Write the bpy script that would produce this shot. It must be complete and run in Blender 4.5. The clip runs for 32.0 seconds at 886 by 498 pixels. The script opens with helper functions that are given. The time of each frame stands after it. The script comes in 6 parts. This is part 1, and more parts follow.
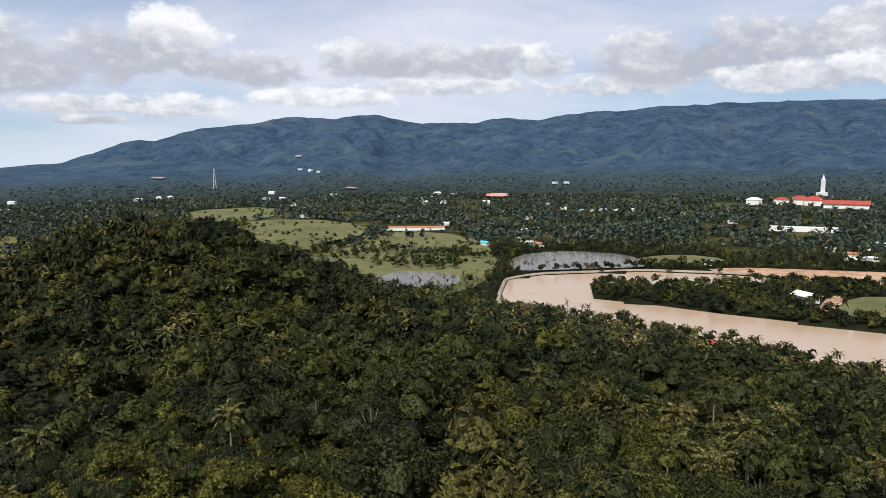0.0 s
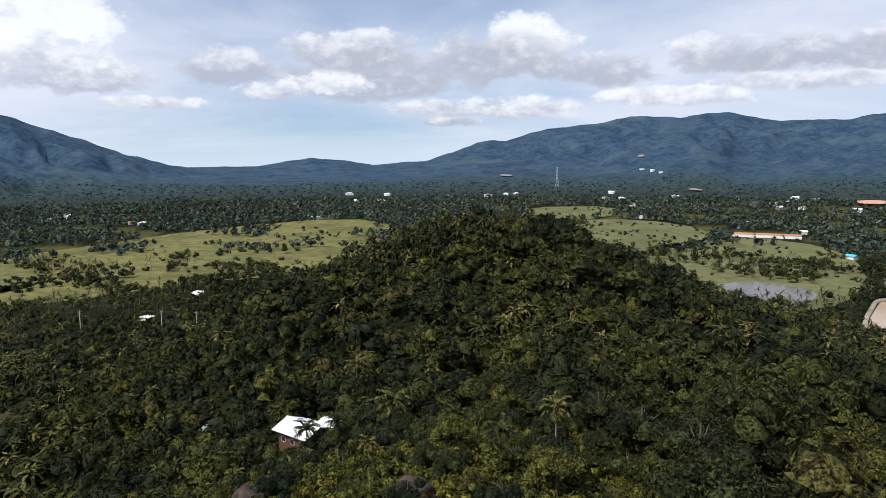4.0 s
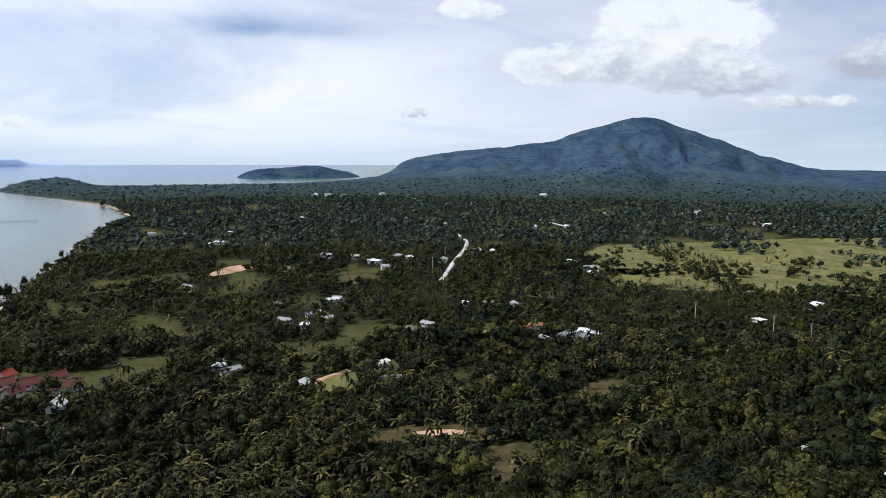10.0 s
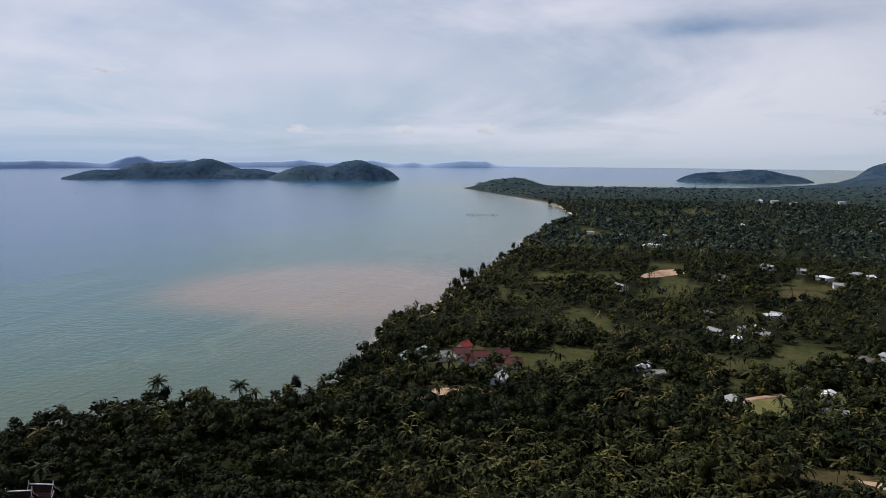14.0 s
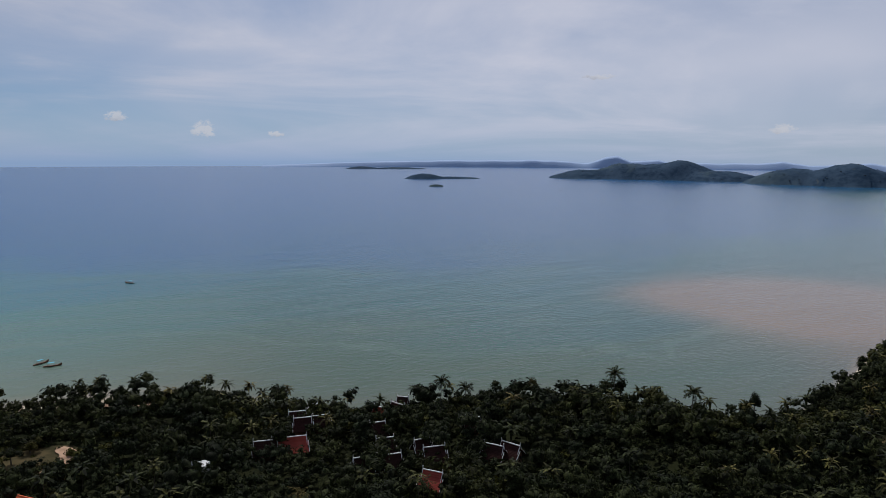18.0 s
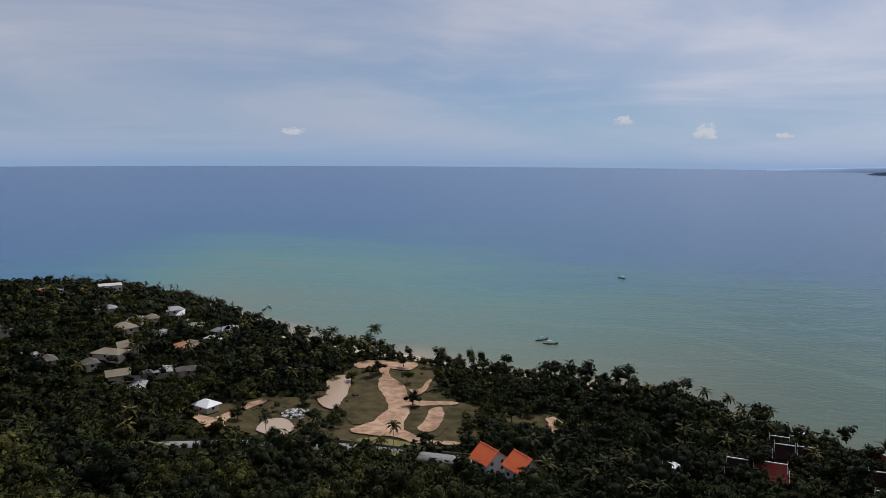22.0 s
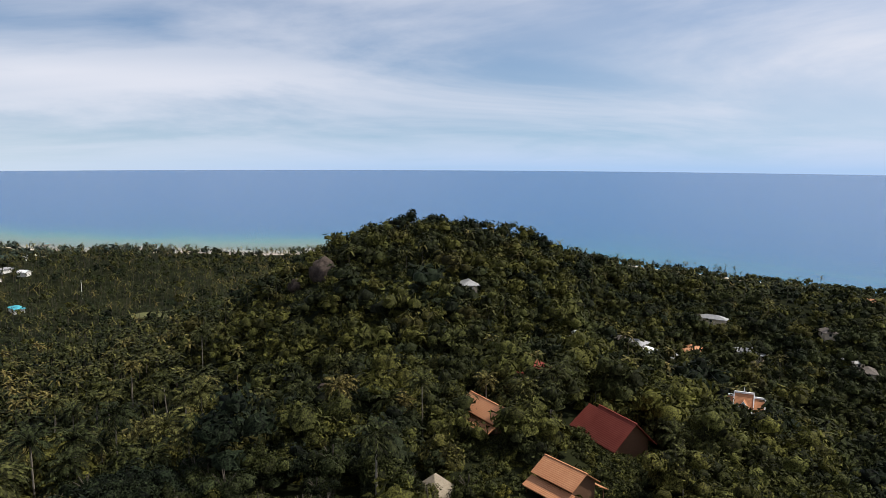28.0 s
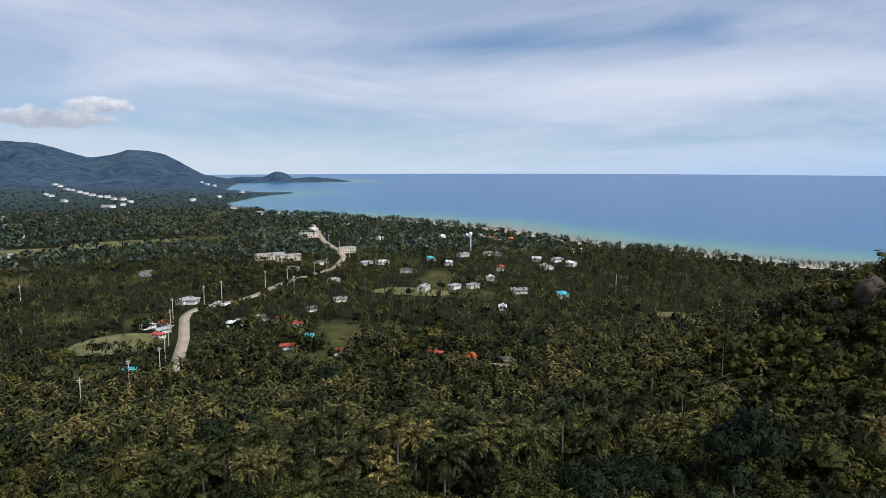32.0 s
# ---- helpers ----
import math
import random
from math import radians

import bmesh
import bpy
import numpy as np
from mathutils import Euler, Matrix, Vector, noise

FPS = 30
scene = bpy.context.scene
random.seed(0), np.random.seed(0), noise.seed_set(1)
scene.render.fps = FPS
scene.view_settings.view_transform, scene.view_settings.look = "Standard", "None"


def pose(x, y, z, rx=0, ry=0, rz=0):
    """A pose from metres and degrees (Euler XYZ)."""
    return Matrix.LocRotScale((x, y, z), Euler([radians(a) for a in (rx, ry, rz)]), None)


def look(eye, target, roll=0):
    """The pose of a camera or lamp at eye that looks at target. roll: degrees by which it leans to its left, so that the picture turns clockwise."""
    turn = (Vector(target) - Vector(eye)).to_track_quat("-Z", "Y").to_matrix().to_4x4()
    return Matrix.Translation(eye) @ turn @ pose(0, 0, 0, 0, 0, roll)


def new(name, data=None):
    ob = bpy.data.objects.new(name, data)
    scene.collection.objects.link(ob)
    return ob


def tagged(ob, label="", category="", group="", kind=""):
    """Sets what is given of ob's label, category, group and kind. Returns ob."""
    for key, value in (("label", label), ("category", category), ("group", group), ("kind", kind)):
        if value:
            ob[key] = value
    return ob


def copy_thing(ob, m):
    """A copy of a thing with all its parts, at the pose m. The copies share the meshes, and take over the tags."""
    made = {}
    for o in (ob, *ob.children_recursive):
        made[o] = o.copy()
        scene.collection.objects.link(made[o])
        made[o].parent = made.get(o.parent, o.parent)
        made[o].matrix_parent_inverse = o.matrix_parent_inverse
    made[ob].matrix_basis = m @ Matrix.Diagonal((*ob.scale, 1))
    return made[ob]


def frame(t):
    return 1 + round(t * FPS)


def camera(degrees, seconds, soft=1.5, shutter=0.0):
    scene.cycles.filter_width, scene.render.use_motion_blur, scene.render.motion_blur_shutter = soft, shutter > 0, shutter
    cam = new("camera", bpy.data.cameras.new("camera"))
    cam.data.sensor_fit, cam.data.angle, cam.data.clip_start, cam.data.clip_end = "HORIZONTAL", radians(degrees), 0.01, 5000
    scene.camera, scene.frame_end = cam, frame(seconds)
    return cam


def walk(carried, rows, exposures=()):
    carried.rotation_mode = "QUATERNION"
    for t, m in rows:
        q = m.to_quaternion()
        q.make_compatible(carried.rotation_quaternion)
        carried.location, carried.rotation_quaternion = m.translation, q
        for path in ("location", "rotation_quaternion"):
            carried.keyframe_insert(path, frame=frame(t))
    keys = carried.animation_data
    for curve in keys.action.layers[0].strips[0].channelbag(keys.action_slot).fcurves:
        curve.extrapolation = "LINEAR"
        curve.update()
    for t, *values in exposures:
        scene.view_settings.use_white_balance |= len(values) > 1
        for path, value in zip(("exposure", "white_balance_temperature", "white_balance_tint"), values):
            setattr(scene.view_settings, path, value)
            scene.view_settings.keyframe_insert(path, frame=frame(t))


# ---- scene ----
cam = camera(63.3, 32.0, soft=0.6)

# the drone hovers at one spot and turns left: seconds, tilt, lean, heading
EYE = (0.0, 0.0, 115.0)
TURN = [
    (0.0, 81.83, 0.45, 0.00), (0.5, 81.85, 0.40, 3.07), (1.0, 81.88, 0.37, 6.16), (1.5, 81.90, 0.36, 9.34),
    (2.0, 81.92, 0.37, 12.52), (2.5, 81.95, 0.40, 15.77), (3.0, 81.97, 0.44, 19.30), (3.5, 81.99, 0.44, 22.93),
    (5.5, 82.05, 0.31, 37.63), (6.0, 82.07, 0.21, 41.43), (6.5, 82.06, 0.06, 45.31), (7.0, 82.06, -0.13, 49.26),
    (7.5, 82.05, -0.31, 53.31), (8.0, 82.05, -0.41, 57.38), (8.5, 82.05, -0.41, 61.46), (9.0, 82.04, -0.41, 65.56),
    (9.5, 82.05, -0.41, 69.66), (10.0, 82.06, -0.40, 73.83), (10.5, 82.07, -0.37, 78.01), (11.0, 82.07, -0.35, 82.23),
    (11.5, 82.09, -0.34, 86.49), (12.0, 82.10, -0.31, 90.75), (12.5, 82.11, -0.27, 94.98), (13.0, 82.13, -0.25, 99.05),
    (13.5, 82.13, -0.23, 103.33), (15.5, 82.15, -0.12, 120.90), (16.0, 82.15, -0.12, 125.45), (16.5, 82.14, -0.14, 130.04),
    (17.0, 82.14, -0.15, 134.67), (17.5, 82.13, -0.19, 139.31), (18.0, 82.12, -0.25, 143.96), (18.5, 82.12, -0.33, 148.59),
    (19.0, 82.11, -0.38, 153.26), (19.5, 82.11, -0.37, 157.94), (20.0, 82.11, -0.34, 162.62), (20.5, 82.11, -0.32, 167.40),
    (21.0, 82.11, -0.35, 172.24), (21.5, 82.12, -0.38, 177.16), (22.0, 82.13, -0.36, 182.04), (22.5, 82.14, -0.36, 186.91),
    (23.0, 82.15, -0.41, 191.81), (23.5, 82.16, -0.48, 196.74), (24.0, 82.17, -0.51, 201.71), (24.5, 82.19, -0.47, 206.81),
    (25.0, 82.20, -0.41, 211.90), (25.5, 82.24, -0.39, 216.98), (27.5, 82.39, -0.33, 237.80), (28.0, 82.43, -0.28, 242.97),
    (28.5, 82.46, -0.22, 248.13), (29.0, 82.49, -0.17, 253.25), (29.5, 82.53, -0.13, 258.41), (30.0, 82.56, -0.13, 263.56),
    (30.5, 82.60, -0.13, 268.63), (31.0, 82.63, -0.10, 273.64), (31.5, 82.67, -0.02, 278.68), (32.0, 82.70, 0.07, 283.71),
]
# seconds, stops, white balance
EXPOSURES = [(0.0, 0.03, 6400, 10), (6.0, 0.03, 6050, 10), (9.0, -0.02, 6050, 10), (11.0, -0.15, 6100, 10), (13.0, -0.42, 6200, 10), (16.0, -0.74, 6150, 12), (19.0, -0.88, 6100, 12), (21.0, -0.84, 6100, 12),
             (23.0, -0.62, 6300, 12), (25.0, -0.38, 6400, 10), (28.0, 0.02, 6550, 10), (30.0, -0.04, 6400, 10), (32.0, -0.08, 6150, 10)]
walk(cam, [(t, pose(*EYE, rx, ry, rz)) for t, rx, ry, rz in TURN], EXPOSURES)

# ---------------------------------------------------------------- light
SUN_AZ, SUN_EL = 160.0, 53.0          # heading to the left of +y, height
sun_data = bpy.data.lights.new("sun", "SUN")
sun_data.energy, sun_data.angle, sun_data.color = 4.8, radians(0.8), (1.0, 0.955, 0.885)
sun = new("sun", sun_data)
a, e = radians(SUN_AZ), radians(SUN_EL)
sun.matrix_world = look((0, 0, 0), (math.sin(a) * math.cos(e), -math.cos(a) * math.cos(e), -math.sin(e)))


class Nodes:
    """A short way to write node trees."""

    def __init__(self, tree):
        self.tree = tree
        tree.nodes.clear()

    def add(self, kind, ins=None, operation=""):
        n = self.tree.nodes.new(kind)
        if operation:
            n.operation = operation
        for k, v in (ins or {}).items():
            if isinstance(v, bpy.types.NodeSocket):
                self.tree.links.new(v, n.inputs[k])
            else:
                n.inputs[k].default_value = v
        return n

    def math(self, op, x, y=0.0, z=0.0, clamp=False):
        n = self.add("ShaderNodeMath", {0: x, 1: y, 2: z}, op)
        n.use_clamp = clamp
        return n.outputs[0]

    def mix(self, f, x, y):
        n = self.tree.nodes.new("ShaderNodeMix")
        n.data_type = "RGBA"
        if isinstance(f, bpy.types.NodeSocket):
            self.tree.links.new(f, n.inputs[0])
        else:
            n.inputs[0].default_value = f
        for i, v in ((6, x), (7, y)):
            if isinstance(v, bpy.types.NodeSocket):
                self.tree.links.new(v, n.inputs[i])
            else:
                n.inputs[i].default_value = (*v, 1)
        return n.outputs[2]

    def noise(self, scale, detail=4.0, vec=None, rough=0.55, dist=0.0):
        ins = {"Scale": scale, "Detail": detail, "Roughness": rough, "Distortion": dist}
        if vec is not None:
            ins["Vector"] = vec
        return self.add("ShaderNodeTexNoise", ins).outputs[0]

    def ramp(self, f, *stops):
        n = self.add("ShaderNodeValToRGB", {0: f})
        el = n.color_ramp.elements
        while len(el) < len(stops):
            el.new(0.5)
        for s, (p, c) in zip(el, stops):
            s.position, s.color = p, (*c, 1) if isinstance(c, tuple) else (c, c, c, 1)
        return n.outputs[0]

    def smooth(self, v, lo, hi):
        n = self.add("ShaderNodeMapRange", {0: v, 1: lo, 2: hi, 3: 0.0, 4: 1.0})
        n.interpolation_type = "SMOOTHSTEP"
        return n.outputs[0]

    def attribute(self, name):
        n = self.tree.nodes.new("ShaderNodeAttribute")
        n.attribute_name = name
        return n.outputs["Fac"]


# sky: clear blue behind a broken veil and some heaped clouds
world = bpy.data.worlds.new("sky")
scene.world = world
world.use_nodes = True
N = Nodes(world.node_tree)
air = N.add("ShaderNodeTexSky")
air.sky_type, air.sun_disc, air.sun_elevation, air.sun_rotation = "NISHITA", False, radians(SUN_EL), radians(-SUN_AZ)
air.air_density, air.dust_density, air.ozone_density, air.altitude = 1.0, 0.6, 3.0, 100
way = N.add("ShaderNodeTexCoord").outputs["Generated"]
sep = N.add("ShaderNodeSeparateXYZ", {0: way})
dx, dy, dz = sep.outputs
up = N.math("MAXIMUM", N.math("ADD", dz, 0.025), 0.0)
flat = N.math("ADD", up, 0.10)
N.tree.links.new(N.add("ShaderNodeCombineXYZ", {0: dx, 1: dy, 2: N.math("ADD", up, 0.05)}).outputs[0], air.inputs[0])
sky = N.add("ShaderNodeHueSaturation", {"Saturation": 1.25, "Value": 1.0, "Color": air.outputs[0]}).outputs[0]
layer = N.add("ShaderNodeCombineXYZ", {0: N.math("DIVIDE", dx, flat), 1: N.math("DIVIDE", dy, flat), 2: 0.0}).outputs[0]
heading = N.math("MULTIPLY", N.math("ARCTAN2", N.math("MULTIPLY", dx, -1.0), dy), 57.2958)
heading = N.math("SUBTRACT", N.math("MULTIPLY", N.math("FRACT", N.math("MULTIPLY_ADD", heading, 1 / 360, 38 / 360)), 360.0), 38.0)
rise = N.math("MULTIPLY", N.math("ARCSINE", dz), 57.2958)


def oval(az, el, wide, deep):
    """Squared distance from a place in the sky, in its own widths and depths; clouds are flatter below."""
    u = N.math("MULTIPLY_ADD", heading, 1 / wide, -az / wide)
    v = N.math("MULTIPLY_ADD", rise, 1 / deep, -el / deep)
    low = N.math("MAXIMUM", v, N.math("MULTIPLY", v, -1.45))
    return v, N.math("MULTIPLY_ADD", u, u, N.math("MULTIPLY", low, low))


veil_n = N.noise(0.34, 7.0, layer, 0.58, 0.6)
streak = N.noise(0.10, 5.0, layer, 0.55, 1.2)
bright_side = N.add("ShaderNodeVectorMath", {0: way, 1: (-math.sin(radians(60)), math.cos(radians(60)), 0.0)}, operation="DOT_PRODUCT").outputs["Value"]
clear_side = N.add("ShaderNodeVectorMath", {0: way, 1: (-math.sin(radians(192)), math.cos(radians(192)), 0.0)}, operation="DOT_PRODUCT").outputs["Value"]
veil = N.math("ADD", N.math("MULTIPLY", N.smooth(veil_n, 0.36, 0.64), 0.46), N.math("MULTIPLY", N.smooth(streak, 0.36, 0.62), 0.34))
veil = N.math("ADD", veil, N.math("MULTIPLY_ADD", bright_side, 0.08, 0.25))
# clear gaps and denser banks in the veil: heading, height, width, depth in degrees, strength
BANKS = [(278.3, 8.5, 8.0, 1.1, -0.22), (265.1, 9.2, 3.2, 1.1, -0.22), (302.8, 8.1, 6.0, 1.0, -0.2), (85.7, 8.8, 7.0, 0.9, -0.35), (174.5, 3.2, 9.0, 2.4, -0.25), (159.5, 7.8, 7.0, 1.5, 0.25), (212.0, 5.7, 14.0, 3.0, 0.22),
         (270.0, 5.2, 20.0, 1.6, 0.20), (120.0, 6.5, 16.0, 2.5, 0.18), (34.8, 1.2, 8.0, 1.8, -0.25), (300.0, 4.5, 12.0, 1.8, 0.15), (235.0, 1.0, 20.0, 1.6, -0.15), (8.0, 7.5, 26.0, 4.0, 0.22), (70.0, 5.0, 9.0, 5.0, -0.22)]
for az, el, wide, deep, power in BANKS:
    veil = N.math("ADD", veil, N.math("MULTIPLY", N.math("EXPONENT", N.math("MULTIPLY", oval(az, el, wide, deep)[1], -1.0)), power))
veil = N.math("MULTIPLY", veil, 1.0, clamp=True)
toward_sun = N.smooth(N.add("ShaderNodeVectorMath", {0: way, 1: (-math.sin(radians(122)), math.cos(radians(122)), 0.0)}, operation="DOT_PRODUCT").outputs["Value"], 0.30, 1.0)
col = N.mix(veil, sky, N.mix(toward_sun, (7.6, 7.85, 8.8), (11.0, 10.9, 11.7)))
# thick clear air low over the sea and the land
deep_air = N.mix(N.smooth(clear_side, -0.25, 0.85), (6.7, 7.6, 8.6), (3.8, 5.8, 8.9))
col = N.mix(N.math("MULTIPLY", N.math("EXPONENT", N.math("MULTIPLY", N.math("MAXIMUM", N.math("ADD", rise, 1.0), 0.0), -0.42)), 0.85), col, deep_air)
# heaped clouds, the far ones first: heading, height, width and depth in degrees, greyness
HEAPS = [(24.9, 2.0, 2.2, 0.5, 0.8), (28.0, 2.9, 2.0, 0.7, 0.2), (-0.3, 4.5, 7.2, 1.0, 0.6), (-13.6, 4.3, 5.4, 1.2, 0.6), (9.0, 3.6, 5.4, 0.9, 0.6), (26.0, 3.0, 5.0, 1.0, 0.6), (20.3, 2.9, 4.0, 1.1, 0.6),
         (31.5, 5.4, 9.0, 2.4, 1.1), (20.4, 7.8, 4.0, 1.4, 0.4), (14.8, 5.6, 5.0, 1.5, 1.15), (5.9, 6.2, 3.8, 1.8, 1.05), (-1.6, 6.2, 8.1, 1.7, 1.15), (-7.9, 6.1, 2.5, 1.5, 0.7),
         (-16.2, 5.8, 5.0, 2.5, 1.2), (-23.0, 6.4, 5.4, 2.5, 1.2), (-30.0, 6.9, 7.0, 2.6, 1.0), (-26.5, 4.6, 7.2, 1.4, 0.7),
         (48.6, 3.4, 4.0, 0.6, 0.5), (42.9, 5.8, 3.6, 1.7, 1.1), (39.8, 4.3, 3.1, 0.9, 0.6), (35.2, 5.0, 3.1, 1.2, 0.3), (33.2, 7.0, 5.8, 1.9, 1.05), (20.2, 8.3, 3.1, 1.8, 0.2), (22.4, 6.5, 5.6, 2.3, 1.2), (26.5, 2.0, 1.8, 0.4, 1.0),
         (56.6, 8.8, 6.2, 3.0, 0.0), (65.7, 6.3, 3.2, 1.9, 0.2), (59.0, 6.2, 8.6, 1.9, 0.55), (53.0, 4.9, 5.2, 1.5, 0.9), (76.1, 2.8, 1.2, 0.6, 0.9), (71.7, 10.4, 2.7, 0.9, 0.1),
         (118.9, 1.5, 0.8, 0.4, 0.2), (110.7, 1.5, 0.8, 0.4, 0.2), (104.2, 1.5, 0.9, 0.5, 0.2), (162.2, 1.3, 0.8, 0.7, 0.0), (156.8, 1.1, 0.6, 0.25, 0.2), (168.1, 2.2, 0.7, 0.4, 0.2), (132.0, 5.5, 1.1, 0.25, 0.1),
         (193.7, 1.3, 0.8, 0.4, 0.2), (312.0, 2.6, 4.0, 0.9, 1.1), (309.1, 3.5, 2.2, 0.7, 0.9)]
tall = N.add("ShaderNodeVectorMath", {0: way, 1: (1.0, 1.0, 1.7)}, operation="MULTIPLY").outputs[0]
billow = N.math("SUBTRACT", N.noise(17.0, 8.0, tall, 0.60, 0.15), 0.5)
puff = N.math("SUBTRACT", N.noise(38.0, 6.0, tall, 0.6, 0.1), 0.5)
ragged = N.math("MULTIPLY_ADD", billow, 3.4, N.math("MULTIPLY", puff, 1.5))
relief = N.math("MULTIPLY_ADD", billow, 2.0, N.math("MULTIPLY", puff, 2.4))
wisp = N.math("MULTIPLY", N.math("SUBTRACT", N.noise(120.0, 5.0, tall, 0.65, 0.2), 0.5), 5.0)
HEAP_LIGHT, HEAP_DARK = (10.0, 10.0, 10.2), (4.9, 5.1, 5.8)
for az, el, wide, deep, grey in HEAPS:
    v, q = oval(az, el, wide, deep)
    small = wide < 1.5
    body = N.smooth(N.math("SUBTRACT", wisp if small else ragged, q), -1.3, -0.2 if small else -0.4)
    lit = N.smooth(N.math("ADD", N.math("MULTIPLY_ADD", v, 0.55, 0.75 - 1.15 * grey), relief), -0.85, 0.95)
    col = N.mix(N.math("MULTIPLY", body, 0.75 if small else 0.9), col, N.mix(lit, HEAP_DARK, HEAP_LIGHT))
bg = N.add("ShaderNodeBackground", {"Color": col, "Strength": 0.1})
N.tree.links.new(bg.outputs[0], N.add("ShaderNodeOutputWorld").inputs[0])


# ---------------------------------------------------------------- materials
def material(name, build):
    m = bpy.data.materials.new(name)
    m.use_nodes = True
    n = Nodes(m.node_tree)
    out = n.add("ShaderNodeOutputMaterial")
    shader = build(n)
    n.tree.links.new(shader, out.inputs[0])
    return m


def principled(n, color, rough=0.8, spec=0.3, metal=0.0, normal=None, **more):
    ins = {"Base Color": color if isinstance(color, bpy.types.NodeSocket) else (*color, 1), "Roughness": rough, "Specular IOR Level": spec, "Metallic": metal}
    ins.update(more)
    if normal is not None:
        ins["Normal"] = normal
    return n.add("ShaderNodeBsdfPrincipled", ins).outputs[0]


def bump(n, height, strength=0.4, distance=0.05):
    return n.add("ShaderNodeBump", {"Height": height, "Strength": strength, "Distance": distance}).outputs[0]


def place(n):
    return n.add("ShaderNodeNewGeometry").outputs["Position"]


def foliage(name, *stops, through_light=0.05, leaf=3.2, depth=0.12, gloss=0.06, spread=1.3):
    """Leaves: one tint a tree, each clump a little lighter or darker, and leafy specks of light and shade painted into
    the colour.
    """
    def build(n):
        pos = place(n)
        tint = n.attribute("tint")
        island = n.add("ShaderNodeNewGeometry").outputs["Random Per Island"]
        own = n.add("ShaderNodeObjectInfo").outputs["Random"]
        base = n.ramp(n.math("FRACT", n.math("ADD", tint, own)), *stops)
        patch = n.noise(0.010, 3.0, pos)
        base = n.mix(n.math("MULTIPLY", n.smooth(patch, 0.45, 0.7), 0.35), base, stops[-2][1])
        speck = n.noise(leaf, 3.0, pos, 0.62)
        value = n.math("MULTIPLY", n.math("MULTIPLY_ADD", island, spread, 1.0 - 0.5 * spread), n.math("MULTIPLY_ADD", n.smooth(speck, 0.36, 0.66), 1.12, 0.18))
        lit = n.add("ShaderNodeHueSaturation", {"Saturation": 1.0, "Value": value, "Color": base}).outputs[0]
        p = principled(n, lit, 0.7 if gloss < 0.2 else 0.5, gloss, normal=bump(n, speck, 1.0, depth))
        t = n.add("ShaderNodeBsdfTranslucent", {"Color": lit}).outputs[0]
        return n.add("ShaderNodeMixShader", {0: through_light, 1: p, 2: t}).outputs[0]
    return material(name, build)


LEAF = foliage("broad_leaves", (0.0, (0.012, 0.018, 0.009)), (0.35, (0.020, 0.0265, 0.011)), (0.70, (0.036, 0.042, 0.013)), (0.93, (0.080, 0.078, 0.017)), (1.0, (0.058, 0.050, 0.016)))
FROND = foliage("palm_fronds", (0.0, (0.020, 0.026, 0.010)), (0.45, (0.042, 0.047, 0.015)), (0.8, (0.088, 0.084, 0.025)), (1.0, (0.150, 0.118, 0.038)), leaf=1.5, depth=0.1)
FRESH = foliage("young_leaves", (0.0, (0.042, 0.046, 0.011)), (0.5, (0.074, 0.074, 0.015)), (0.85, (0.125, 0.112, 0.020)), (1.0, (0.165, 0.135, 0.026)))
# bluish leaf colours hold the haze of the distance
HAZED_FAR_LEAF = foliage("hazed_far_woods", (0.0, (0.032, 0.050, 0.042)), (0.5, (0.056, 0.077, 0.058)), (1.0, (0.094, 0.110, 0.070)), through_light=0.05, leaf=0.3, depth=1.2)
HAZED_HILL_LEAF = foliage("mountain_woods", (0.0, (0.026, 0.042, 0.062)), (0.5, (0.034, 0.052, 0.072)), (1.0, (0.046, 0.062, 0.076)), through_light=0.03, leaf=0.12, depth=1.0)


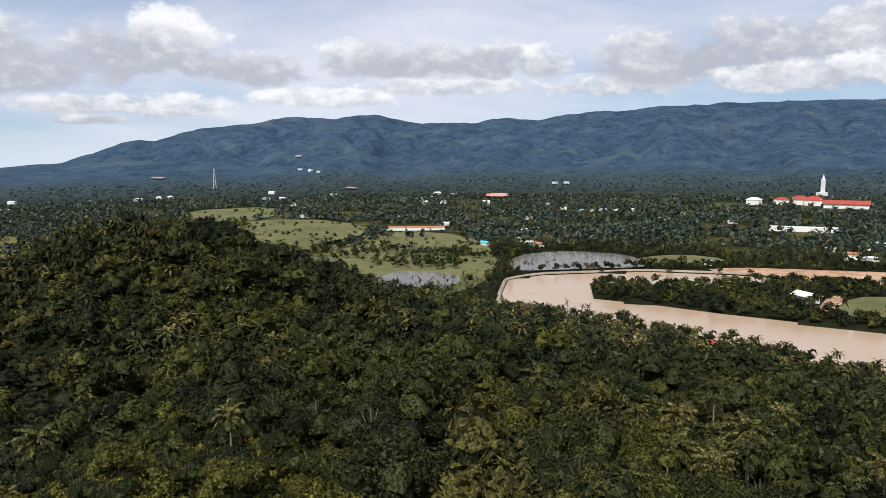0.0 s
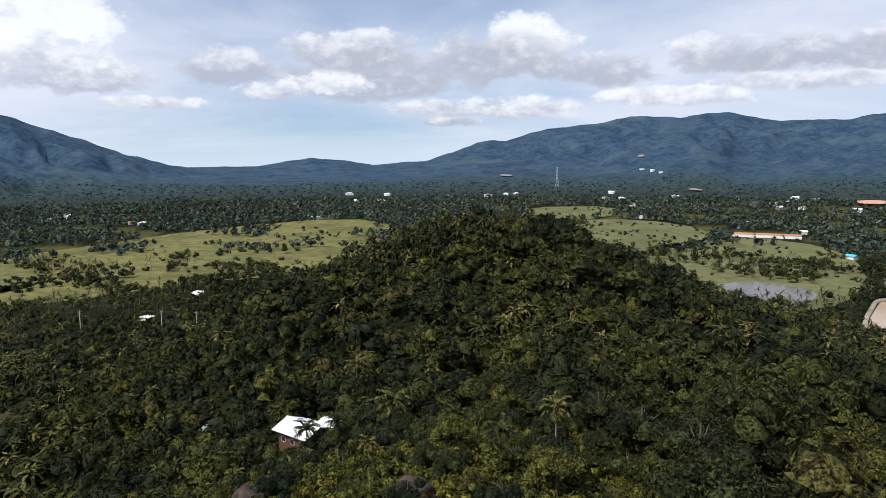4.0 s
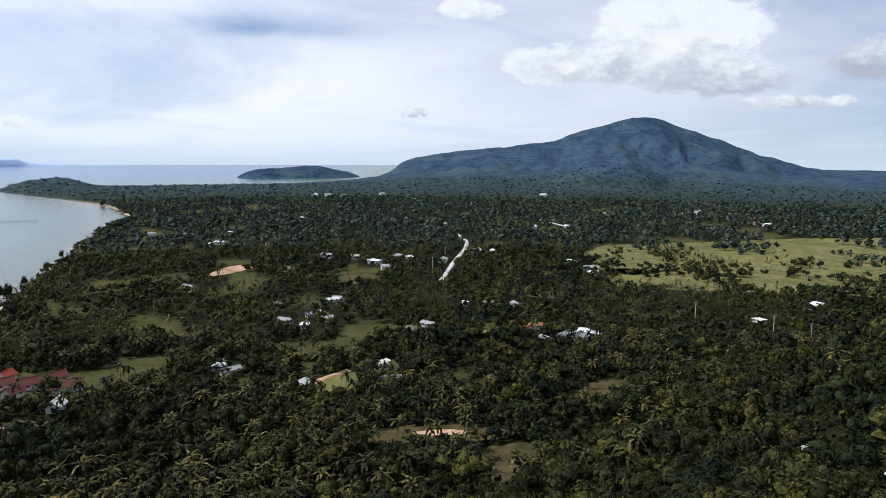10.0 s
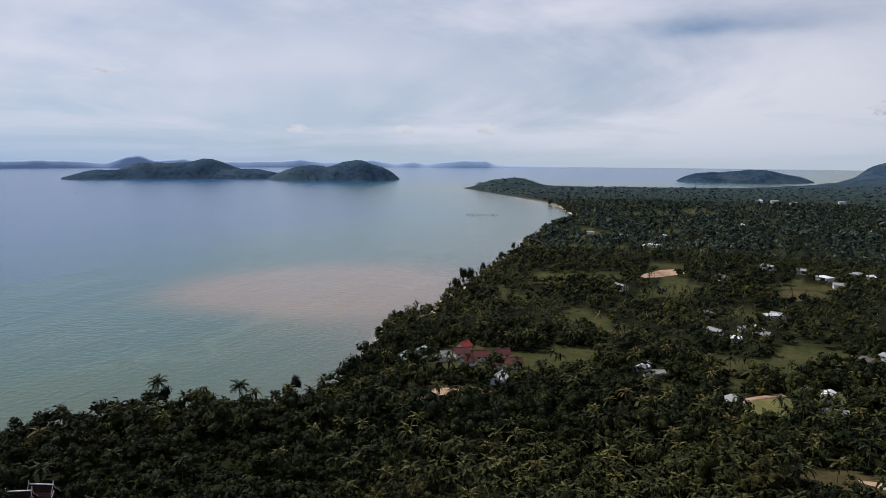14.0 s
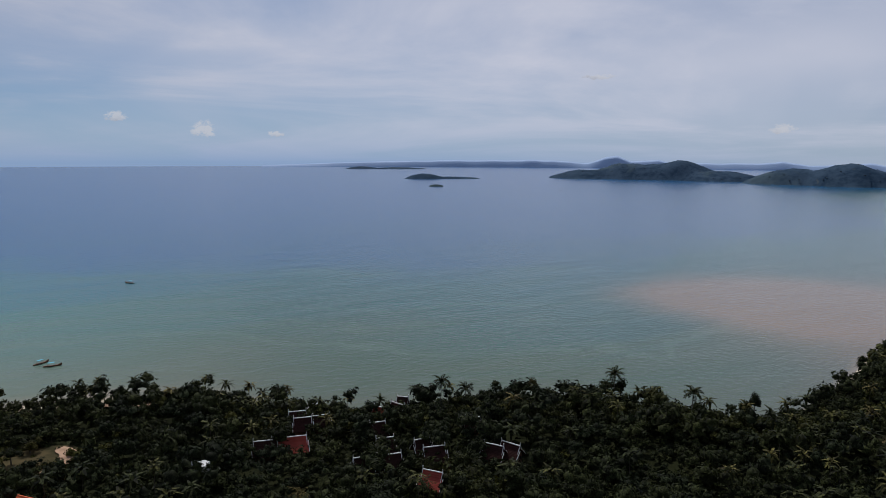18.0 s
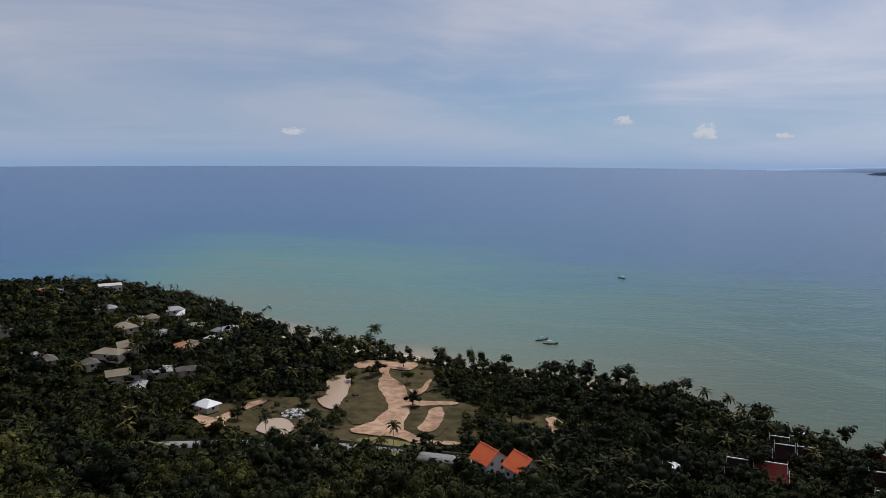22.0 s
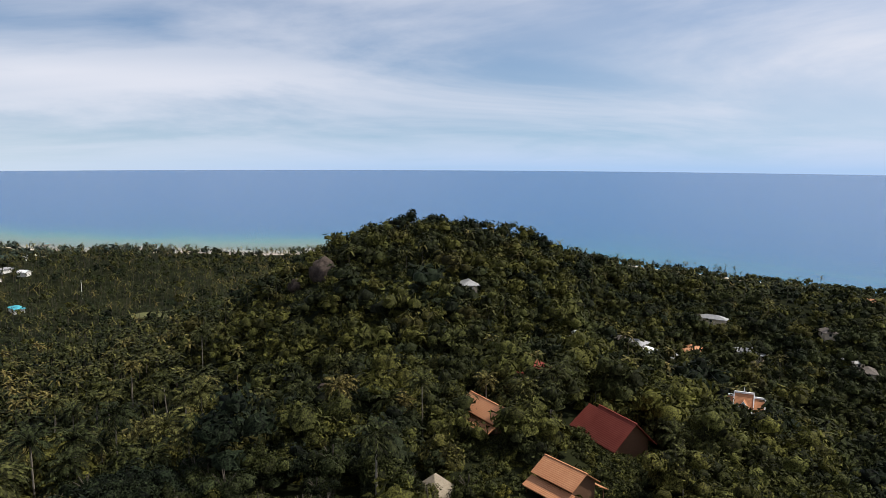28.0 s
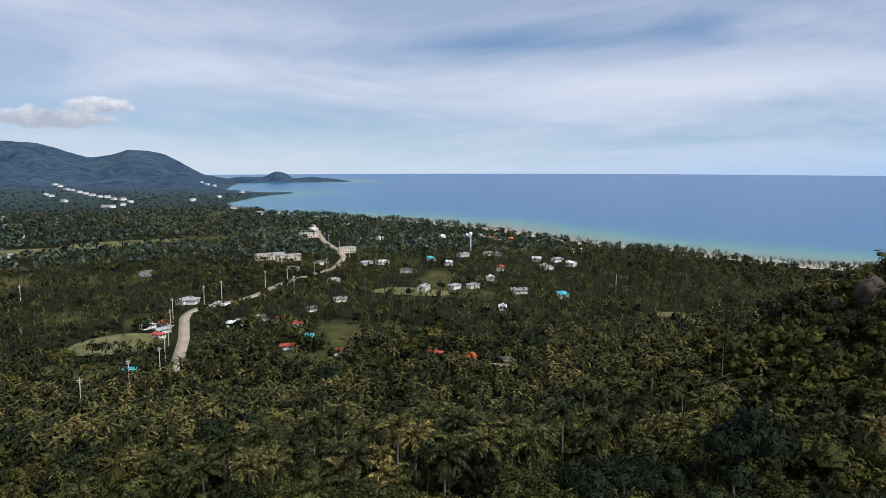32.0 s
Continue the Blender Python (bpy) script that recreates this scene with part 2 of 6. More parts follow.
def ground_material():
    def build(n):
        pos = place(n)
        z = n.add("ShaderNodeSeparateXYZ", {0: pos}).outputs[2]
        fine, big, mid = n.noise(0.35, 5.0, pos), n.noise(0.006, 4.0, pos), n.noise(0.04, 5.0, pos)
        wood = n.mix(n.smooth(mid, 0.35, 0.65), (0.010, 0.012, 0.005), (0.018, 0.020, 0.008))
        soil = n.mix(fine, (0.07, 0.055, 0.028), (0.05, 0.062, 0.02))
        meadow = n.mix(n.smooth(n.math("ADD", n.math("MULTIPLY", fine, 0.5), n.math("MULTIPLY", mid, 0.5)), 0.35, 0.65), (0.036, 0.043, 0.014), (0.080, 0.072, 0.028))
        meadow = n.mix(n.smooth(big, 0.55, 0.7), meadow, soil)
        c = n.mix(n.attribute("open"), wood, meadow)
        crowns = n.noise(0.05, 7.0, pos, 0.65)
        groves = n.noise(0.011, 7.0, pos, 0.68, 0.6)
        # far slopes carry the blue of distance haze in their base colour
        hazed_high = n.mix(n.smooth(n.math("MULTIPLY_ADD", crowns, 0.45, n.math("MULTIPLY", groves, 0.55)), 0.38, 0.62), (0.018, 0.038, 0.066), (0.048, 0.078, 0.116))
        hazed_high = n.mix(n.math("MULTIPLY", n.smooth(n.noise(0.0045, 7.0, pos, 0.7, 0.8), 0.52, 0.64), 0.55), hazed_high, (0.070, 0.100, 0.112))
        hazed_high = n.mix(n.math("MULTIPLY", n.smooth(n.noise(0.013, 4.0, pos, 0.6, 0.4), 0.66, 0.72), 0.6), hazed_high, (0.115, 0.120, 0.105))
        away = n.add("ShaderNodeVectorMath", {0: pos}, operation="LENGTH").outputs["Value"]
        hazed_high = n.mix(n.math("MULTIPLY", n.smooth(z, 70.0, 12.0), n.smooth(away, 2800.0, 2000.0)), hazed_high, n.mix(n.smooth(crowns, 0.36, 0.64), (0.018, 0.032, 0.034), (0.048, 0.068, 0.062)))
        c = n.mix(n.smooth(away, 1300.0, 2200.0), c, hazed_high)
        sand = n.mix(fine, (0.42, 0.34, 0.24), (0.56, 0.47, 0.34))
        c = n.mix(n.math("MULTIPLY", n.smooth(n.math("ADD", z, n.math("MULTIPLY", mid, 0.8)), 2.1, 1.5), n.smooth(away, 1900.0, 1200.0)), c, sand)
        return principled(n, c, 0.95, 0.03, normal=bump(n, crowns, 0.45, 3.0))
    return material("forest_floor", build)


GROUND = ground_material()


def sea_material():
    def build(n):
        pos = place(n)
        shallow = n.attribute("shallow")
        silt = n.attribute("silt")
        long = n.add("ShaderNodeMapping", {"Vector": pos, "Rotation": (0, 0, radians(8)), "Scale": (0.35, 1.0, 1.0)}).outputs[0]
        drift = n.noise(0.006, 6.0, long, 0.6, 0.8)
        wander = n.math("MULTIPLY_ADD", n.noise(0.005, 4.0, pos, 0.6), 190.0, n.attribute("offshore"))
        lines = n.noise(1.0, 4.0, n.add("ShaderNodeCombineXYZ", {0: n.math("MULTIPLY", wander, 0.028), 1: n.math("MULTIPLY", drift, 1.2), 2: 0.0}).outputs[0], 0.6)
        band = n.math("MULTIPLY", n.smooth(lines, 0.54, 0.68), n.smooth(shallow, 0.3, 0.5))
        s = n.math("ADD", n.math("ADD", shallow, n.math("MULTIPLY", n.math("SUBTRACT", drift, 0.5), 0.42)), n.math("MULTIPLY", n.math("SUBTRACT", lines, 0.5), 0.16))
        c = n.ramp(s, (0.0, (0.007, 0.088, 0.235)), (0.28, (0.009, 0.096, 0.225)), (0.44, (0.022, 0.140, 0.205)), (0.62, (0.066, 0.185, 0.165)), (0.88, (0.135, 0.175, 0.120)), (1.0, (0.33, 0.26, 0.18)))
        murk = n.ramp(s, (0.0, (0.007, 0.080, 0.215)), (0.30, (0.010, 0.084, 0.175)), (0.5, (0.020, 0.098, 0.100)), (0.75, (0.048, 0.092, 0.056)), (0.92, (0.080, 0.094, 0.055)), (1.0, (0.28, 0.22, 0.15)))
        c = n.mix(n.attribute("clear"), murk, c)
        c = n.mix(n.math("MULTIPLY", band, 0.30), c, (0.11, 0.18, 0.14))
        m = n.smooth(n.math("ADD", silt, n.math("MULTIPLY", n.math("SUBTRACT", drift, 0.5), 0.55)), 0.18, 0.85)
        c = n.mix(n.math("MULTIPLY", m, 0.6), c, (0.32, 0.195, 0.125))
        h = n.math("ADD", n.noise(0.25, 3.0, pos), n.math("MULTIPLY", n.noise(0.03, 4.0, long), 2.0))
        calm = n.attribute("calm")
        return principled(n, c, n.math("MULTIPLY_ADD", calm, -0.08, 0.24), n.math("MULTIPLY_ADD", calm, 0.30, 0.20), normal=bump(n, h, n.math("MULTIPLY_ADD", calm, -0.2, 0.42), 1.2))
    return material("sea_water", build)


SEA = sea_material()


def plain(name, c1, c2, scale=1.0, rough=0.85, spec=0.25, b=0.2, big=0.05, **more):
    """Two tones at two scales with a fine relief."""
    def build(n):
        pos = place(n)
        f, g = n.noise(scale, 5.0, pos), n.noise(big, 4.0, pos)
        c = n.mix(n.smooth(n.math("ADD", n.math("MULTIPLY", f, 0.5), n.math("MULTIPLY", g, 0.5)), 0.35, 0.65), c1, c2)
        return principled(n, c, rough, spec, normal=bump(n, f, b, 0.1), **more)
    return material(name, build)


def roofing(name, c1, c2, rough=0.7, spec=0.3, step=0.32):
    """Rows of tiles or ribs down the slope."""
    def build(n):
        pos = n.add("ShaderNodeTexCoord").outputs["Object"]
        f, g = n.noise(3.0, 4.0, pos), n.noise(0.35, 4.0, pos)
        c = n.mix(n.smooth(n.math("ADD", n.math("MULTIPLY", f, 0.5), n.math("MULTIPLY", g, 0.5)), 0.3, 0.7), c1, c2)
        wave = n.add("ShaderNodeTexWave", {"Vector": pos, "Scale": 0.31 / step, "Distortion": 0.3, "Detail": 1.0}).outputs[1]
        c = n.mix(n.math("MULTIPLY", wave, 0.22), c, tuple(0.55 * v for v in c1))
        return principled(n, c, rough, spec, normal=bump(n, wave, 0.5, 0.05))
    return material(name, build)


ORANGE = roofing("orange_tiles", (0.62, 0.10, 0.025), (0.72, 0.15, 0.04))
TERRACOTTA = roofing("faded_terracotta", (0.42, 0.17, 0.075), (0.52, 0.25, 0.12))
MAROON = roofing("maroon_sheet", (0.16, 0.036, 0.026), (0.21, 0.055, 0.040), rough=0.85, spec=0.08)
REDROOF = roofing("red_sheet", (0.30, 0.055, 0.04), (0.40, 0.09, 0.065), 0.9, 0.08)
GREYROOF = roofing("grey_sheet", (0.25, 0.25, 0.25), (0.40, 0.395, 0.385), rough=0.6)
WHITEROOF = roofing("white_sheet", (0.74, 0.74, 0.73), (0.82, 0.82, 0.81), rough=0.45)
TEALROOF = roofing("teal_sheet", (0.06, 0.42, 0.50), (0.10, 0.52, 0.60), rough=0.5)
SHINGLE = roofing("dark_shingles", (0.030, 0.015, 0.013), (0.055, 0.026, 0.022), 0.95, 0.03)
SLATE = roofing("weathered_brown_tiles", (0.10, 0.085, 0.072), (0.19, 0.165, 0.145), 0.9, 0.1)
THATCH = plain("dry_thatch", (0.20, 0.16, 0.11), (0.32, 0.27, 0.20), 4.0, 0.95, 0.1, 0.8)
WALL = plain("white_render", (0.66, 0.64, 0.60), (0.78, 0.76, 0.72), 1.5, 0.85)
CREAM = plain("cream_render", (0.60, 0.50, 0.38), (0.70, 0.60, 0.46), 1.5, 0.85)
TIMBER_SHADE = plain("dark_timber_and_shade", (0.09, 0.045, 0.025), (0.15, 0.08, 0.045), 6.0, 0.7)
WHITE = plain("white_paint", (0.76, 0.75, 0.73), (0.82, 0.81, 0.80), 2.0, 0.6)
GLASS = plain("dark_glass", (0.02, 0.025, 0.03), (0.03, 0.035, 0.04), 1.0, 0.12, 0.5, 0.0)
CONCRETE = plain("pale_concrete", (0.42, 0.40, 0.37), (0.55, 0.53, 0.49), 0.6, 0.9, 0.2, 0.3, 0.08)
ASPHALT = plain("worn_asphalt", (0.16, 0.155, 0.15), (0.24, 0.23, 0.22), 0.6, 0.9, 0.2, 0.3, 0.08)
GRASS = plain("dry_meadow", (0.075, 0.080, 0.026), (0.180, 0.160, 0.058), 0.12, 0.95, 0.1, 0.5, 0.015)
LAWN = plain("green_pasture", (0.085, 0.090, 0.036), (0.150, 0.143, 0.062), 0.12, 0.95, 0.1, 0.5, 0.015)
SCRUB = plain("rough_scrub", (0.034, 0.031, 0.012), (0.085, 0.064, 0.028), 0.2, 0.95, 0.1, 0.8, 0.05)
EARTH = plain("bare_sandy_earth", (0.25, 0.150, 0.092), (0.50, 0.33, 0.215), 0.35, 0.95, 0.1, 0.8, 0.09)
REDEARTH = plain("red_cut_earth", (0.45, 0.20, 0.13), (0.60, 0.34, 0.25), 0.1, 0.95, 0.1, 0.5, 0.02)
MUD = plain("brown_lake_water", (0.40, 0.285, 0.185), (0.43, 0.315, 0.21), 0.02, 0.22, 0.4, 0.03, 0.006)
POND = plain("still_grey_water", (0.11, 0.10, 0.08), (0.15, 0.135, 0.11), 0.02, 0.25, 0.35, 0.03, 0.01)
GRANITE = plain("weathered_granite", (0.028, 0.022, 0.018), (0.085, 0.064, 0.052), 0.9, 0.95, 0.1, 1.0, 0.35)
WOOD_BARK = plain("brown_bark", (0.06, 0.05, 0.038), (0.11, 0.095, 0.075), 5.0, 0.9, 0.1, 0.6, 0.6)
BARK = plain("grey_bark", (0.15, 0.13, 0.10), (0.26, 0.23, 0.19), 5.0, 0.9, 0.1, 0.6, 0.6)
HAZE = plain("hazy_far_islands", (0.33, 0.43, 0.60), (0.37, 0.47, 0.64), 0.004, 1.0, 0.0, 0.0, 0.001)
SCAR = plain("pale_cut_earth", (0.22, 0.17, 0.15), (0.36, 0.28, 0.25), 0.1, 0.95, 0.1, 0.5, 0.02)
BANKSTONE = plain("dull_bank_stone", (0.24, 0.20, 0.15), (0.36, 0.31, 0.24), 0.6, 0.95, 0.1, 0.4, 0.08)
DARKRED = roofing("dark_red_tiles", (0.10, 0.026, 0.022), (0.16, 0.045, 0.035))
TURQ = plain("turquoise_paint", (0.05, 0.33, 0.42), (0.08, 0.40, 0.50), 1.0, 0.6)
from mathutils.geometry import tessellate_polygon

# ---------------------------------------------------------------- the lie of the land
def P(az, r):
    """Plan place of a heading (degrees left of +y) and a distance."""
    q = np.radians(az)
    return -r * np.sin(q), r * np.cos(q)


def lattice(ix, iy, seed):
    h = (ix.astype(np.int64) * 374761393 + iy.astype(np.int64) * 668265263 + seed * 974711) & 0x7FFFFFFF
    h = ((h ^ (h >> 13)) * 1274126177) & 0x7FFFFFFF
    return ((h ^ (h >> 16)) & 0xFFFF) / 65535.0


def value_noise(x, y, seed=0):
    ix, iy = np.floor(x), np.floor(y)
    fx, fy = x - ix, y - iy
    fx, fy = fx * fx * (3 - 2 * fx), fy * fy * (3 - 2 * fy)
    q = [lattice(ix + i, iy + j, seed) for j in (0, 1) for i in (0, 1)]
    return (q[0] * (1 - fx) + q[1] * fx) * (1 - fy) + (q[2] * (1 - fx) + q[3] * fx) * fy


def fbm(x, y, scale, octaves=4, seed=0):
    total, amp, norm = 0.0, 1.0, 0.0
    for i in range(octaves):
        total = total + amp * value_noise(x / scale + 17.3 * i, y / scale - 9.1 * i, seed + i)
        norm += amp
        amp, scale = amp * 0.5, scale * 0.5
    return total / norm


def step(v, lo, hi):
    q = np.clip((v - lo) / (hi - lo), 0, 1)
    return q * q * (3 - 2 * q)


# the shore, from the far cape round the headland to the second cape: heading, distance
WEST_SHORE = [(76, 5300), (77, 3600), (80, 2700), (86, 2380), (90.4, 2330), (96, 2300), (100.2, 2330), (104, 2330), (106.1, 2194), (103.4, 1914), (100.3, 1660), (98.1, 1441),
              (97.3, 1273), (99.4, 1080), (102, 815), (105, 631), (109, 504), (111.8, 480), (112.9, 452), (113.7, 402), (116.1, 342), (119.1, 322), (123.2, 314), (131.7, 325)]
SOUTH_SHORE = [(139.4, 321), (147.1, 313), (150.3, 304), (153.9, 314), (157.6, 317), (162.1, 341), (166.2, 345), (170.9, 360), (177, 365), (182.4, 386), (185.1, 395),
               (189.9, 409), (193.5, 436), (197.4, 499), (201, 569), (206, 640), (211, 680), (218, 700), (225, 740), (232, 800), (240, 830), (247, 840)]
EAST_SHORE = [(253.8, 830), (258.3, 835), (265.1, 886), (271.8, 952), (276.2, 1046), (280.4, 1154), (286.4, 1283), (293.6, 1430), (296.3, 1470), (299.7, 1676), (300.5, 1892),
              (297.6, 2220), (295, 2395), (297.6, 2420), (300.5, 2688), (299.6, 3350), (291, 3420), (291, 3500), (299, 3700), (303, 5300), (330, 5300), (360, 5300), (390, 5300), (415, 5300)]
SHORE = [P(*q) for q in WEST_SHORE + SOUTH_SHORE + EAST_SHORE]


def inside(x, y, poly):
    hit = np.zeros(np.shape(x), bool)
    for (x0, y0), (x1, y1) in zip(poly, poly[1:] + poly[:1]):
        cross = (y0 > y) != (y1 > y)
        hit ^= cross & (x < (x1 - x0) * (y - y0) / (y1 - y0 if y1 != y0 else 1e-9) + x0)
    return hit


def edge_distance(x, y, poly, closed=True):
    best = np.full(np.shape(x), 1e9)
    for (x0, y0), (x1, y1) in zip(poly, poly[1:] + (poly[:1] if closed else [])):
        ex, ey = x1 - x0, y1 - y0
        q = np.clip(((x - x0) * ex + (y - y0) * ey) / (ex * ex + ey * ey + 1e-9), 0, 1)
        best = np.minimum(best, (x - x0 - q * ex) ** 2 + (y - y0 - q * ey) ** 2)
    return np.sqrt(best)


def shore_distance(x, y):
    """Metres inland; below zero at sea."""
    d = edge_distance(x, y, SHORE)
    d = np.where(inside(x, y, SHORE), d, -d)
    return d + (fbm(x, y, 60.0, 3, 5) - 0.5) * 14


# round hills near by: heading, distance, height, spread
KNOLLS_CLOSE = [(0, 10, 34.7, 75), (-45, 80, 8.7, 70), (30, 75, 22.6, 60), (70, 90, -4.7, 60), (130, 80, 15.6, 70), (-170, 80, 17.9, 75), (-130, 90, -2.3, 60), (-95, 110, 12.2, 60), (-10, 170, 23.5, 70), (-15, 280, 7.5, 70), (-26, 250, 9.5, 60), (-60, 200, 18.9, 70), (-88, 125, 15.5, 45), (42, 95, 12.6, 45)]
KNOLL_NORTH = [(25, 190, 21.7, 70), (0, 330, 14.0, 70), (22, 340, 30.9, 70), (11, 350, 5.5, 60), (32, 310, 29.6, 65), (22, 440, 37.8, 70), (45, 230, 6.4, 65)]
KNOLL_SOUTH = [(-125, 180, 26.0, 60), (-145, 200, 8.8, 65), (-116, 300, 41.1, 70), (-116, 420, 37.5, 75), (-107, 370, 11.6, 60), (-125, 420, 6.5, 65), (-117, 540, 28.0, 75), (-137, 440, 21.0, 70), (-150, 450, 13.7, 65), (-138, 340, -9.8, 60), (-148, 540, 5.0, 60), (-91, 725, 12.4, 70), (-158, 400, 2.1, 60)]
# far hills and islands: heading, distance, height, half length along and across the line of sight
ISLANDS = [(127.6, 3080, 70, 150, 300), (132.0, 3080, 34, 130, 200), (123.0, 3000, 34, 120, 180), (118.0, 2830, 52, 120, 170), (114.6, 2800, 62, 130, 170), (145.4, 2860, 20, 60, 80),
           (143.0, 2890, 9, 40, 110), (144.5, 2258, 7, 22, 28), (150.2, 4300, 13, 70, 110), (147.6, 4300, 10, 60, 190), (85.0, 2950, 42, 160, 240), (87.2, 2900, 34, 120, 130),
           (102.4, 2170, 31, 90, 120), (-63.4, 3480, 48, 90, 80), (-66.0, 3480, 20, 80, 170), (-61.5, 3480, 28, 90, 150), (43.4, 4800, 10, 120, 120)]
FOOTHILLS = [(60.6, 2250, 62, 240, 190), (66.0, 2500, 30, 260, 260), (-47.0, 2900, 45, 300, 300), (-52.0, 3600, 60, 300, 160), (-20.0, 2500, 26, 200, 420), (10.0, 2500, 22, 200, 420), (-33.0, 2300, 30, 260, 260)]
# mountain crests: heading, distance, height
RANGE_NORTH = [(-60, 3700, 4), (-58, 3700, 25), (-55, 3800, 135), (-53, 3900, 146), (-50.2, 4000, 108), (-47, 4000, 182), (-44.5, 4100, 188), (-38, 4200, 262), (-31, 4200, 322),
               (-25.4, 4200, 328), (-21.7, 4200, 330), (-18.7, 4200, 318), (-16.5, 4200, 322), (-14.1, 4200, 296), (-12.7, 4200, 302), (-9.7, 4200, 284), (-7.4, 4200, 252), (-5.0, 4200, 268), (-3.8, 4200, 263), (-2.6, 4200, 234),
               (-0.1, 4200, 243), (1.6, 4200, 238), (2.9, 4200, 252), (5.3, 4200, 298), (6.8, 4200, 287), (8.6, 4200, 269), (9.9, 4200, 270), (11.3, 4200, 283), (12.2, 4200, 276), (13.9, 4200, 246), (18.4, 4200, 213),
               (21.4, 4150, 152), (23.6, 4100, 144)]
RANGE_NORTH += [(24.5, 4050, 118), (27.9, 4000, 42), (32.0, 3900, 24), (34.7, 3800, 56), (36.9, 3800, 64), (38.8, 3800, 50), (41, 3800, 26), (45, 3800, 2)]
RANGE_WEST = [(42, 3000, 2), (45.5, 3000, 36), (47.3, 3000, 53), (49.0, 3000, 80), (51.2, 3000, 116), (53.5, 3000, 157), (55.7, 3000, 197), (57.0, 3000, 226), (58.2, 3000, 239), (59.0, 3000, 237), (59.7, 3000, 228),
              (61.5, 3000, 209), (63.2, 3000, 180), (65.4, 3000, 143), (68.5, 3000, 122), (71.9, 3000, 104), (74.0, 3000, 92), (76.0, 3000, 76), (78.1, 3000, 46), (80.3, 2950, 26), (82.7, 2900, 6), (84, 2900, 0)]


def mountain_range(x, y, knots, foot, back):
    """A range as crest heights along the heading, with spurs and gullies running down from the crest."""
    r = np.hypot(x, y)
    az = np.degrees(np.arctan2(-x, y))
    ka, kr, kh = (np.array(k, float) for k in zip(*knots))
    crest, top = np.interp(az, ka, kr), np.interp(az, ka, kh, 0, 0)
    spur = fbm(az * 36, r * 0.22, 90.0, 5, 11)
    reach = (crest - foot) * (0.72 + 0.5 * fbm(az * 36, r * 0.0, 160.0, 3, 3))
    down = np.clip((crest - r) / reach, 0, 1)
    front = (1 - down) ** 1.35
    rear = 1 - step(r, crest, crest + back)
    h = top * np.where(r < crest, front, rear)
    gully = 1 - np.clip(np.abs(fbm(az * 36 + 40 * spur, r * 0.15, 150.0, 4, 15) - 0.5) * 5.5, 0, 1)
    rib = 1 - np.clip(np.abs(fbm(az * 36 + 25 * spur, r * 0.25, 70.0, 3, 19) - 0.5) * 4.5, 0, 1)
    slope = np.clip(down * 3.5, 0, 1)
    knob = fbm(az * 36, r * 0.1, 34.0, 4, 23) - 0.5
    return h * (1 - 0.36 * gully ** 1.5 * slope) * (1 - 0.12 * slope) + np.clip(h * 0.2, 0, 24) * (0.5 - rib) * slope + np.clip(h * 0.16, 0, 20) * knob + 8 * (spur - 0.5) * (h > 3)


def smooth_hill(x, y, az, r, h, along, across):
    cx, cy = P(az, r)
    q = np.radians(az)
    u = (x - cx) * -np.sin(q) + (y - cy) * np.cos(q)
    v = (x - cx) * np.cos(q) + (y - cy) * np.sin(q)
    d = (u / along) ** 2 + (v / across) ** 2
    return h * np.clip(1 - d, 0, None) ** 0.8, d


# low ground that is cut or filled: the reservoir and the ponds
LAKE_PLAN = [(-4.5, 474), (-4.6, 530), (-5.2, 595), (-7.9, 619), (-15.8, 651), (-22, 655), (-25.4, 652), (-29.7, 681), (-33.5, 705), (-36, 700), (-34, 668), (-30, 652), (-26.1, 641), (-18.3, 593),
             (-12.4, 591), (-11.7, 570), (-12.0, 527), (-16.3, 516), (-21.7, 500), (-28.1, 493), (-33, 489), (-38, 480), (-38, 388), (-32.4, 390), (-27.6, 388), (-23.7, 402), (-18.9, 408), (-14.2, 440), (-9.8, 458)]
LAKE = [P(*q) for q in LAKE_PLAN]


def height(x, y):
    """Ground level."""
    x, y = np.asarray(x, float), np.asarray(y, float)
    d = shore_distance(x, y)
    land = 4.2 * (1 - np.exp(-np.clip(d, 0, None) / 22.0)) + np.clip(d * 0.10, -8, 0)
    rough = fbm(x, y, 90.0, 4, 2) - 0.5
    k = 0.0
    for az, r, h, s in KNOLLS_CLOSE + KNOLL_NORTH + KNOLL_SOUTH:
        cx, cy = P(az, r)
        k = k + h * np.exp(-((x - cx) ** 2 + (y - cy) ** 2) / (2 * s * s))
    k = np.clip(k - 0.8, 0, None)
    z = land + step(d, 0, 50) * (k + rough * np.clip(k * 0.25, 0, 9))
    far = mountain_range(x, y, RANGE_NORTH, 1950.0, 700.0) + mountain_range(x, y, RANGE_WEST, 1950.0, 900.0)
    for q in FOOTHILLS:
        far = np.maximum(far, smooth_hill(x, y, *q)[0] * (0.8 + 0.4 * fbm(x, y, 150.0, 4, 8)))
    z = z + step(d, -10, 120) * far
    for q in ISLANDS:
        hh, dd = smooth_hill(x, y, *q)
        z = np.where(dd < 1.0, np.maximum(z, hh * (0.58 + 0.84 * fbm(x, y, 110.0, 5, 9)) - 0.5), z)
    wet = inside(x, y, LAKE)
    z = np.where(wet, 1.0, z)
    return z


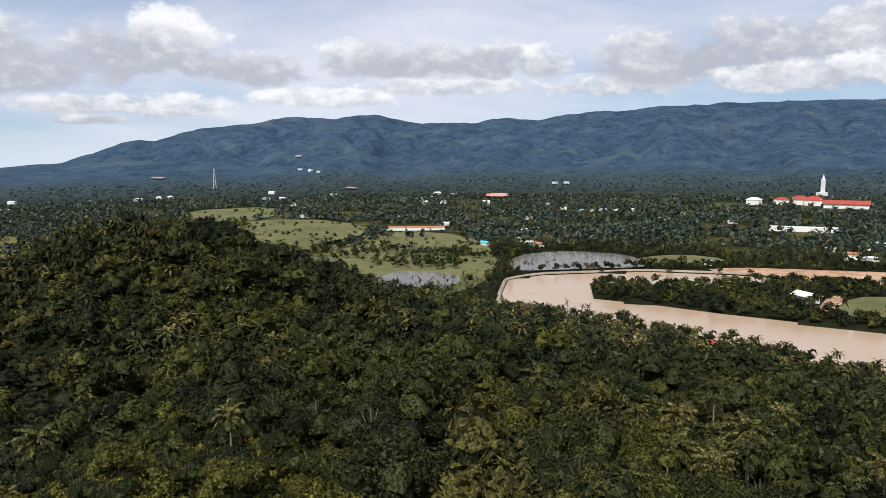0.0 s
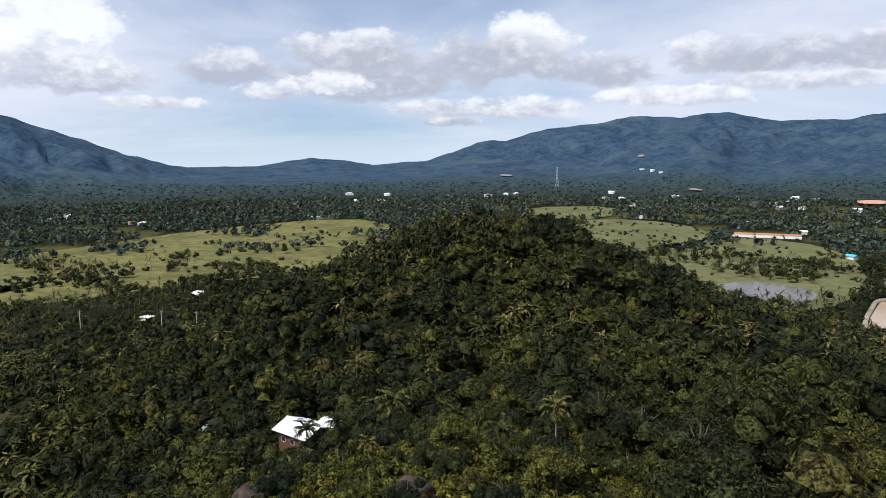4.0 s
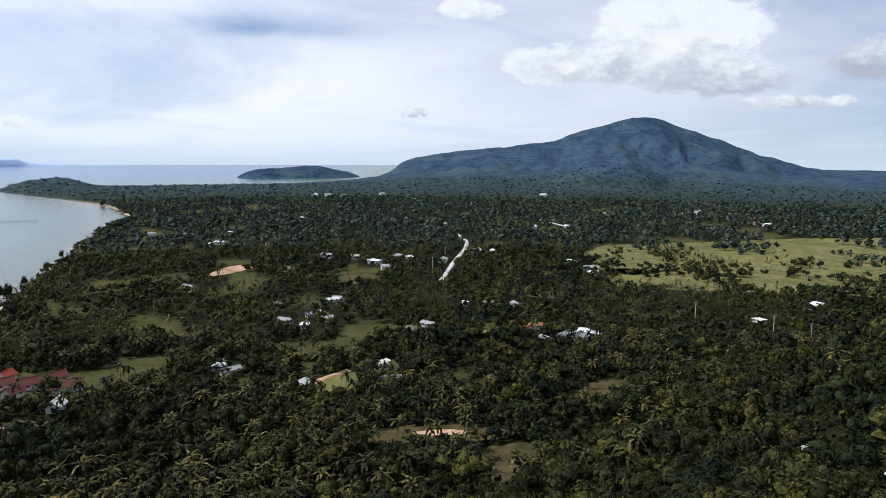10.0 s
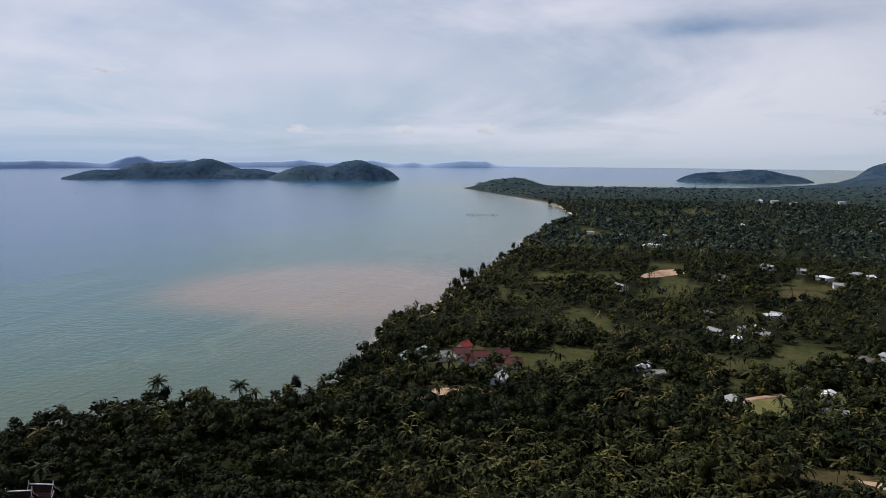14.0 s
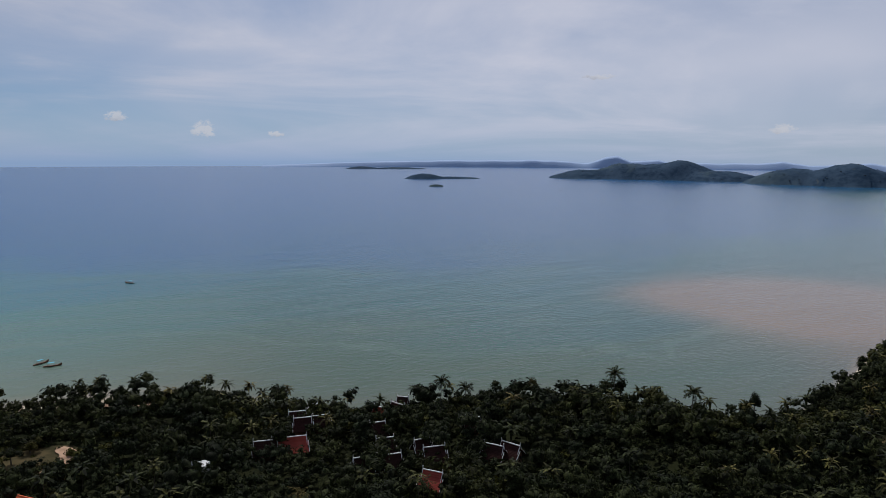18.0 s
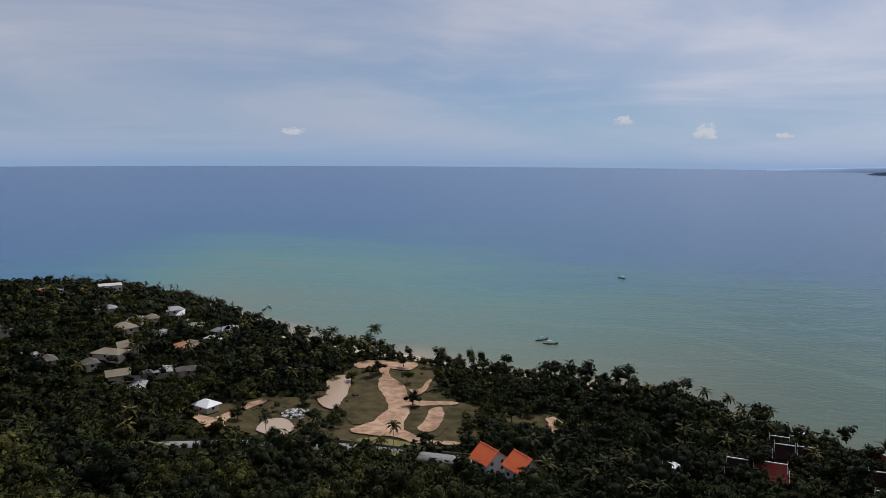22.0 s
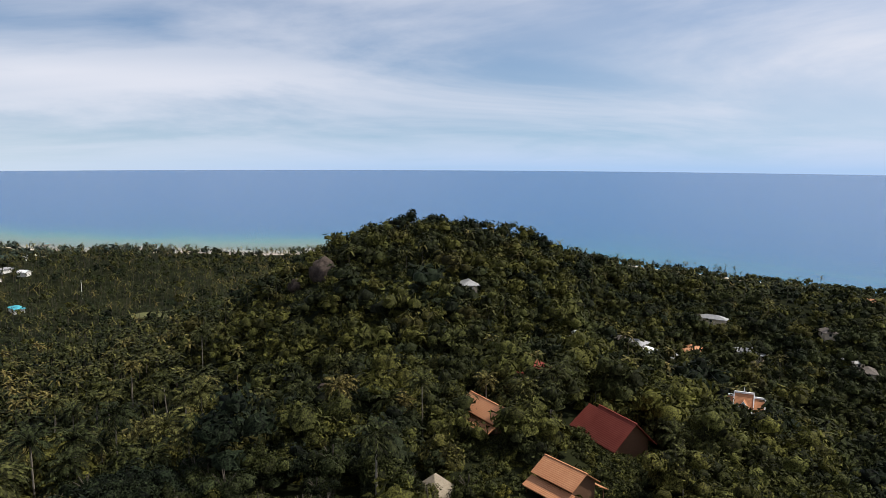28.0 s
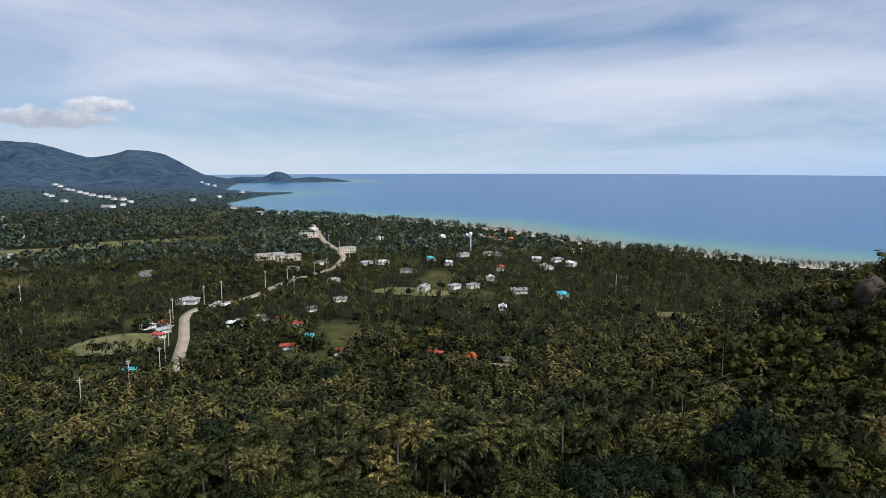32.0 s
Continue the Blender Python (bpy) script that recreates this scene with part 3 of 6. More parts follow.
def mesh_from_arrays(name, verts, faces, mat, smooth=False, attrs=None):
    """A mesh from numpy arrays of points and of three or four cornered faces."""
    me = bpy.data.meshes.new(name)
    n, k = faces.shape
    me.vertices.add(len(verts))
    me.vertices.foreach_set("co", np.ascontiguousarray(verts, np.float32).ravel())
    me.loops.add(n * k)
    me.loops.foreach_set("vertex_index", np.ascontiguousarray(faces, np.int32).ravel())
    me.polygons.add(n)
    me.polygons.foreach_set("loop_start", np.arange(0, n * k, k, dtype=np.int32))
    if smooth:
        me.polygons.foreach_set("use_smooth", np.ones(n, bool))
    for key, values in (attrs or {}).items():
        at = me.attributes.new(key, "FLOAT", "POINT")
        at.data.foreach_set("value", np.ascontiguousarray(values, np.float32))
    me.update(calc_edges=True)
    me.materials.append(mat)
    return me


def rings(r0, r1, n, spokes):
    r = np.geomspace(r0, r1, n) if isinstance(n, int) else np.array(n)
    n = len(r)
    az = np.linspace(0, 360, spokes, endpoint=False)
    rr, aa = np.meshgrid(r, az, indexing="ij")
    x, y = P(aa, rr)
    i, j = np.meshgrid(np.arange(n - 1), np.arange(spokes), indexing="ij")
    j2 = (j + 1) % spokes
    faces = np.stack([i * spokes + j, i * spokes + j2, (i + 1) * spokes + j2, (i + 1) * spokes + j], -1).reshape(-1, 4)[:, ::-1]
    return x.ravel(), y.ravel(), faces


gx, gy, gf = rings(0, 0, [0.0] + list(np.geomspace(10.0, 1600.0, 96)) + list(np.arange(1630.0, 4990.0, 30.0)), 1100)
gx[:1100], gy[:1100] = 1.0, 0.7
gz = height(gx, gy)


def glade(x, y):
    """Small natural openings in the woods of the plain, 0 to 1."""
    r = np.hypot(x, y)
    flat = (1 - step(height(x, y), 7, 14)) * step(r, 230, 330) * (1 - step(r, 1500, 2000))
    az = np.degrees(np.arctan2(-x, y))
    north = step(-np.abs(az + 4), -32, -24) * step(r, 660, 820)
    west, east = step(-np.abs(az - 68), -48, -36), step(-np.abs(az + 60), -28, -18)
    return step(fbm(x, y, 52.0, 4, 81) + 0.03 * west + 0.06 * north, 0.66, 0.685) * flat * np.maximum(np.maximum(west, east), north)


ground = tagged(new("ground", mesh_from_arrays("ground", np.stack([gx, gy, gz], 1), gf, GROUND, True, {"open": glade(gx, gy)})), "hilly tropical ground with dark soil and sandy shore, far slopes tinted with haze", "ground", kind="structure")

wx, wy, wf = rings(60.0, 4990.0, 100, 500)
wd = -shore_distance(wx, wy)
shallow = np.interp(wd, [0, 6, 25, 110, 260, 420, 800, 1600], [1.0, 0.94, 0.84, 0.7, 0.52, 0.34, 0.14, 0.0])
waz = np.degrees(np.arctan2(-wx, wy)) % 360
shallow = shallow * (1 - 0.5 * step(waz, 197, 212))
shallow = np.clip(shallow + 0.55 * np.exp(-(wd / 130.0) ** 2) * step(waz, 240, 250) * (1 - step(waz, 286, 300)), 0.0, 1.0)
wr = np.hypot(wx, wy)
silt = np.exp(-((waz - 120.0) / 12.0) ** 2 - ((wr - 600.0) / 100.0) ** 2) + 0.5 * np.exp(-((waz - 112.0) / 10.0) ** 2 - ((wr - 580.0) / 240.0) ** 2)
water = tagged(new("water", mesh_from_arrays("water", np.stack([wx, wy, np.zeros_like(wx)], 1), wf, SEA, True, {"shallow": shallow, "clear": step(waz, 150.0, 190.0), "silt": silt, "offshore": wd, "calm": np.exp(-((np.degrees(np.arctan2(-wx, wy)) - 108) / 24) ** 2)})),
               "calm sea, turquoise shallows, blue farther out", "sea", kind="structure")
# hazy islands on the sky line, the haze painted as their pale blue colour
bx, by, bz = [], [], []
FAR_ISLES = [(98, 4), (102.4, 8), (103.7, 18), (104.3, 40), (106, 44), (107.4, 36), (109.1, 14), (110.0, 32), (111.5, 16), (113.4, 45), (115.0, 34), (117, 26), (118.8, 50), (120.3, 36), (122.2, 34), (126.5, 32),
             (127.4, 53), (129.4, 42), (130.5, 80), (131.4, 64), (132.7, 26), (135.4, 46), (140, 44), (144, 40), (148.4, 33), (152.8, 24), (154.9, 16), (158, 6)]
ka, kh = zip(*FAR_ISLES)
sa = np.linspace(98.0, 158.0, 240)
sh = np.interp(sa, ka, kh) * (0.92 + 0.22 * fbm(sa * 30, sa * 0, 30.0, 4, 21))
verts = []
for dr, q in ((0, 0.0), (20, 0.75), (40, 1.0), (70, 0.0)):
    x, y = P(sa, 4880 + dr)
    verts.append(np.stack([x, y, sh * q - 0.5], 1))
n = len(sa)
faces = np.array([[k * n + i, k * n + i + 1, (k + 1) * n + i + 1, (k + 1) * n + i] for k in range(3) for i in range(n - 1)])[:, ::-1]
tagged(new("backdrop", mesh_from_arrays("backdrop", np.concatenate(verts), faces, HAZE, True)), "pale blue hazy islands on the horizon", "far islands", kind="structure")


# ---------------------------------------------------------------- clearings, roads, ponds
CLEAR = []        # plan outlines where no wood grows


def patch(name, plan, mat, label, lift=0.35, cell=None, category="field"):
    """A sheet laid on the ground within an outline of headings and distances."""
    poly = [P(*q) for q in plan]
    poly = [((1 - k) * a[0] + k * b[0], (1 - k) * a[1] + k * b[1]) for a, b in zip(poly, poly[1:] + poly[:1]) for k in (0.25, 0.75)]
    CLEAR.append(poly)
    px, py = np.array(poly).T
    size = max(np.ptp(px), np.ptp(py))
    c = cell or max(1.0, size / 110)
    x, y = np.meshgrid(np.arange(px.min() - c, px.max() + c, c), np.arange(py.min() - c, py.max() + c, c), indexing="ij")
    big = size > 90
    wob = [(fbm(x, y, 18.0 if big else 5.0, 3, q) - 0.5) * (8 if big else 1.6) for q in (31, 37)]
    hit = inside(x + wob[0], y + wob[1], poly)
    keep = (hit[:-1, :-1].astype(int) + hit[1:, :-1] + hit[1:, 1:] + hit[:-1, 1:]) >= 2
    # draw the rim in to the outline, so that it runs smoothly
    count = np.zeros(x.shape, int)
    for i, j in ((0, 0), (1, 0), (0, 1), (1, 1)):
        count[i:x.shape[0] - 1 + i, j:x.shape[1] - 1 + j] += keep
    rim = (count > 0) & (count < 4)
    qx, qy = x[rim] + wob[0][rim], y[rim] + wob[1][rim]
    best, nx_, ny_ = np.full(qx.shape, 1e18), qx.copy(), qy.copy()
    for (x0, y0), (x1, y1) in zip(poly, poly[1:] + poly[:1]):
        ex, ey = x1 - x0, y1 - y0
        u = np.clip(((qx - x0) * ex + (qy - y0) * ey) / (ex * ex + ey * ey + 1e-9), 0, 1)
        d2 = (qx - x0 - u * ex) ** 2 + (qy - y0 - u * ey) ** 2
        m = d2 < best
        best, nx_, ny_ = np.where(m, d2, best), np.where(m, x0 + u * ex, nx_), np.where(m, y0 + u * ey, ny_)
    m = best < (1.5 * c) ** 2
    x[rim], y[rim] = x[rim] + np.where(m, nx_ - qx, 0), y[rim] + np.where(m, ny_ - qy, 0)
    z = height(x, y) + lift
    idx = np.arange(x.size).reshape(x.shape)
    f = np.stack([idx[:-1, :-1], idx[1:, :-1], idx[1:, 1:], idx[:-1, 1:]], -1)[keep]
    if not len(f):
        return None
    used, inv = np.unique(f, return_inverse=True)
    v = np.stack([x, y, z], -1).reshape(-1, 3)[used]
    return tagged(new(name, mesh_from_arrays(name, v, inv.reshape(-1, 4), mat, True)), label, category, kind="structure")


def strip(name, plan, width, mat, label, lift=0.45, category="road", thick=0.3, xy=False):
    """A road or wall along a line of headings and distances, with sides."""
    pts = [Vector(P(*q)) for q in plan]
    dense = []
    for p, q in zip(pts, pts[1:]):
        n = max(2, int((q - p).length / 6))
        dense += [p.lerp(q, i / n) for i in range(n)]
    dense.append(pts[-1])
    for _ in range(3):
        dense = [dense[0]] + [(p + 2 * q + r) / 4 for p, q, r in zip(dense, dense[1:], dense[2:])] + [dense[-1]]
    verts, CL = [], []
    for i, p in enumerate(dense):
        d = (dense[min(i + 1, len(dense) - 1)] - dense[max(i - 1, 0)]).normalized()
        s = Vector((-d.y, d.x)) * width / 2
        z = float(height(p.x, p.y)) + lift
        for sgn, dz in ((1, -thick), (1, 0), (-1, 0), (-1, -thick)):
            verts.append((p.x + sgn * s.x, p.y + sgn * s.y, z + dz))
        CL.append(p + s * 2.4)
    for i in range(len(dense) - 1, -1, -1):
        d = (dense[min(i + 1, len(dense) - 1)] - dense[max(i - 1, 0)]).normalized()
        CL.append(dense[i] - Vector((-d.y, d.x)) * width * 1.2)
    CLEAR.append([(p.x, p.y) for p in CL])
    faces = np.array([[4 * i + k, 4 * i + k + 1, 4 * i + k + 5, 4 * i + k + 4] for i in range(len(dense) - 1) for k in range(3)])[:, ::-1]
    return tagged(new(name, mesh_from_arrays(name, np.array(verts), faces, mat)), label, category, kind="structure")


def pool(name, plan, z, mat, label, category="water"):
    poly = [P(*q) for q in plan]
    CLEAR.append(poly)
    v = np.array([(x, y, z) for x, y in poly])
    tris = np.array(tessellate_polygon([[Vector((*p, 0)) for p in poly]]))
    flip = [t if np.cross(v[t[1]] - v[t[0]], v[t[2]] - v[t[0]])[2] > 0 else t[::-1] for t in tris]
    return tagged(new(name, mesh_from_arrays(name, v, np.array(flip), mat)), label, category, kind="structure")


pool("lake", LAKE_PLAN, 3.3, MUD, "brown silty reservoir with a flat calm surface", "reservoir")
strip("bank", [(-4.3, 470), (-4.45, 530), (-5.0, 597), (-7.8, 624), (-15.8, 656), (-22, 661), (-25.4, 658)], 2.8, BANKSTONE, "pale stone embankment round the reservoir", 0.8, "embankment", 1.5)
patch("beach", [(-26, 650), (-28, 662), (-33, 690), (-33, 720), (-27, 700), (-22, 690), (-20, 665), (-23, 662)], EARTH, "bare pale sandy bank beside the reservoir", category="bank")
# meadows on the plain
patch("meadow", [(13.0, 720), (12.0, 800), (4.4, 960), (-2.2, 890), (-4.3, 728), (-3.9, 600), (-0.7, 525), (4.5, 505), (9.0, 570)], LAWN, "green grazed meadow with scattered bushes")
patch("meadow", [(20, 980), (18.1, 1100), (11.4, 1150), (5.6, 1010), (7.0, 830), (12.7, 800), (18.5, 850)], LAWN, "green grazed meadow among trees")
patch("meadow", [(20.3, 1356), (12.5, 1390), (13.8, 1130), (19, 1130)], LAWN, "distant green meadow")
patch("meadow", [(61.0, 600), (63.0, 850), (54.1, 915), (45.3, 1060), (34.2, 1180), (29.5, 1010), (31.0, 800), (36, 660), (40.7, 640), (49.8, 610), (56.4, 590)], GRASS, "wide dry yellow-green meadow with bushes")
patch("meadow", [(58, 655), (61.5, 662), (60.5, 690), (56, 690)], GRASS, "dry yellow meadow")
patch("flooded_meadow", [(7.0, 590), (3.0, 640), (-1.5, 612), (-1.0, 560), (3.5, 545)], POND, "shallow flooded meadow with grey water", 0.5)
patch("flooded_meadow", [(-5.0, 645), (-5.4, 720), (-9.0, 760), (-14.5, 745), (-16.2, 690), (-15.5, 666), (-11.9, 653), (-7.0, 634)], POND, "shallow flooded meadow with grey water", 0.5)
patch("meadow", [(-15.0, 690), (-20.3, 700), (-22, 740), (-18.5, 760), (-15.5, 730)], LAWN, "green field beside the reservoir")
patch("sports_field", [(-29.0, 528), (-30, 590), (-33, 605), (-36, 580), (-35, 520), (-31, 518)], LAWN, "grass sports field with a sandy track", 0.3)
patch("running_track", [(-27.9, 528), (-28.6, 585), (-29.7, 590), (-29.2, 530)], EARTH, "curved sandy running track", 0.55)
patch("clearing", [(64.6, 310), (61.4, 341), (57.4, 351), (57.6, 319), (62.5, 298)], SCRUB, "young green plantation in a clearing")
patch("clearing", [(71.2, 251), (65.6, 257), (64.6, 224), (70.3, 215)], SCRUB, "grassy clearing with low scrub")
patch("clearing", [(82, 272), (74, 280), (67, 268), (69, 258), (75.9, 258), (81, 262)], SCRUB, "grassy clearing with bare earth")
patch("dirt_patch", [(77, 268), (74, 272), (70.5, 268), (73.5, 264)], EARTH, "bare brown earth patch", 0.5)
patch("clearing", [(85.4, 326), (81.1, 357), (80.3, 321), (83.3, 319)], GRASS, "mown yellow-green plot with a track")
strip("track", [(85.3, 322), (84.6, 335), (81.4, 352)], 4.0, EARTH, "pale sandy farm track")
patch("clearing", [(73.9, 422), (69.8, 438), (69.6, 420), (72.5, 414)], GRASS, "yellow-green grass plot")
strip("track", [(75, 418), (72, 421), (69, 420)], 3.0, CONCRETE, "pale concrete lane")
patch("clearing", [(67.4, 545), (64.1, 572), (63.9, 538), (66.5, 535)], SCRUB, "grassy clearing among trees")
patch("clearing", [(79.5, 340), (77, 352), (78, 372), (80.6, 365)], LAWN, "small green yard")
patch("clearing", [(95, 440), (93, 458), (92, 440), (93.5, 424)], SCRUB, "green grassy clearing among palms")
patch("clearing", [(88, 690), (91.5, 640), (92.3, 655), (90, 705)], EARTH, "bare orange earth among palms")
patch("clearing", [(84, 610), (80, 640), (78, 600), (82, 580)], SCRUB, "grassy clearing with low scrub")
strip("road", [(74.0, 590), (73.6, 622), (72.9, 700), (72.0, 792), (71.8, 860), (72.5, 924), (73.0, 960)], 4.6, CONCRETE, "pale concrete road running straight through the woods")
strip("road", [(64.6, 1000), (63.9, 1045), (66, 1150)], 5.0, CONCRETE, "pale distant road")
patch("bare_yard", [(113.5, 312), (110, 330), (105, 330), (103, 318), (107, 308)], SCRUB, "dry grass and bare earth beside the bungalows")
patch("bare_yard", [(110.5, 318), (108, 327), (105.5, 322), (108, 313)], EARTH, "bare sandy yard", 0.5)
# the building site by the shore
patch("grass_plots", [(-157.3, 307), (-163.8, 314), (-167.7, 319), (-170.3, 360), (-173.1, 378), (-176.1, 375), (-178.1, 356), (-177.3, 331), (-178.9, 307), (178.9, 306), (176.5, 296), (172.5, 296), (171.5, 280), (174.5, 268),
      (178.8, 268), (179.9, 255), (-171.2, 237), (-170.0, 251), (-167.9, 264), (-165.5, 262), (-162.1, 268), (-159.7, 278)], SCRUB, "dry grassy building plots", 0.3)
patch("verge", [(-170.7, 262), (-173.0, 262), (-176.7, 254), (-177.6, 251), (-178.5, 245), (-171.2, 238), (-171.5, 250)], GRASS, "mown dry grass verge", 0.5)
patch("mound", [(-170.4, 329), (-171.9, 336), (-172.9, 321), (-173.7, 305), (-173.2, 289), (-171.6, 277), (-170.2, 278), (-169.9, 301)], SCRUB, "rough grassy mound", 0.6)
patch("sand_lane", [(-170.5, 363), (-171.6, 373), (-173.1, 374), (-174.2, 369), (-175.4, 372), (-176.1, 368), (-175.5, 353), (-174.4, 354), (-173.1, 360), (-171.5, 355)], EARTH, "bare sand by the beach", 0.7)
patch("sand_lane", [(-173.1, 373), (-174.2, 363), (-173.9, 344), (-174.6, 337), (-175.0, 320), (-175.7, 311), (-177.2, 308), (-178.9, 308), (-179.0, 303), (-177.1, 301), (-175.7, 301), (-175.2, 292), (-174.6, 279),
      (-174.5, 271), (-175.4, 265), (-176.6, 258), (-179.8, 258), (-179.8, 254), (-177.7, 253), (-176.0, 254), (-173.9, 263), (-172.2, 266), (-170.8, 267), (-170.2, 273), (-172.1, 280), (-173.4, 291), (-173.7, 307), (-172.9, 321),
      (-172.7, 335), (-173.4, 343), (-173.0, 355)], EARTH, "broad bare sandy lane cut through the plots", 0.8)
patch("sand_lane", [(172.6, 292), (171.4, 280), (174.2, 266), (175.0, 268), (173.0, 281), (173.6, 291)], EARTH, "curved sandy lane", 0.8)
patch("sand_lane", [(170.5, 338), (168.5, 345), (164, 338), (165, 330), (169, 330)], EARTH, "sandy clearing behind the beach", 0.8)
patch("sand_lane", [(-175.1, 324), (-175.7, 313), (-176.5, 317), (-177.3, 338), (-176.9, 338), (-176.1, 320)], EARTH, "cut sandy bank", 0.85)
patch("berm", [(-176.4, 304), (-178.6, 305), (-179.0, 293), (-178.2, 266), (-176.6, 263), (-174.9, 269), (-175.2, 285)], SCRUB, "low earth berm round a pit", 0.6)
patch("sand_pit", [(-177.0, 297), (-178.3, 299), (-177.9, 274), (-176.9, 266), (-175.8, 271), (-176.5, 280)], EARTH, "bare pale building pit", 0.95)
patch("silt_pond", [(-168.6, 342), (-170.4, 346), (-170.6, 333), (-169.7, 300), (-168.6, 295), (-167.6, 309), (-168.5, 314)], MUD, "brown rain-filled pond", 0.9)
patch("silt_pond", [(-163.5, 285), (-164.8, 288), (-165.8, 281), (-165.9, 273), (-165.1, 263), (-163.6, 267), (-162.7, 275)], MUD, "brown rain-filled pond", 0.9)
patch("builders_yard", [(-157.3, 307), (-158.4, 304), (-159.3, 293), (-160.1, 294), (-162.2, 309), (-163.8, 314), (-163.9, 309), (-162.2, 301), (-160.7, 290), (-160.6, 279), (-159.7, 278), (-158.9, 283), (-158.2, 295)], EARTH, "bare brown builders' track", 0.7)
strip("low_wall", [(178.0, 243), (-177.5, 246), (-172.5, 252), (-168, 260), (-163, 262)], 0.5, WOOD_BARK, "dark boundary wall beside the road", 1.4, "wall", 1.8)
strip("road", [(178.0, 238), (-176, 243), (-171, 250), (-166, 255), (-160, 258), (-154, 262)], 7.0, ASPHALT, "grey asphalt road with a low wall")
# the far side: the highway with its villages
strip("road", [(-55.2, 385), (-55.6, 420), (-56.0, 457), (-56.1, 524), (-57.0, 552), (-61, 580), (-63.4, 640), (-66, 690), (-67.6, 720), (-68.4, 800), (-67.9, 860), (-66.8, 960), (-66, 1200)], 6.8, BANKSTONE, "pale concrete highway through the palm groves")
patch("meadow", [(-54.6, 476), (-54.4, 440), (-49.5, 436), (-47.5, 455), (-49, 478), (-52, 490)], LAWN, "bright green meadow beside the highway")
patch("meadow", [(-70.0, 590), (-73, 570), (-76.8, 565), (-77, 590), (-72.4, 612)], LAWN, "bright green meadow among palms")
patch("meadow", [(-48, 950), (-54, 1000), (-57.6, 1010), (-55, 1050), (-48, 1040)], LAWN, "distant green meadow")
patch("meadow", [(-44, 900), (-48, 960), (-49, 1000), (-43, 1010)], LAWN, "distant green meadow")
patch("fish_pond", [(-53.0, 715), (-54.2, 715), (-54.3, 760), (-53.2, 760)], POND, "small grey pond", 0.6)
patch("clearing", [(-93, 500), (-97, 490), (-97, 520), (-93, 530)], LAWN, "green clearing in the palm grove")
patch("quarry", [(-3.4, 1500), (-5.2, 1500), (-5.3, 1600), (-3.4, 1600)], REDEARTH, "red earth cut on a hillside", 6.0)
patch("clearing", [(-91.5, 175), (-94.5, 178), (-95, 150), (-92, 140)], SCRUB, "grassy gap among palms")

for az, r, wide, deep, mat in ((21.6, 2467, 0.5, 40, SCAR), (7.3, 1882, 0.5, 22, SCAR), (11.3, 2864, 0.25, 30, SCAR)):
    patch("quarry", [(az - wide, r - deep), (az - wide, r + deep * 0.6), (az, r + deep), (az + wide, r + deep * 0.7), (az + wide * 0.8, r - deep * 0.8)], mat, "pale bare cut on a wooded hillside", 4.0)


# ---------------------------------------------------------------- buildings
FOOTPRINTS = []       # plan circles kept clear of trees: x, y, radius


def part(name, verts, faces, mat, parent=None, label=""):
    me = bpy.data.meshes.new(name)
    me.from_pydata(verts, [], faces)
    me.update()
    me.materials.append(mat)
    ob = new(name, me)
    ob.parent = parent
    return tagged(ob, label)


def box(x0, y0, z0, x1, y1, z1):
    v = [(x, y, z) for z in (z0, z1) for x, y in ((x0, y0), (x1, y0), (x1, y1), (x0, y1))]
    return v, [(3, 2, 1, 0), (4, 5, 6, 7), (0, 1, 5, 4), (1, 2, 6, 5), (2, 3, 7, 6), (3, 0, 4, 7)]


def slab(corners, thick):
    """A sloping board from four upper corners."""
    v = [Vector(c) for c in corners]
    return [tuple(c) for c in v] + [tuple(c - Vector((0, 0, thick))) for c in v], [(0, 1, 2, 3), (7, 6, 5, 4), (0, 4, 5, 1), (1, 5, 6, 2), (2, 6, 7, 3), (3, 7, 4, 0)]


def joined(*pieces):
    v, f = [], []
    for pv, pf in pieces:
        f += [tuple(i + len(v) for i in q) for q in pf]
        v += pv
    return v, f


def tube(path, radii, sides=6):
    v, f = [], []
    for i, (p, r) in enumerate(zip(path, radii)):
        for k in range(sides):
            q = 2 * math.pi * k / sides
            v.append((p[0] + r * math.cos(q), p[1] + r * math.sin(q), p[2]))
    for i in range(len(path) - 1):
        for k in range(sides):
            f.append((i * sides + k, i * sides + (k + 1) % sides, (i + 1) * sides + (k + 1) % sides, (i + 1) * sides + k))
    return v, f


def gable_walls(w, d, h, rise):
    """Walls with pointed ends along y; the ridge runs along y."""
    v = [(-w, -d, -3), (w, -d, -3), (w, d, -3), (-w, d, -3), (-w, -d, h), (w, -d, h), (w, d, h), (-w, d, h), (0, -d, h + rise), (0, d, h + rise)]
    return v, [(0, 1, 5, 8, 4), (2, 3, 7, 9, 6), (1, 2, 6, 5), (3, 0, 4, 7), (3, 2, 1, 0)]


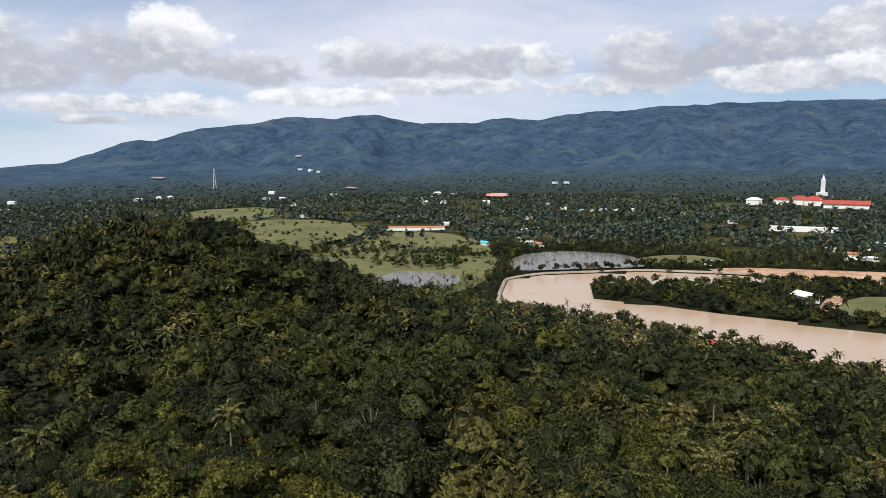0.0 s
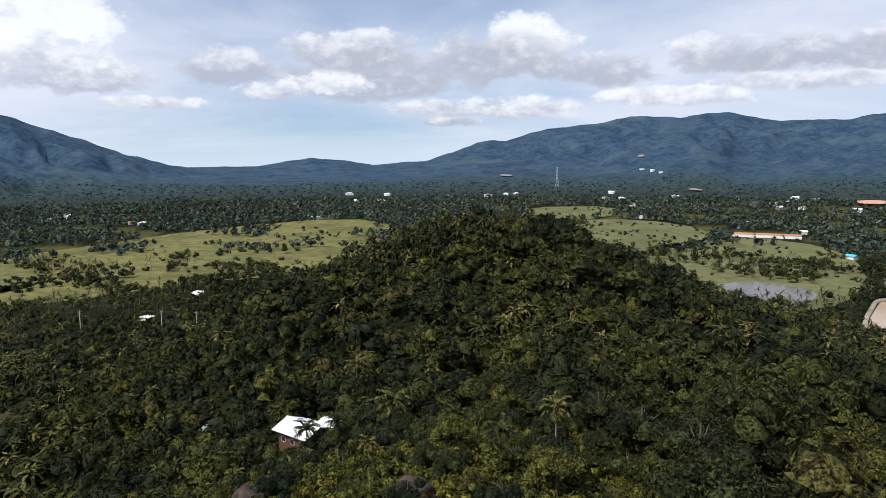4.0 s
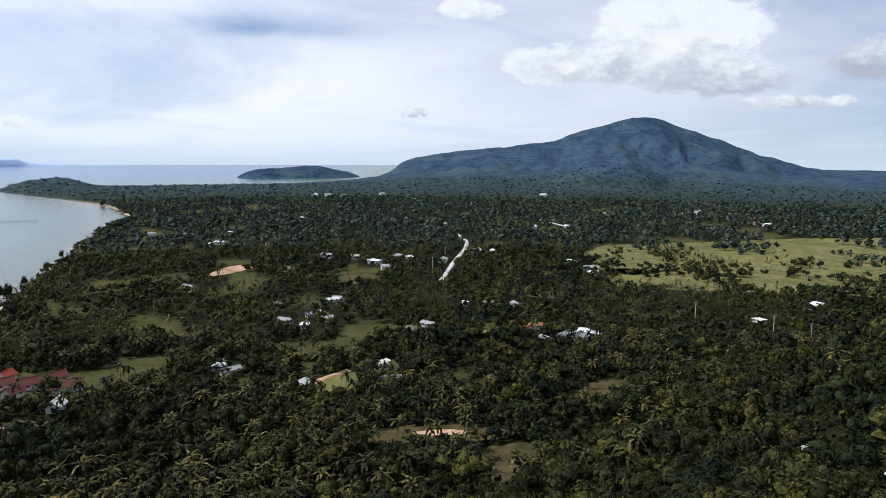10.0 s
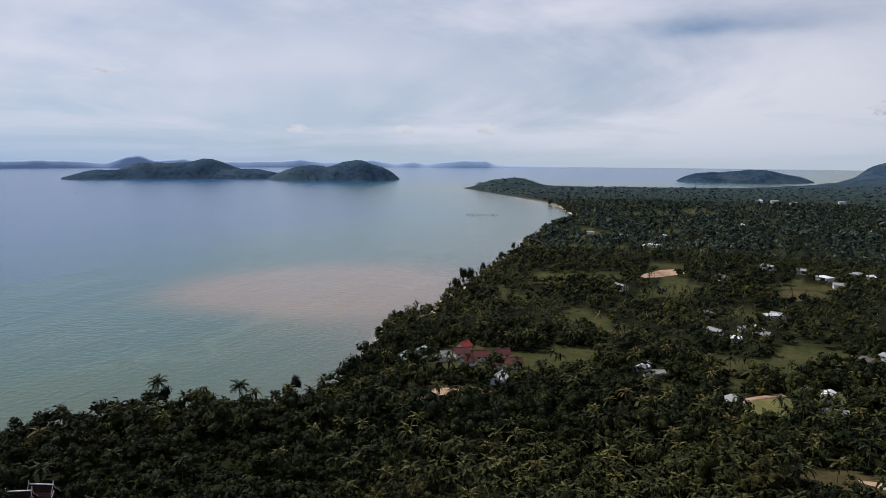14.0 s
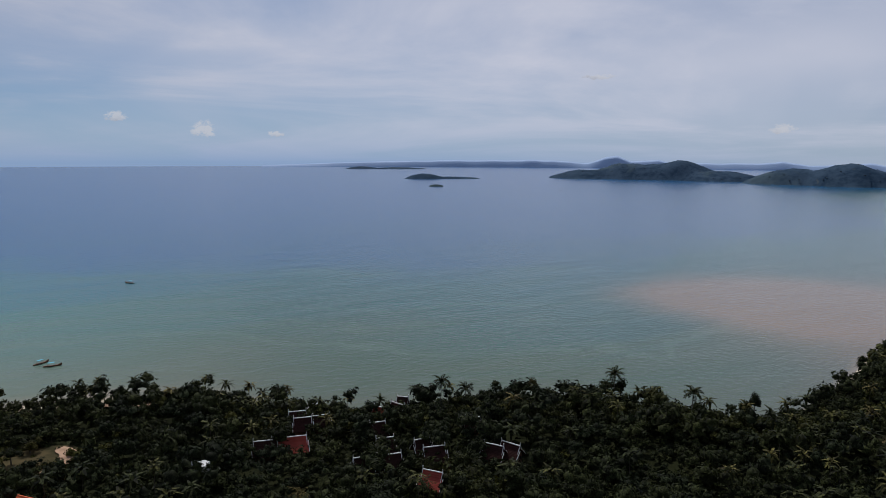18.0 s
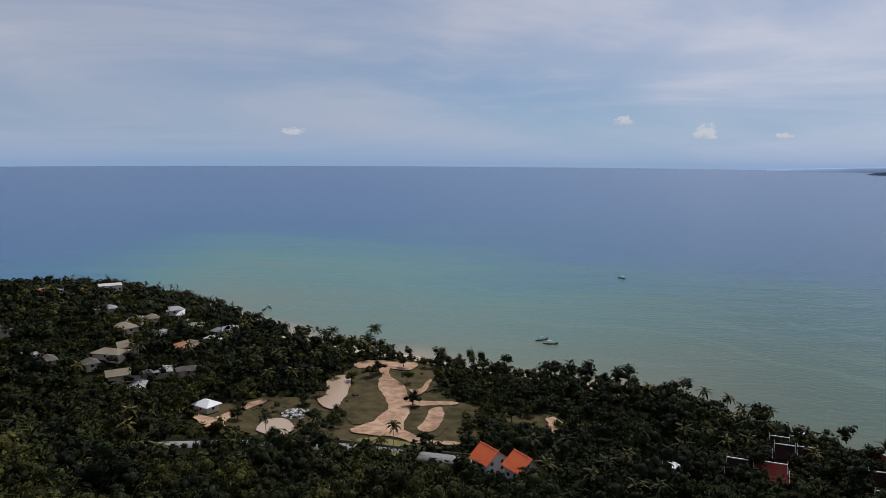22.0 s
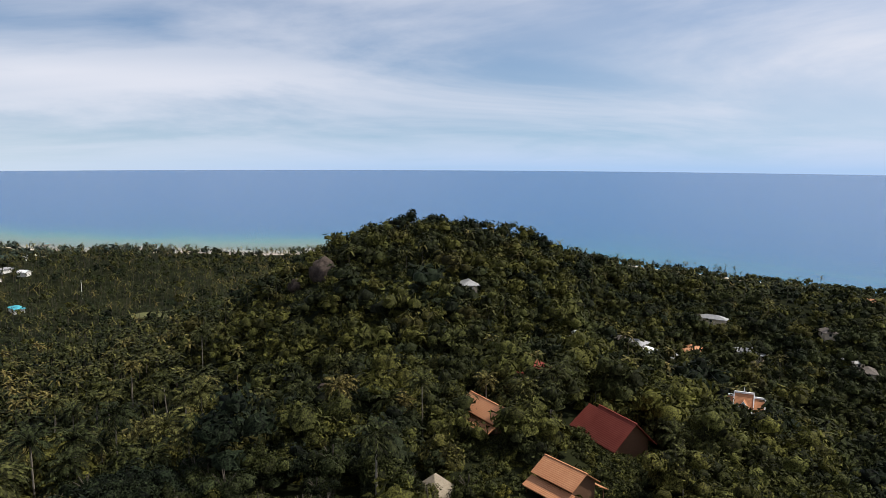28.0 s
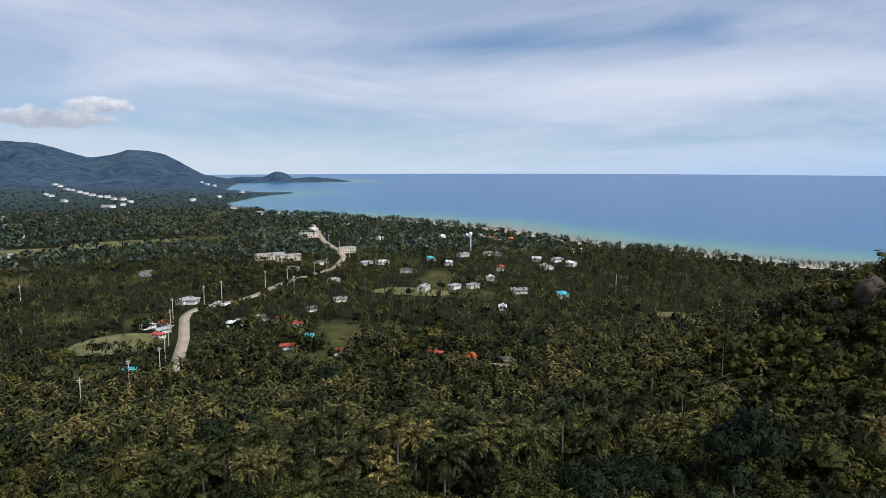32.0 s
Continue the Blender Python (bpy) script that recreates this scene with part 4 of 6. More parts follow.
def windows(house, w, d, h, storeys, nx, ny, mat_frame):
    for s in range(storeys):
        z0 = h * s / storeys + 0.9
        for side, n, half, off in ((0, nx, w, d), (1, nx, w, d), (2, ny, d, w), (3, ny, d, w)):
            for i in range(n):
                c = -half + 2 * half * (i + 0.5) / n
                q = min(0.75, half / n * 0.6)
                t = 0.06
                if side < 2:
                    y = (-off - t, -off) if side == 0 else (off, off + t)
                    fr, gl = box(c - q, y[0], z0, c + q, y[1], z0 + 1.4), box(c - q + 0.1, y[0] - 0.02, z0 + 0.1, c + q - 0.1, y[1] + 0.02, z0 + 1.3)
                else:
                    x = (-off - t, -off) if side == 2 else (off, off + t)
                    fr, gl = box(x[0], c - q, z0, x[1], c + q, z0 + 1.4), box(x[0] - 0.02, c - q + 0.1, z0 + 0.1, x[1] + 0.02, c + q - 0.1, z0 + 1.3)
                win = part("window", *fr, mat_frame, house)
                part("pane", *gl, GLASS, win)


def gable_house(name, w, d, h, rise, roof, wall, over=0.7, storeys=1, nx=2, ny=3, trim=None):
    """A house with a saddle roof, built at the origin."""
    base = new(name)
    part("wall", *gable_walls(w, d, h, rise), wall, base)
    k = rise / w
    for s in (-1, 1):
        e = w + over
        cs = [(0, -d - over, h + rise + 0.18), (0, d + over, h + rise + 0.18), (s * e, d + over, h - over * k + 0.18), (s * e, -d - over, h - over * k + 0.18)]
        part("roof_slope", *slab(cs if s < 0 else cs[::-1], 0.16), roof, base)
    part("ridge_cap", *box(-0.16, -d - over - 0.05, h + rise + 0.1, 0.16, d + over + 0.05, h + rise + 0.26), roof, base)
    if trim:
        for y in (-d - over - 0.14, d + over):
            for s in (-1, 1):
                cs = [(0, y, h + rise + 0.75), (0, y + 0.14, h + rise + 0.75), (s * (w + over), y + 0.14, h - over * k + 0.6), (s * (w + over), y, h - over * k + 0.6)]
                part("bargeboard", *slab(cs if s < 0 else cs[::-1], 0.55), trim, base, "white painted bargeboard")
    if nx:
        windows(base, w, d, h, storeys, nx, ny, WHITE)
        part("door", *box(-0.5, -d - 0.08, 0, 0.5, -d + 0.02, 2.05), TIMBER_SHADE, base)
    return base


def hip_house(name, w, d, h, rise, roof, wall, over=0.8, storeys=1, nx=2, ny=3, ridge=None):
    """A house with a hipped roof whose ridge runs along y."""
    base = new(name)
    part("wall", *box(-w, -d, -3, w, d, h), wall, base)
    e, g = w + over, d + over
    q = max(0.0, d - w) if ridge is None else ridge
    v = [(-e, -g, h), (e, -g, h), (e, g, h), (-e, g, h), (0, -q, h + rise), (0, q, h + rise), (-e, -g, h - 0.18), (e, -g, h - 0.18), (e, g, h - 0.18), (-e, g, h - 0.18)]
    for f in ((0, 1, 4), (2, 3, 5), (1, 2, 5, 4), (3, 0, 4, 5)):
        face = [v[i] for i in f]
        n = len(face)
        low = [(x, y, z - 0.16) for x, y, z in face]
        part("roof_slope", face + low, [tuple(range(n)), tuple(range(2 * n - 1, n - 1, -1))] + [(i, i + n, (i + 1) % n + n, (i + 1) % n) for i in range(n)], roof, base)
    if nx:
        windows(base, w, d, h, storeys, nx, ny, WHITE)
        part("door", *box(-0.5, -d - 0.08, 0, 0.5, -d + 0.02, 2.05), TIMBER_SHADE, base)
    return base


def thai_house(name, w, d, h, rise, roof):
    """Steep two-tier saddle roof with white upswept bargeboards on a timber house."""
    base = new(name)
    part("wall", *gable_walls(w, d, h, rise), TIMBER_SHADE, base)
    for tier, (ww, dd, z0, z1) in enumerate(((w * 0.62, d + 0.4, h + rise * 0.32, h + rise * 1.12), (w + 1.2, d + 1.0, h - 0.7, h + rise * 0.62))):
        for s in (-1, 1):
            x0 = 0 if tier == 0 else w * 0.42
            cs = [(s * x0, -dd, z1), (s * x0, dd, z1), (s * ww, dd, z0), (s * ww, -dd, z0)]
            part("roof_slope", *slab(cs if s < 0 else cs[::-1], 0.16), roof, base)
            for y in (-dd - 0.16, dd):
                cs = [(s * x0, y, z1 + 0.35), (s * x0, y + 0.16, z1 + 0.35), (s * (ww + 0.25), y + 0.16, z0 + 0.45), (s * (ww + 0.25), y, z0 + 0.45)]
                part("bargeboard", *slab(cs if s < 0 else cs[::-1], 0.26), WHITE, base, "white painted bargeboard")
    for y in (-d - 0.6, d + 0.4):
        part("finial", *joined(box(-0.1, y, h + rise * 1.1, 0.1, y + 0.2, h + rise * 1.1 + 1.3)), WHITE, base, "white pointed roof finial")
    part("ridge_cap", *box(-0.16, -d - 0.4, h + rise * 1.1, 0.16, d + 0.4, h + rise * 1.1 + 0.25), WHITE, base, "white ridge cap")
    windows(base, w, d, h, 1, 2, 3, TIMBER_SHADE)
    return base


def flat_block(name, w, d, h, wall, storeys=2, nx=6, ny=2, roof=None):
    base = new(name)
    part("wall", *box(-w, -d, -3, w, d, h), wall, base)
    part("roof", *joined(box(-w - 0.3, -d - 0.3, h, w + 0.3, d + 0.3, h + 0.35)), roof or CONCRETE, base)
    windows(base, w, d, h, storeys, nx, ny, WHITE)
    return base


def set_down(ob, az, r, turn, label, category="house", group="", size=8.0, z=None):
    x, y = P(az, r)
    z = float(height(x, y)) + 0.5 if z is None else z
    ob.matrix_world = pose(float(x), float(y), z, 0, 0, turn)
    FOOTPRINTS.append((x, y, size))
    if r < 330:
        FOOTPRINTS.append((x * (1 - 0.9 * size / r), y * (1 - 0.9 * size / r), size * 0.75))
    return tagged(ob, label, category, group)


def cross_pavilion():
    """An open timber pavilion: three stepped saddle roofs in a row, a gable across, all edged in white."""
    base = new("pavilion")
    part("plinth", *box(-4.2, -7.0, -7, 4.2, 7.0, 0.5), CONCRETE, base)
    for x in (-3.4, 3.4):
        for y in (-6.2, -2.2, 2.2, 6.2):
            part("post", *box(x - 0.15, y - 0.15, 0.5, x + 0.15, y + 0.15, 3.6), TIMBER_SHADE, base)
    for y0, y1, top, eave, half in ((-3.4, 3.4, 9.0, 4.6, 3.6), (-7.2, -3.4, 7.6, 3.6, 4.0), (3.4, 7.2, 7.6, 3.6, 4.0)):
        for s in (-1, 1):
            cs = [(0, y0, top), (0, y1, top), (s * half, y1, eave), (s * half, y0, eave)]
            part("roof_slope", *slab(cs if s < 0 else cs[::-1], 0.16), TERRACOTTA, base)
            for y in (y0 - 0.15, y1 - 0.15):
                cs = [(0, y, top + 0.35), (0, y + 0.3, top + 0.35), (s * (half + 0.2), y + 0.3, eave + 0.3), (s * (half + 0.2), y, eave + 0.3)]
                part("bargeboard", *slab(cs if s < 0 else cs[::-1], 0.75), WHITE, base, "white painted bargeboard")
        part("ridge_cap", *box(-0.3, y0, top - 0.05, 0.3, y1, top + 0.55), WHITE, base, "white ridge cap")
    for s in (-1, 1):
        for q in (-1, 1):
            cs = [(s * 0.5, 0, 7.4), (s * 6.0, 0, 7.4), (s * 6.0, q * 2.8, 3.8), (s * 0.5, q * 2.8, 3.8)]
            part("roof_slope", *slab(cs if s * q > 0 else cs[::-1], 0.16), TERRACOTTA, base)
            cs = [(s * 5.9, 0, 7.75), (s * 6.2, 0, 7.75), (s * 6.2, q * 3.0, 4.0), (s * 5.9, q * 3.0, 4.0)]
            part("bargeboard", *slab(cs if s * q > 0 else cs[::-1], 0.75), WHITE, base, "white painted bargeboard")
    part("finial", *tube([(0, 0, 9.0), (0, 0, 9.8), (0, 0, 11.6)], (0.35, 0.25, 0.03), 6), WHITE, base, "white pointed spire")
    return base


# the white villa on the slope below
# the dark wall colour stands in for deep shade below the verandah roof
villa = gable_house("villa", 3.7, 4.8, 4.0, 1.4, WHITEROOF, TIMBER_SHADE, 1.2, 2, 2, 3)
part("balcony", *box(-5.6, -4.8, 2.2, -3.7, 4.8, 2.4), CONCRETE, villa)
for i in range(9):
    part("balcony_post", *box(-5.6, -4.8 + 1.18 * i, 2.4, -5.48, -4.68 + 1.18 * i, 3.4), WHITE, villa)
part("handrail", *box(-5.64, -4.85, 3.4, -5.44, 4.85, 3.52), WHITE, villa, "white painted handrail")
set_down(villa, 38.2, 170, -101, "two-storey villa with walls coloured dark for verandah shade and a bright white sheet roof", size=9.0)
for r in (160, 153, 146):
    FOOTPRINTS.append((*P(38.4, r), 4.5))
set_down(gable_house("outbuilding", 2.0, 2.4, 2.8, 0.7, WHITEROOF, TIMBER_SHADE, 0.5, 1, 1, 1), 35.9, 170, -101, "small dark-walled outbuilding with a white sheet roof", "outbuilding", size=4)
set_down(gable_house("shed", 1.6, 3.0, 2.4, 0.6, GREYROOF, CREAM, 0.4, 1, 1, 1), 45.2, 205, 85, "low shed with a grey sheet roof", "shed", size=5)
# houses on the southern slope
def tiered_house(w, d, h, rise):
    """A saddle roof over a lower, wider skirt roof on each long side, with a dark gap between."""
    # walls coloured dark in place of the shade under the eaves
    base = gable_house("house", w, d, h, rise, TERRACOTTA, TIMBER_SHADE, 0.7, 1, 0, 0)
    for s in (-1, 1):
        cs = [(s * (w + 0.2), -d - 0.9, h - 1.0), (s * (w + 0.2), d + 0.9, h - 1.0), (s * (w + 2.8), d + 0.9, h - 2.3), (s * (w + 2.8), -d - 0.9, h - 2.3)]
        part("skirt_roof", *slab(cs if s < 0 else cs[::-1], 0.16), TERRACOTTA, base)
        for y in (-d, 0.0, d):
            part("post", *box(s * (w + 2.4) - 0.1, y - 0.1, -3.0, s * (w + 2.4) + 0.1, y + 0.1, h - 2.2), TIMBER_SHADE, base)
    return base


set_down(tiered_house(3.2, 6.8, 4.6, 2.2), -120.9, 160, 94, "house with a two-tier faded terracotta roof among trees", size=9.5)
set_down(tiered_house(3.0, 4.6, 4.2, 2.0), -127.3, 129, 100, "house with a two-tier terracotta tiled roof", size=9)
# hall walls take the same dark colour for eave shade
hall = gable_house("hall", 4.6, 5.4, 3.2, 4.4, MAROON, TIMBER_SHADE, 1.3, 1, 0, 0)
for s in (-1, 1):
    cs = [(0, -10.6, 6.9), (0, -6.6, 6.9), (s * 5.6, -6.6, 2.4), (s * 5.6, -10.6, 2.4)]
    part("porch_roof", *slab(cs if s < 0 else cs[::-1], 0.16), MAROON, hall)
    for y in (-10.0, -7.0):
        part("post", *box(s * 4.8 - 0.12, y - 0.12, -3.0, s * 4.8 + 0.12, y + 0.12, 3.0), TIMBER_SHADE, hall)
set_down(hall, -131.3, 163, 88, "long hall with a dark maroon saddle roof in two steps", "hall", size=10.5)
set_down(hip_house("house", 3.8, 3.8, 3.0, 3.2, MAROON, CREAM, 1.2, 1, 2, 2, 0.4), -124.3, 196, 30, "square house with a maroon pyramid roof", size=8, z=float(height(*P(-124.3, 196))) + 2.4)
x, y = P(-140.6, 279)
set_down(cross_pavilion(), -140.6, 279, -52, "timber pavilion with a steep roof and white bargeboards", "pavilion", size=10, z=float(height(x, y)) + 2.0)
for r in (264, 252, 242):
    FOOTPRINTS.append((*P(-140.6, r), 8.0))
set_down(hip_house("hut", 2.6, 2.6, 2.6, 3.6, THATCH, TIMBER_SHADE, 1.2, 1, 1, 1, 0.2), -116.5, 116, 20, "small timber hut with a grey thatched roof", "hut", size=3.6)
# orange roofs by the shore road
for az, r, turn in ((178.0, 232, 38), (175.2, 226, 34)):
    set_down(gable_house("house", 4.4, 4.0, 4.6, 3.4, ORANGE, WALL, 0.9, 2, 2, 2), az, r, turn, "two-storey white house with a bright orange roof", group="orange-roofed houses", size=7)
# the resort with steep roofs
RESORT = [(156.5, 256, 70, 3.6, 7.0), (158.4, 254, 70, 3.0, 4.5), (155.8, 285, 70, 2.4, 3.6), (155.4, 277, 70, 2.4, 3.6), (153.9, 279, 75, 2.4, 3.4), (149.0, 288, 20, 3.1, 3.8), (147.6, 292, 15, 2.6, 4.0),
          (149.3, 268, 75, 2.2, 3.2), (148.7, 250, 70, 2.6, 3.4), (150.6, 231, 75, 2.4, 3.2), (149.3, 234, 60, 2.4, 3.4), (148.1, 233, 75, 2.4, 3.2), (144.6, 240, 70, 2.8, 4.2), (145.6, 248, 80, 2.2, 3.2),
          (139.6, 243, 25, 2.6, 4.0), (138.2, 245, 15, 2.6, 4.2), (144.7, 216, 30, 3.1, 3.6), (141.4, 272, 60, 2.2, 3.0), (147.2, 303, 40, 2.0, 2.6)]
for az, r, turn, w, d in RESORT:
    red = w > 3
    w, d = w * 0.82, d * 0.82
    set_down(thai_house("bungalow", w, d, 2.4, 3.6, REDROOF if red else SHINGLE), az, r, turn, f"timber bungalow with steep {'red' if red else 'dark'} roof and white bargeboards", "bungalow", "resort bungalows", 3.2)
set_down(gable_house("beach_house", 3.0, 5.0, 3.2, 1.3, WHITEROOF, WALL, 0.5, 1, 1, 2), 154.6, 303, 70, "white beach house at the water's edge", size=6)
# bungalows by the western beach
for az, r, turn, roof, what in ((110.9, 372, 80, WHITEROOF, "white"), (109.4, 380, 75, WHITEROOF, "white"), (107.6, 372, 20, GREYROOF, "grey"), (106.1, 378, 30, DARKRED, "dark red"), (105.6, 362, 60, DARKRED, "dark red"),
                                (104.5, 372, 30, DARKRED, "dark red"), (103.4, 358, 45, DARKRED, "dark red"), (101.8, 360, 15, DARKRED, "dark red"), (102.8, 376, 40, DARKRED, "dark red"), (103.0, 334, 80, WHITEROOF, "white"), (105.9, 390, 75, REDROOF, "red")):
    set_down(gable_house("bungalow", 2.7, 3.7, 2.6, 2.2, roof, WALL, 0.8, 1, 1, 2), az, r, turn, f"beach bungalow with a {what} saddle roof", "bungalow", "beach bungalows", 5.5)
# villas on the headland
VILLAS = [(-132.3, 325, -60, 4.5, 6, GREYROOF), (-133.2, 322, 20, 3, 5, WHITEROOF), (-131.4, 318, 70, 3, 4, SLATE), (-136.6, 350, 40, 4.5, 6, TERRACOTTA), (-137.3, 344, 60, 3, 5, THATCH),
          (-138.0, 392, -60, 2, 8, GREYROOF), (-140.7, 368, -70, 3, 8, GREYROOF), (-141.6, 375, 20, 3, 4, WHITEROOF), (-148.5, 373, 40, 3, 5, SLATE), (-147.6, 380, 70, 3, 4, GREYROOF),
          (-153.7, 408, 50, 4.5, 7, THATCH), (-154.4, 420, 10, 3.5, 5, GREYROOF), (-157.0, 448, -50, 4, 6, GREYROOF), (-157.8, 440, 10, 3, 5, WHITEROOF), (-152.4, 437, -60, 3, 6, GREYROOF), (-152.6, 376, 80, 5, 8, THATCH),
          (-153.8, 384, 30, 5, 6, THATCH), (-153.4, 352, -60, 5.5, 8, THATCH), (-155.7, 352, -70, 4.5, 7, GREYROOF), (-157.9, 350, -68, 2.2, 7.5, SLATE)]
VILLAS_LOW = [(-154.3, 336, 15, 3, 5, GREYROOF), (-161.2, 418, 20, 4, 6, GREYROOF), (-160.4, 410, 60, 3, 4, GREYROOF), (-158.7, 416, -70, 4.5, 7, THATCH), (-157.7, 382, 30, 4, 5, TERRACOTTA), (-158.4, 386, 70, 4, 5, THATCH),
              (-159.2, 304, 60, 3.6, 4.4, WHITEROOF), (-151.2, 366, 40, 3, 4, SLATE), (-135.4, 334, 70, 2, 6, GREYROOF), (-119.2, 292, 70, 3, 5, GREYROOF), (-127.7, 273, 20, 2, 3, WHITEROOF), (-145.8, 405, 60, 3, 4, SLATE),
              (-148.4, 500, 75, 3.5, 9, TERRACOTTA), (-149.6, 492, 75, 3, 8, GREYROOF), (-151.2, 505, 60, 3, 6, TERRACOTTA), (-155.6, 425, 40, 3, 4, THATCH), (-156.2, 400, 20, 3.5, 5, GREYROOF), (-159.9, 395, 50, 3, 4, WHITEROOF)]
for az, r, turn, w, d, roof in VILLAS + VILLAS_LOW:
    kind = "grey" if roof is GREYROOF else "white" if roof is WHITEROOF else "thatched" if roof is THATCH else "brown tiled" if roof is SLATE else "tiled"
    set_down(hip_house("villa", w * 0.88, d * 0.88, 2.8, 1.8, roof, CREAM, 1.0, 1, 1, 1, d * 0.4), az, r, turn, f"hillside villa with a low {kind} roof", "villa", "headland villas", max(w, d) * 0.75)
set_down(flat_block("hotel", 7, 5, 7.5, CREAM, 2, 5, 3), -152.8, 520, 30, "two-storey cream block on the headland", "hotel", size=9)
set_down(gable_house("kiosk", 2.4, 2.6, 2.6, 0.8, WHITEROOF, WHITE, 0.4, 1, 1, 1), 163.4, 248, 60, "small white-roofed kiosk among trees", "kiosk", size=4)

# the temple school by the mountains
set_down(gable_house("school_hall", 9, 34, 8, 5, REDROOF, WALL, 2.0, 2, 0, 0), -29.3, 1400, 62, "long white hall with a red roof", "hall", size=50)
for az, r in ((-23.4, 1425), (-25.2, 1440), (-26.5, 1450), (-27.2, 1440), (-26.4, 1500), (-27.3, 1495)):
    set_down(hip_house("school_block", 8, 13, 9, 4, REDROOF if az < -24 else WHITEROOF, WALL, 1.0, 3, 0, 0, 6), az, r, 65, "white school block with a hipped red roof", "school", "school blocks", 16)
tower = new("tower")
part("shaft", *box(-3, -3, -3, 3, 3, 34), WALL, tower)
part("base_hall", *box(-12, -6, -3, 8, 6, 7), WALL, tower)
part("spire", [(-2.2, -2.2, 34), (2.2, -2.2, 34), (2.2, 2.2, 34), (-2.2, 2.2, 34), (0, 0, 45)], [(0, 1, 4), (1, 2, 4), (2, 3, 4), (3, 0, 4)], WHITE, tower)
set_down(tower, -27.8, 1720, 20, "tall white tower beside a hall", "tower", size=20)
set_down(flat_block("school_block", 42, 6, 5, WALL, 1, 0, 0, WHITEROOF), -26.8, 1010, -22, "long low white building", "school", size=40)
set_down(flat_block("factory", 40, 8, 3.2, WALL, 1, 0, 0, TERRACOTTA), 2.3, 955, 2, "long low white warehouse with a brown roof", "warehouse", size=40)
set_down(gable_house("grandstand", 5, 7, 5, 1.8, WHITEROOF, WALL, 1.5, 2, 3, 4), -27.2, 556, 20, "white-roofed grandstand beside the sports field", "grandstand", size=9)
set_down(hip_house("house", 3.6, 4.6, 3.2, 2.2, REDROOF, WALL, 0.8, 1, 2, 2, 1.5), -20.6, 395, 60, "house with a red roof above the reservoir", size=7)
set_down(gable_house("house", 3.0, 4.0, 3.0, 1.2, GREYROOF, CREAM, 0.6, 1, 2, 2), -15.8, 372, 40, "cream house in a clearing", size=9)
set_down(hip_house("shed", 2.4, 2.4, 2.4, 1.4, WHITEROOF, WALL, 0.4, 1, 1, 1, 0.3), -29.2, 388, 10, "small white shed beside the reservoir", "shed", size=4)

# single houses on the western plain
SPOTS_WEST = [(62.0, 671, 0), (61.8, 645, 1), (63.6, 704, 1), (63.3, 428, 1), (62.4, 435, 1), (62.6, 418, 0), (63.9, 1034, 1), (62.5, 1200, 1), (49.5, 501, 1), (45.9, 567, 1),
              (37.0, 1156, 1), (36.4, 1160, 0), (49.4, 1167, 1), (48.6, 1127, 1), (47.8, 1140, 1), (50.2, 1180, 2), (63.0, 1210, 3), (62.0, 1190, 0), (61.2, 1260, 1), (64.0, 420, 0),
              (61.6, 428, 1), (55.5, 1300, 1), (54.2, 1330, 1), (33.5, 1500, 1), (31.5, 1480, 1), (84.8, 1138, 1), (83.9, 1690, 1), (82.9, 1684, 0), (81.6, 1651, 0), (76.1, 1514, 1)]
SPOTS_WEST_2 = [(76.7, 1113, 1), (75.1, 1092, 1), (73.7, 1036, 0), (66.6, 1018, 1), (71.1, 769, 1), (69.7, 762, 1), (73.8, 700, 0), (79.3, 692, 1), (78.2, 658, 0), (76.6, 712, 1),
                (77.4, 726, 0), (86.0, 654, 6), (83.0, 733, 0), (81.0, 722, 0), (91.8, 840, 1), (91.2, 858, 1), (93.6, 584, 0), (86.9, 509, 6), (82.1, 521, 0), (82.7, 516, 1),
                (86.4, 458, 0), (84.9, 444, 1), (84.2, 473, 0), (83.0, 460, 0), (83.5, 474, 1), (76.4, 428, 6), (74.9, 440, 0), (67.0, 428, 3), (65.3, 410, 0), (66.2, 442, 2)]
SPOTS_WEST_3 = [(78.5, 355, 1), (80.0, 357, 0), (91.5, 368, 1), (90.7, 358, 0), (84.9, 328, 0), (78.0, 332, 0), (96.0, 968, 0), (93.5, 938, 0), (87.5, 822, 6), (90.6, 956, 1),
                (78.6, 1732, 0), (65.9, 1732, 1), (69.9, 504, 0), (67.8, 502, 0), (72.0, 503, 1)]
SPOTS_NORTH = [(-13.5, 1250, 1), (-14.8, 1240, 1), (-12.6, 1235, 1), (-20.0, 1180, 0), (-18.5, 1190, 1), (31.0, 1700, 1), (34.0, 1750, 1), (-28.5, 830, 1), (-30.0, 800, 2), (-31.0, 780, 1),
               (-29.8, 760, 1), (-20.5, 700, 0), (-17.0, 1100, 1), (20.8, 1700, 1), (23.0, 1650, 1), (-22.0, 1080, 1), (-31.5, 900, 1), (-30.6, 860, 0), (21.6, 1690, 1), (13.4, 1760, 1),
               (13.8, 1550, 0), (12.6, 1550, 1), (10.8, 1294, 0), (8.7, 1640, 1), (10.4, 2534, 1), (9.8, 2445, 0), (11.2, 2612, 0), (4.3, 1620, 0), (3.2, 1458, 0), (1.4, 1384, 1)]
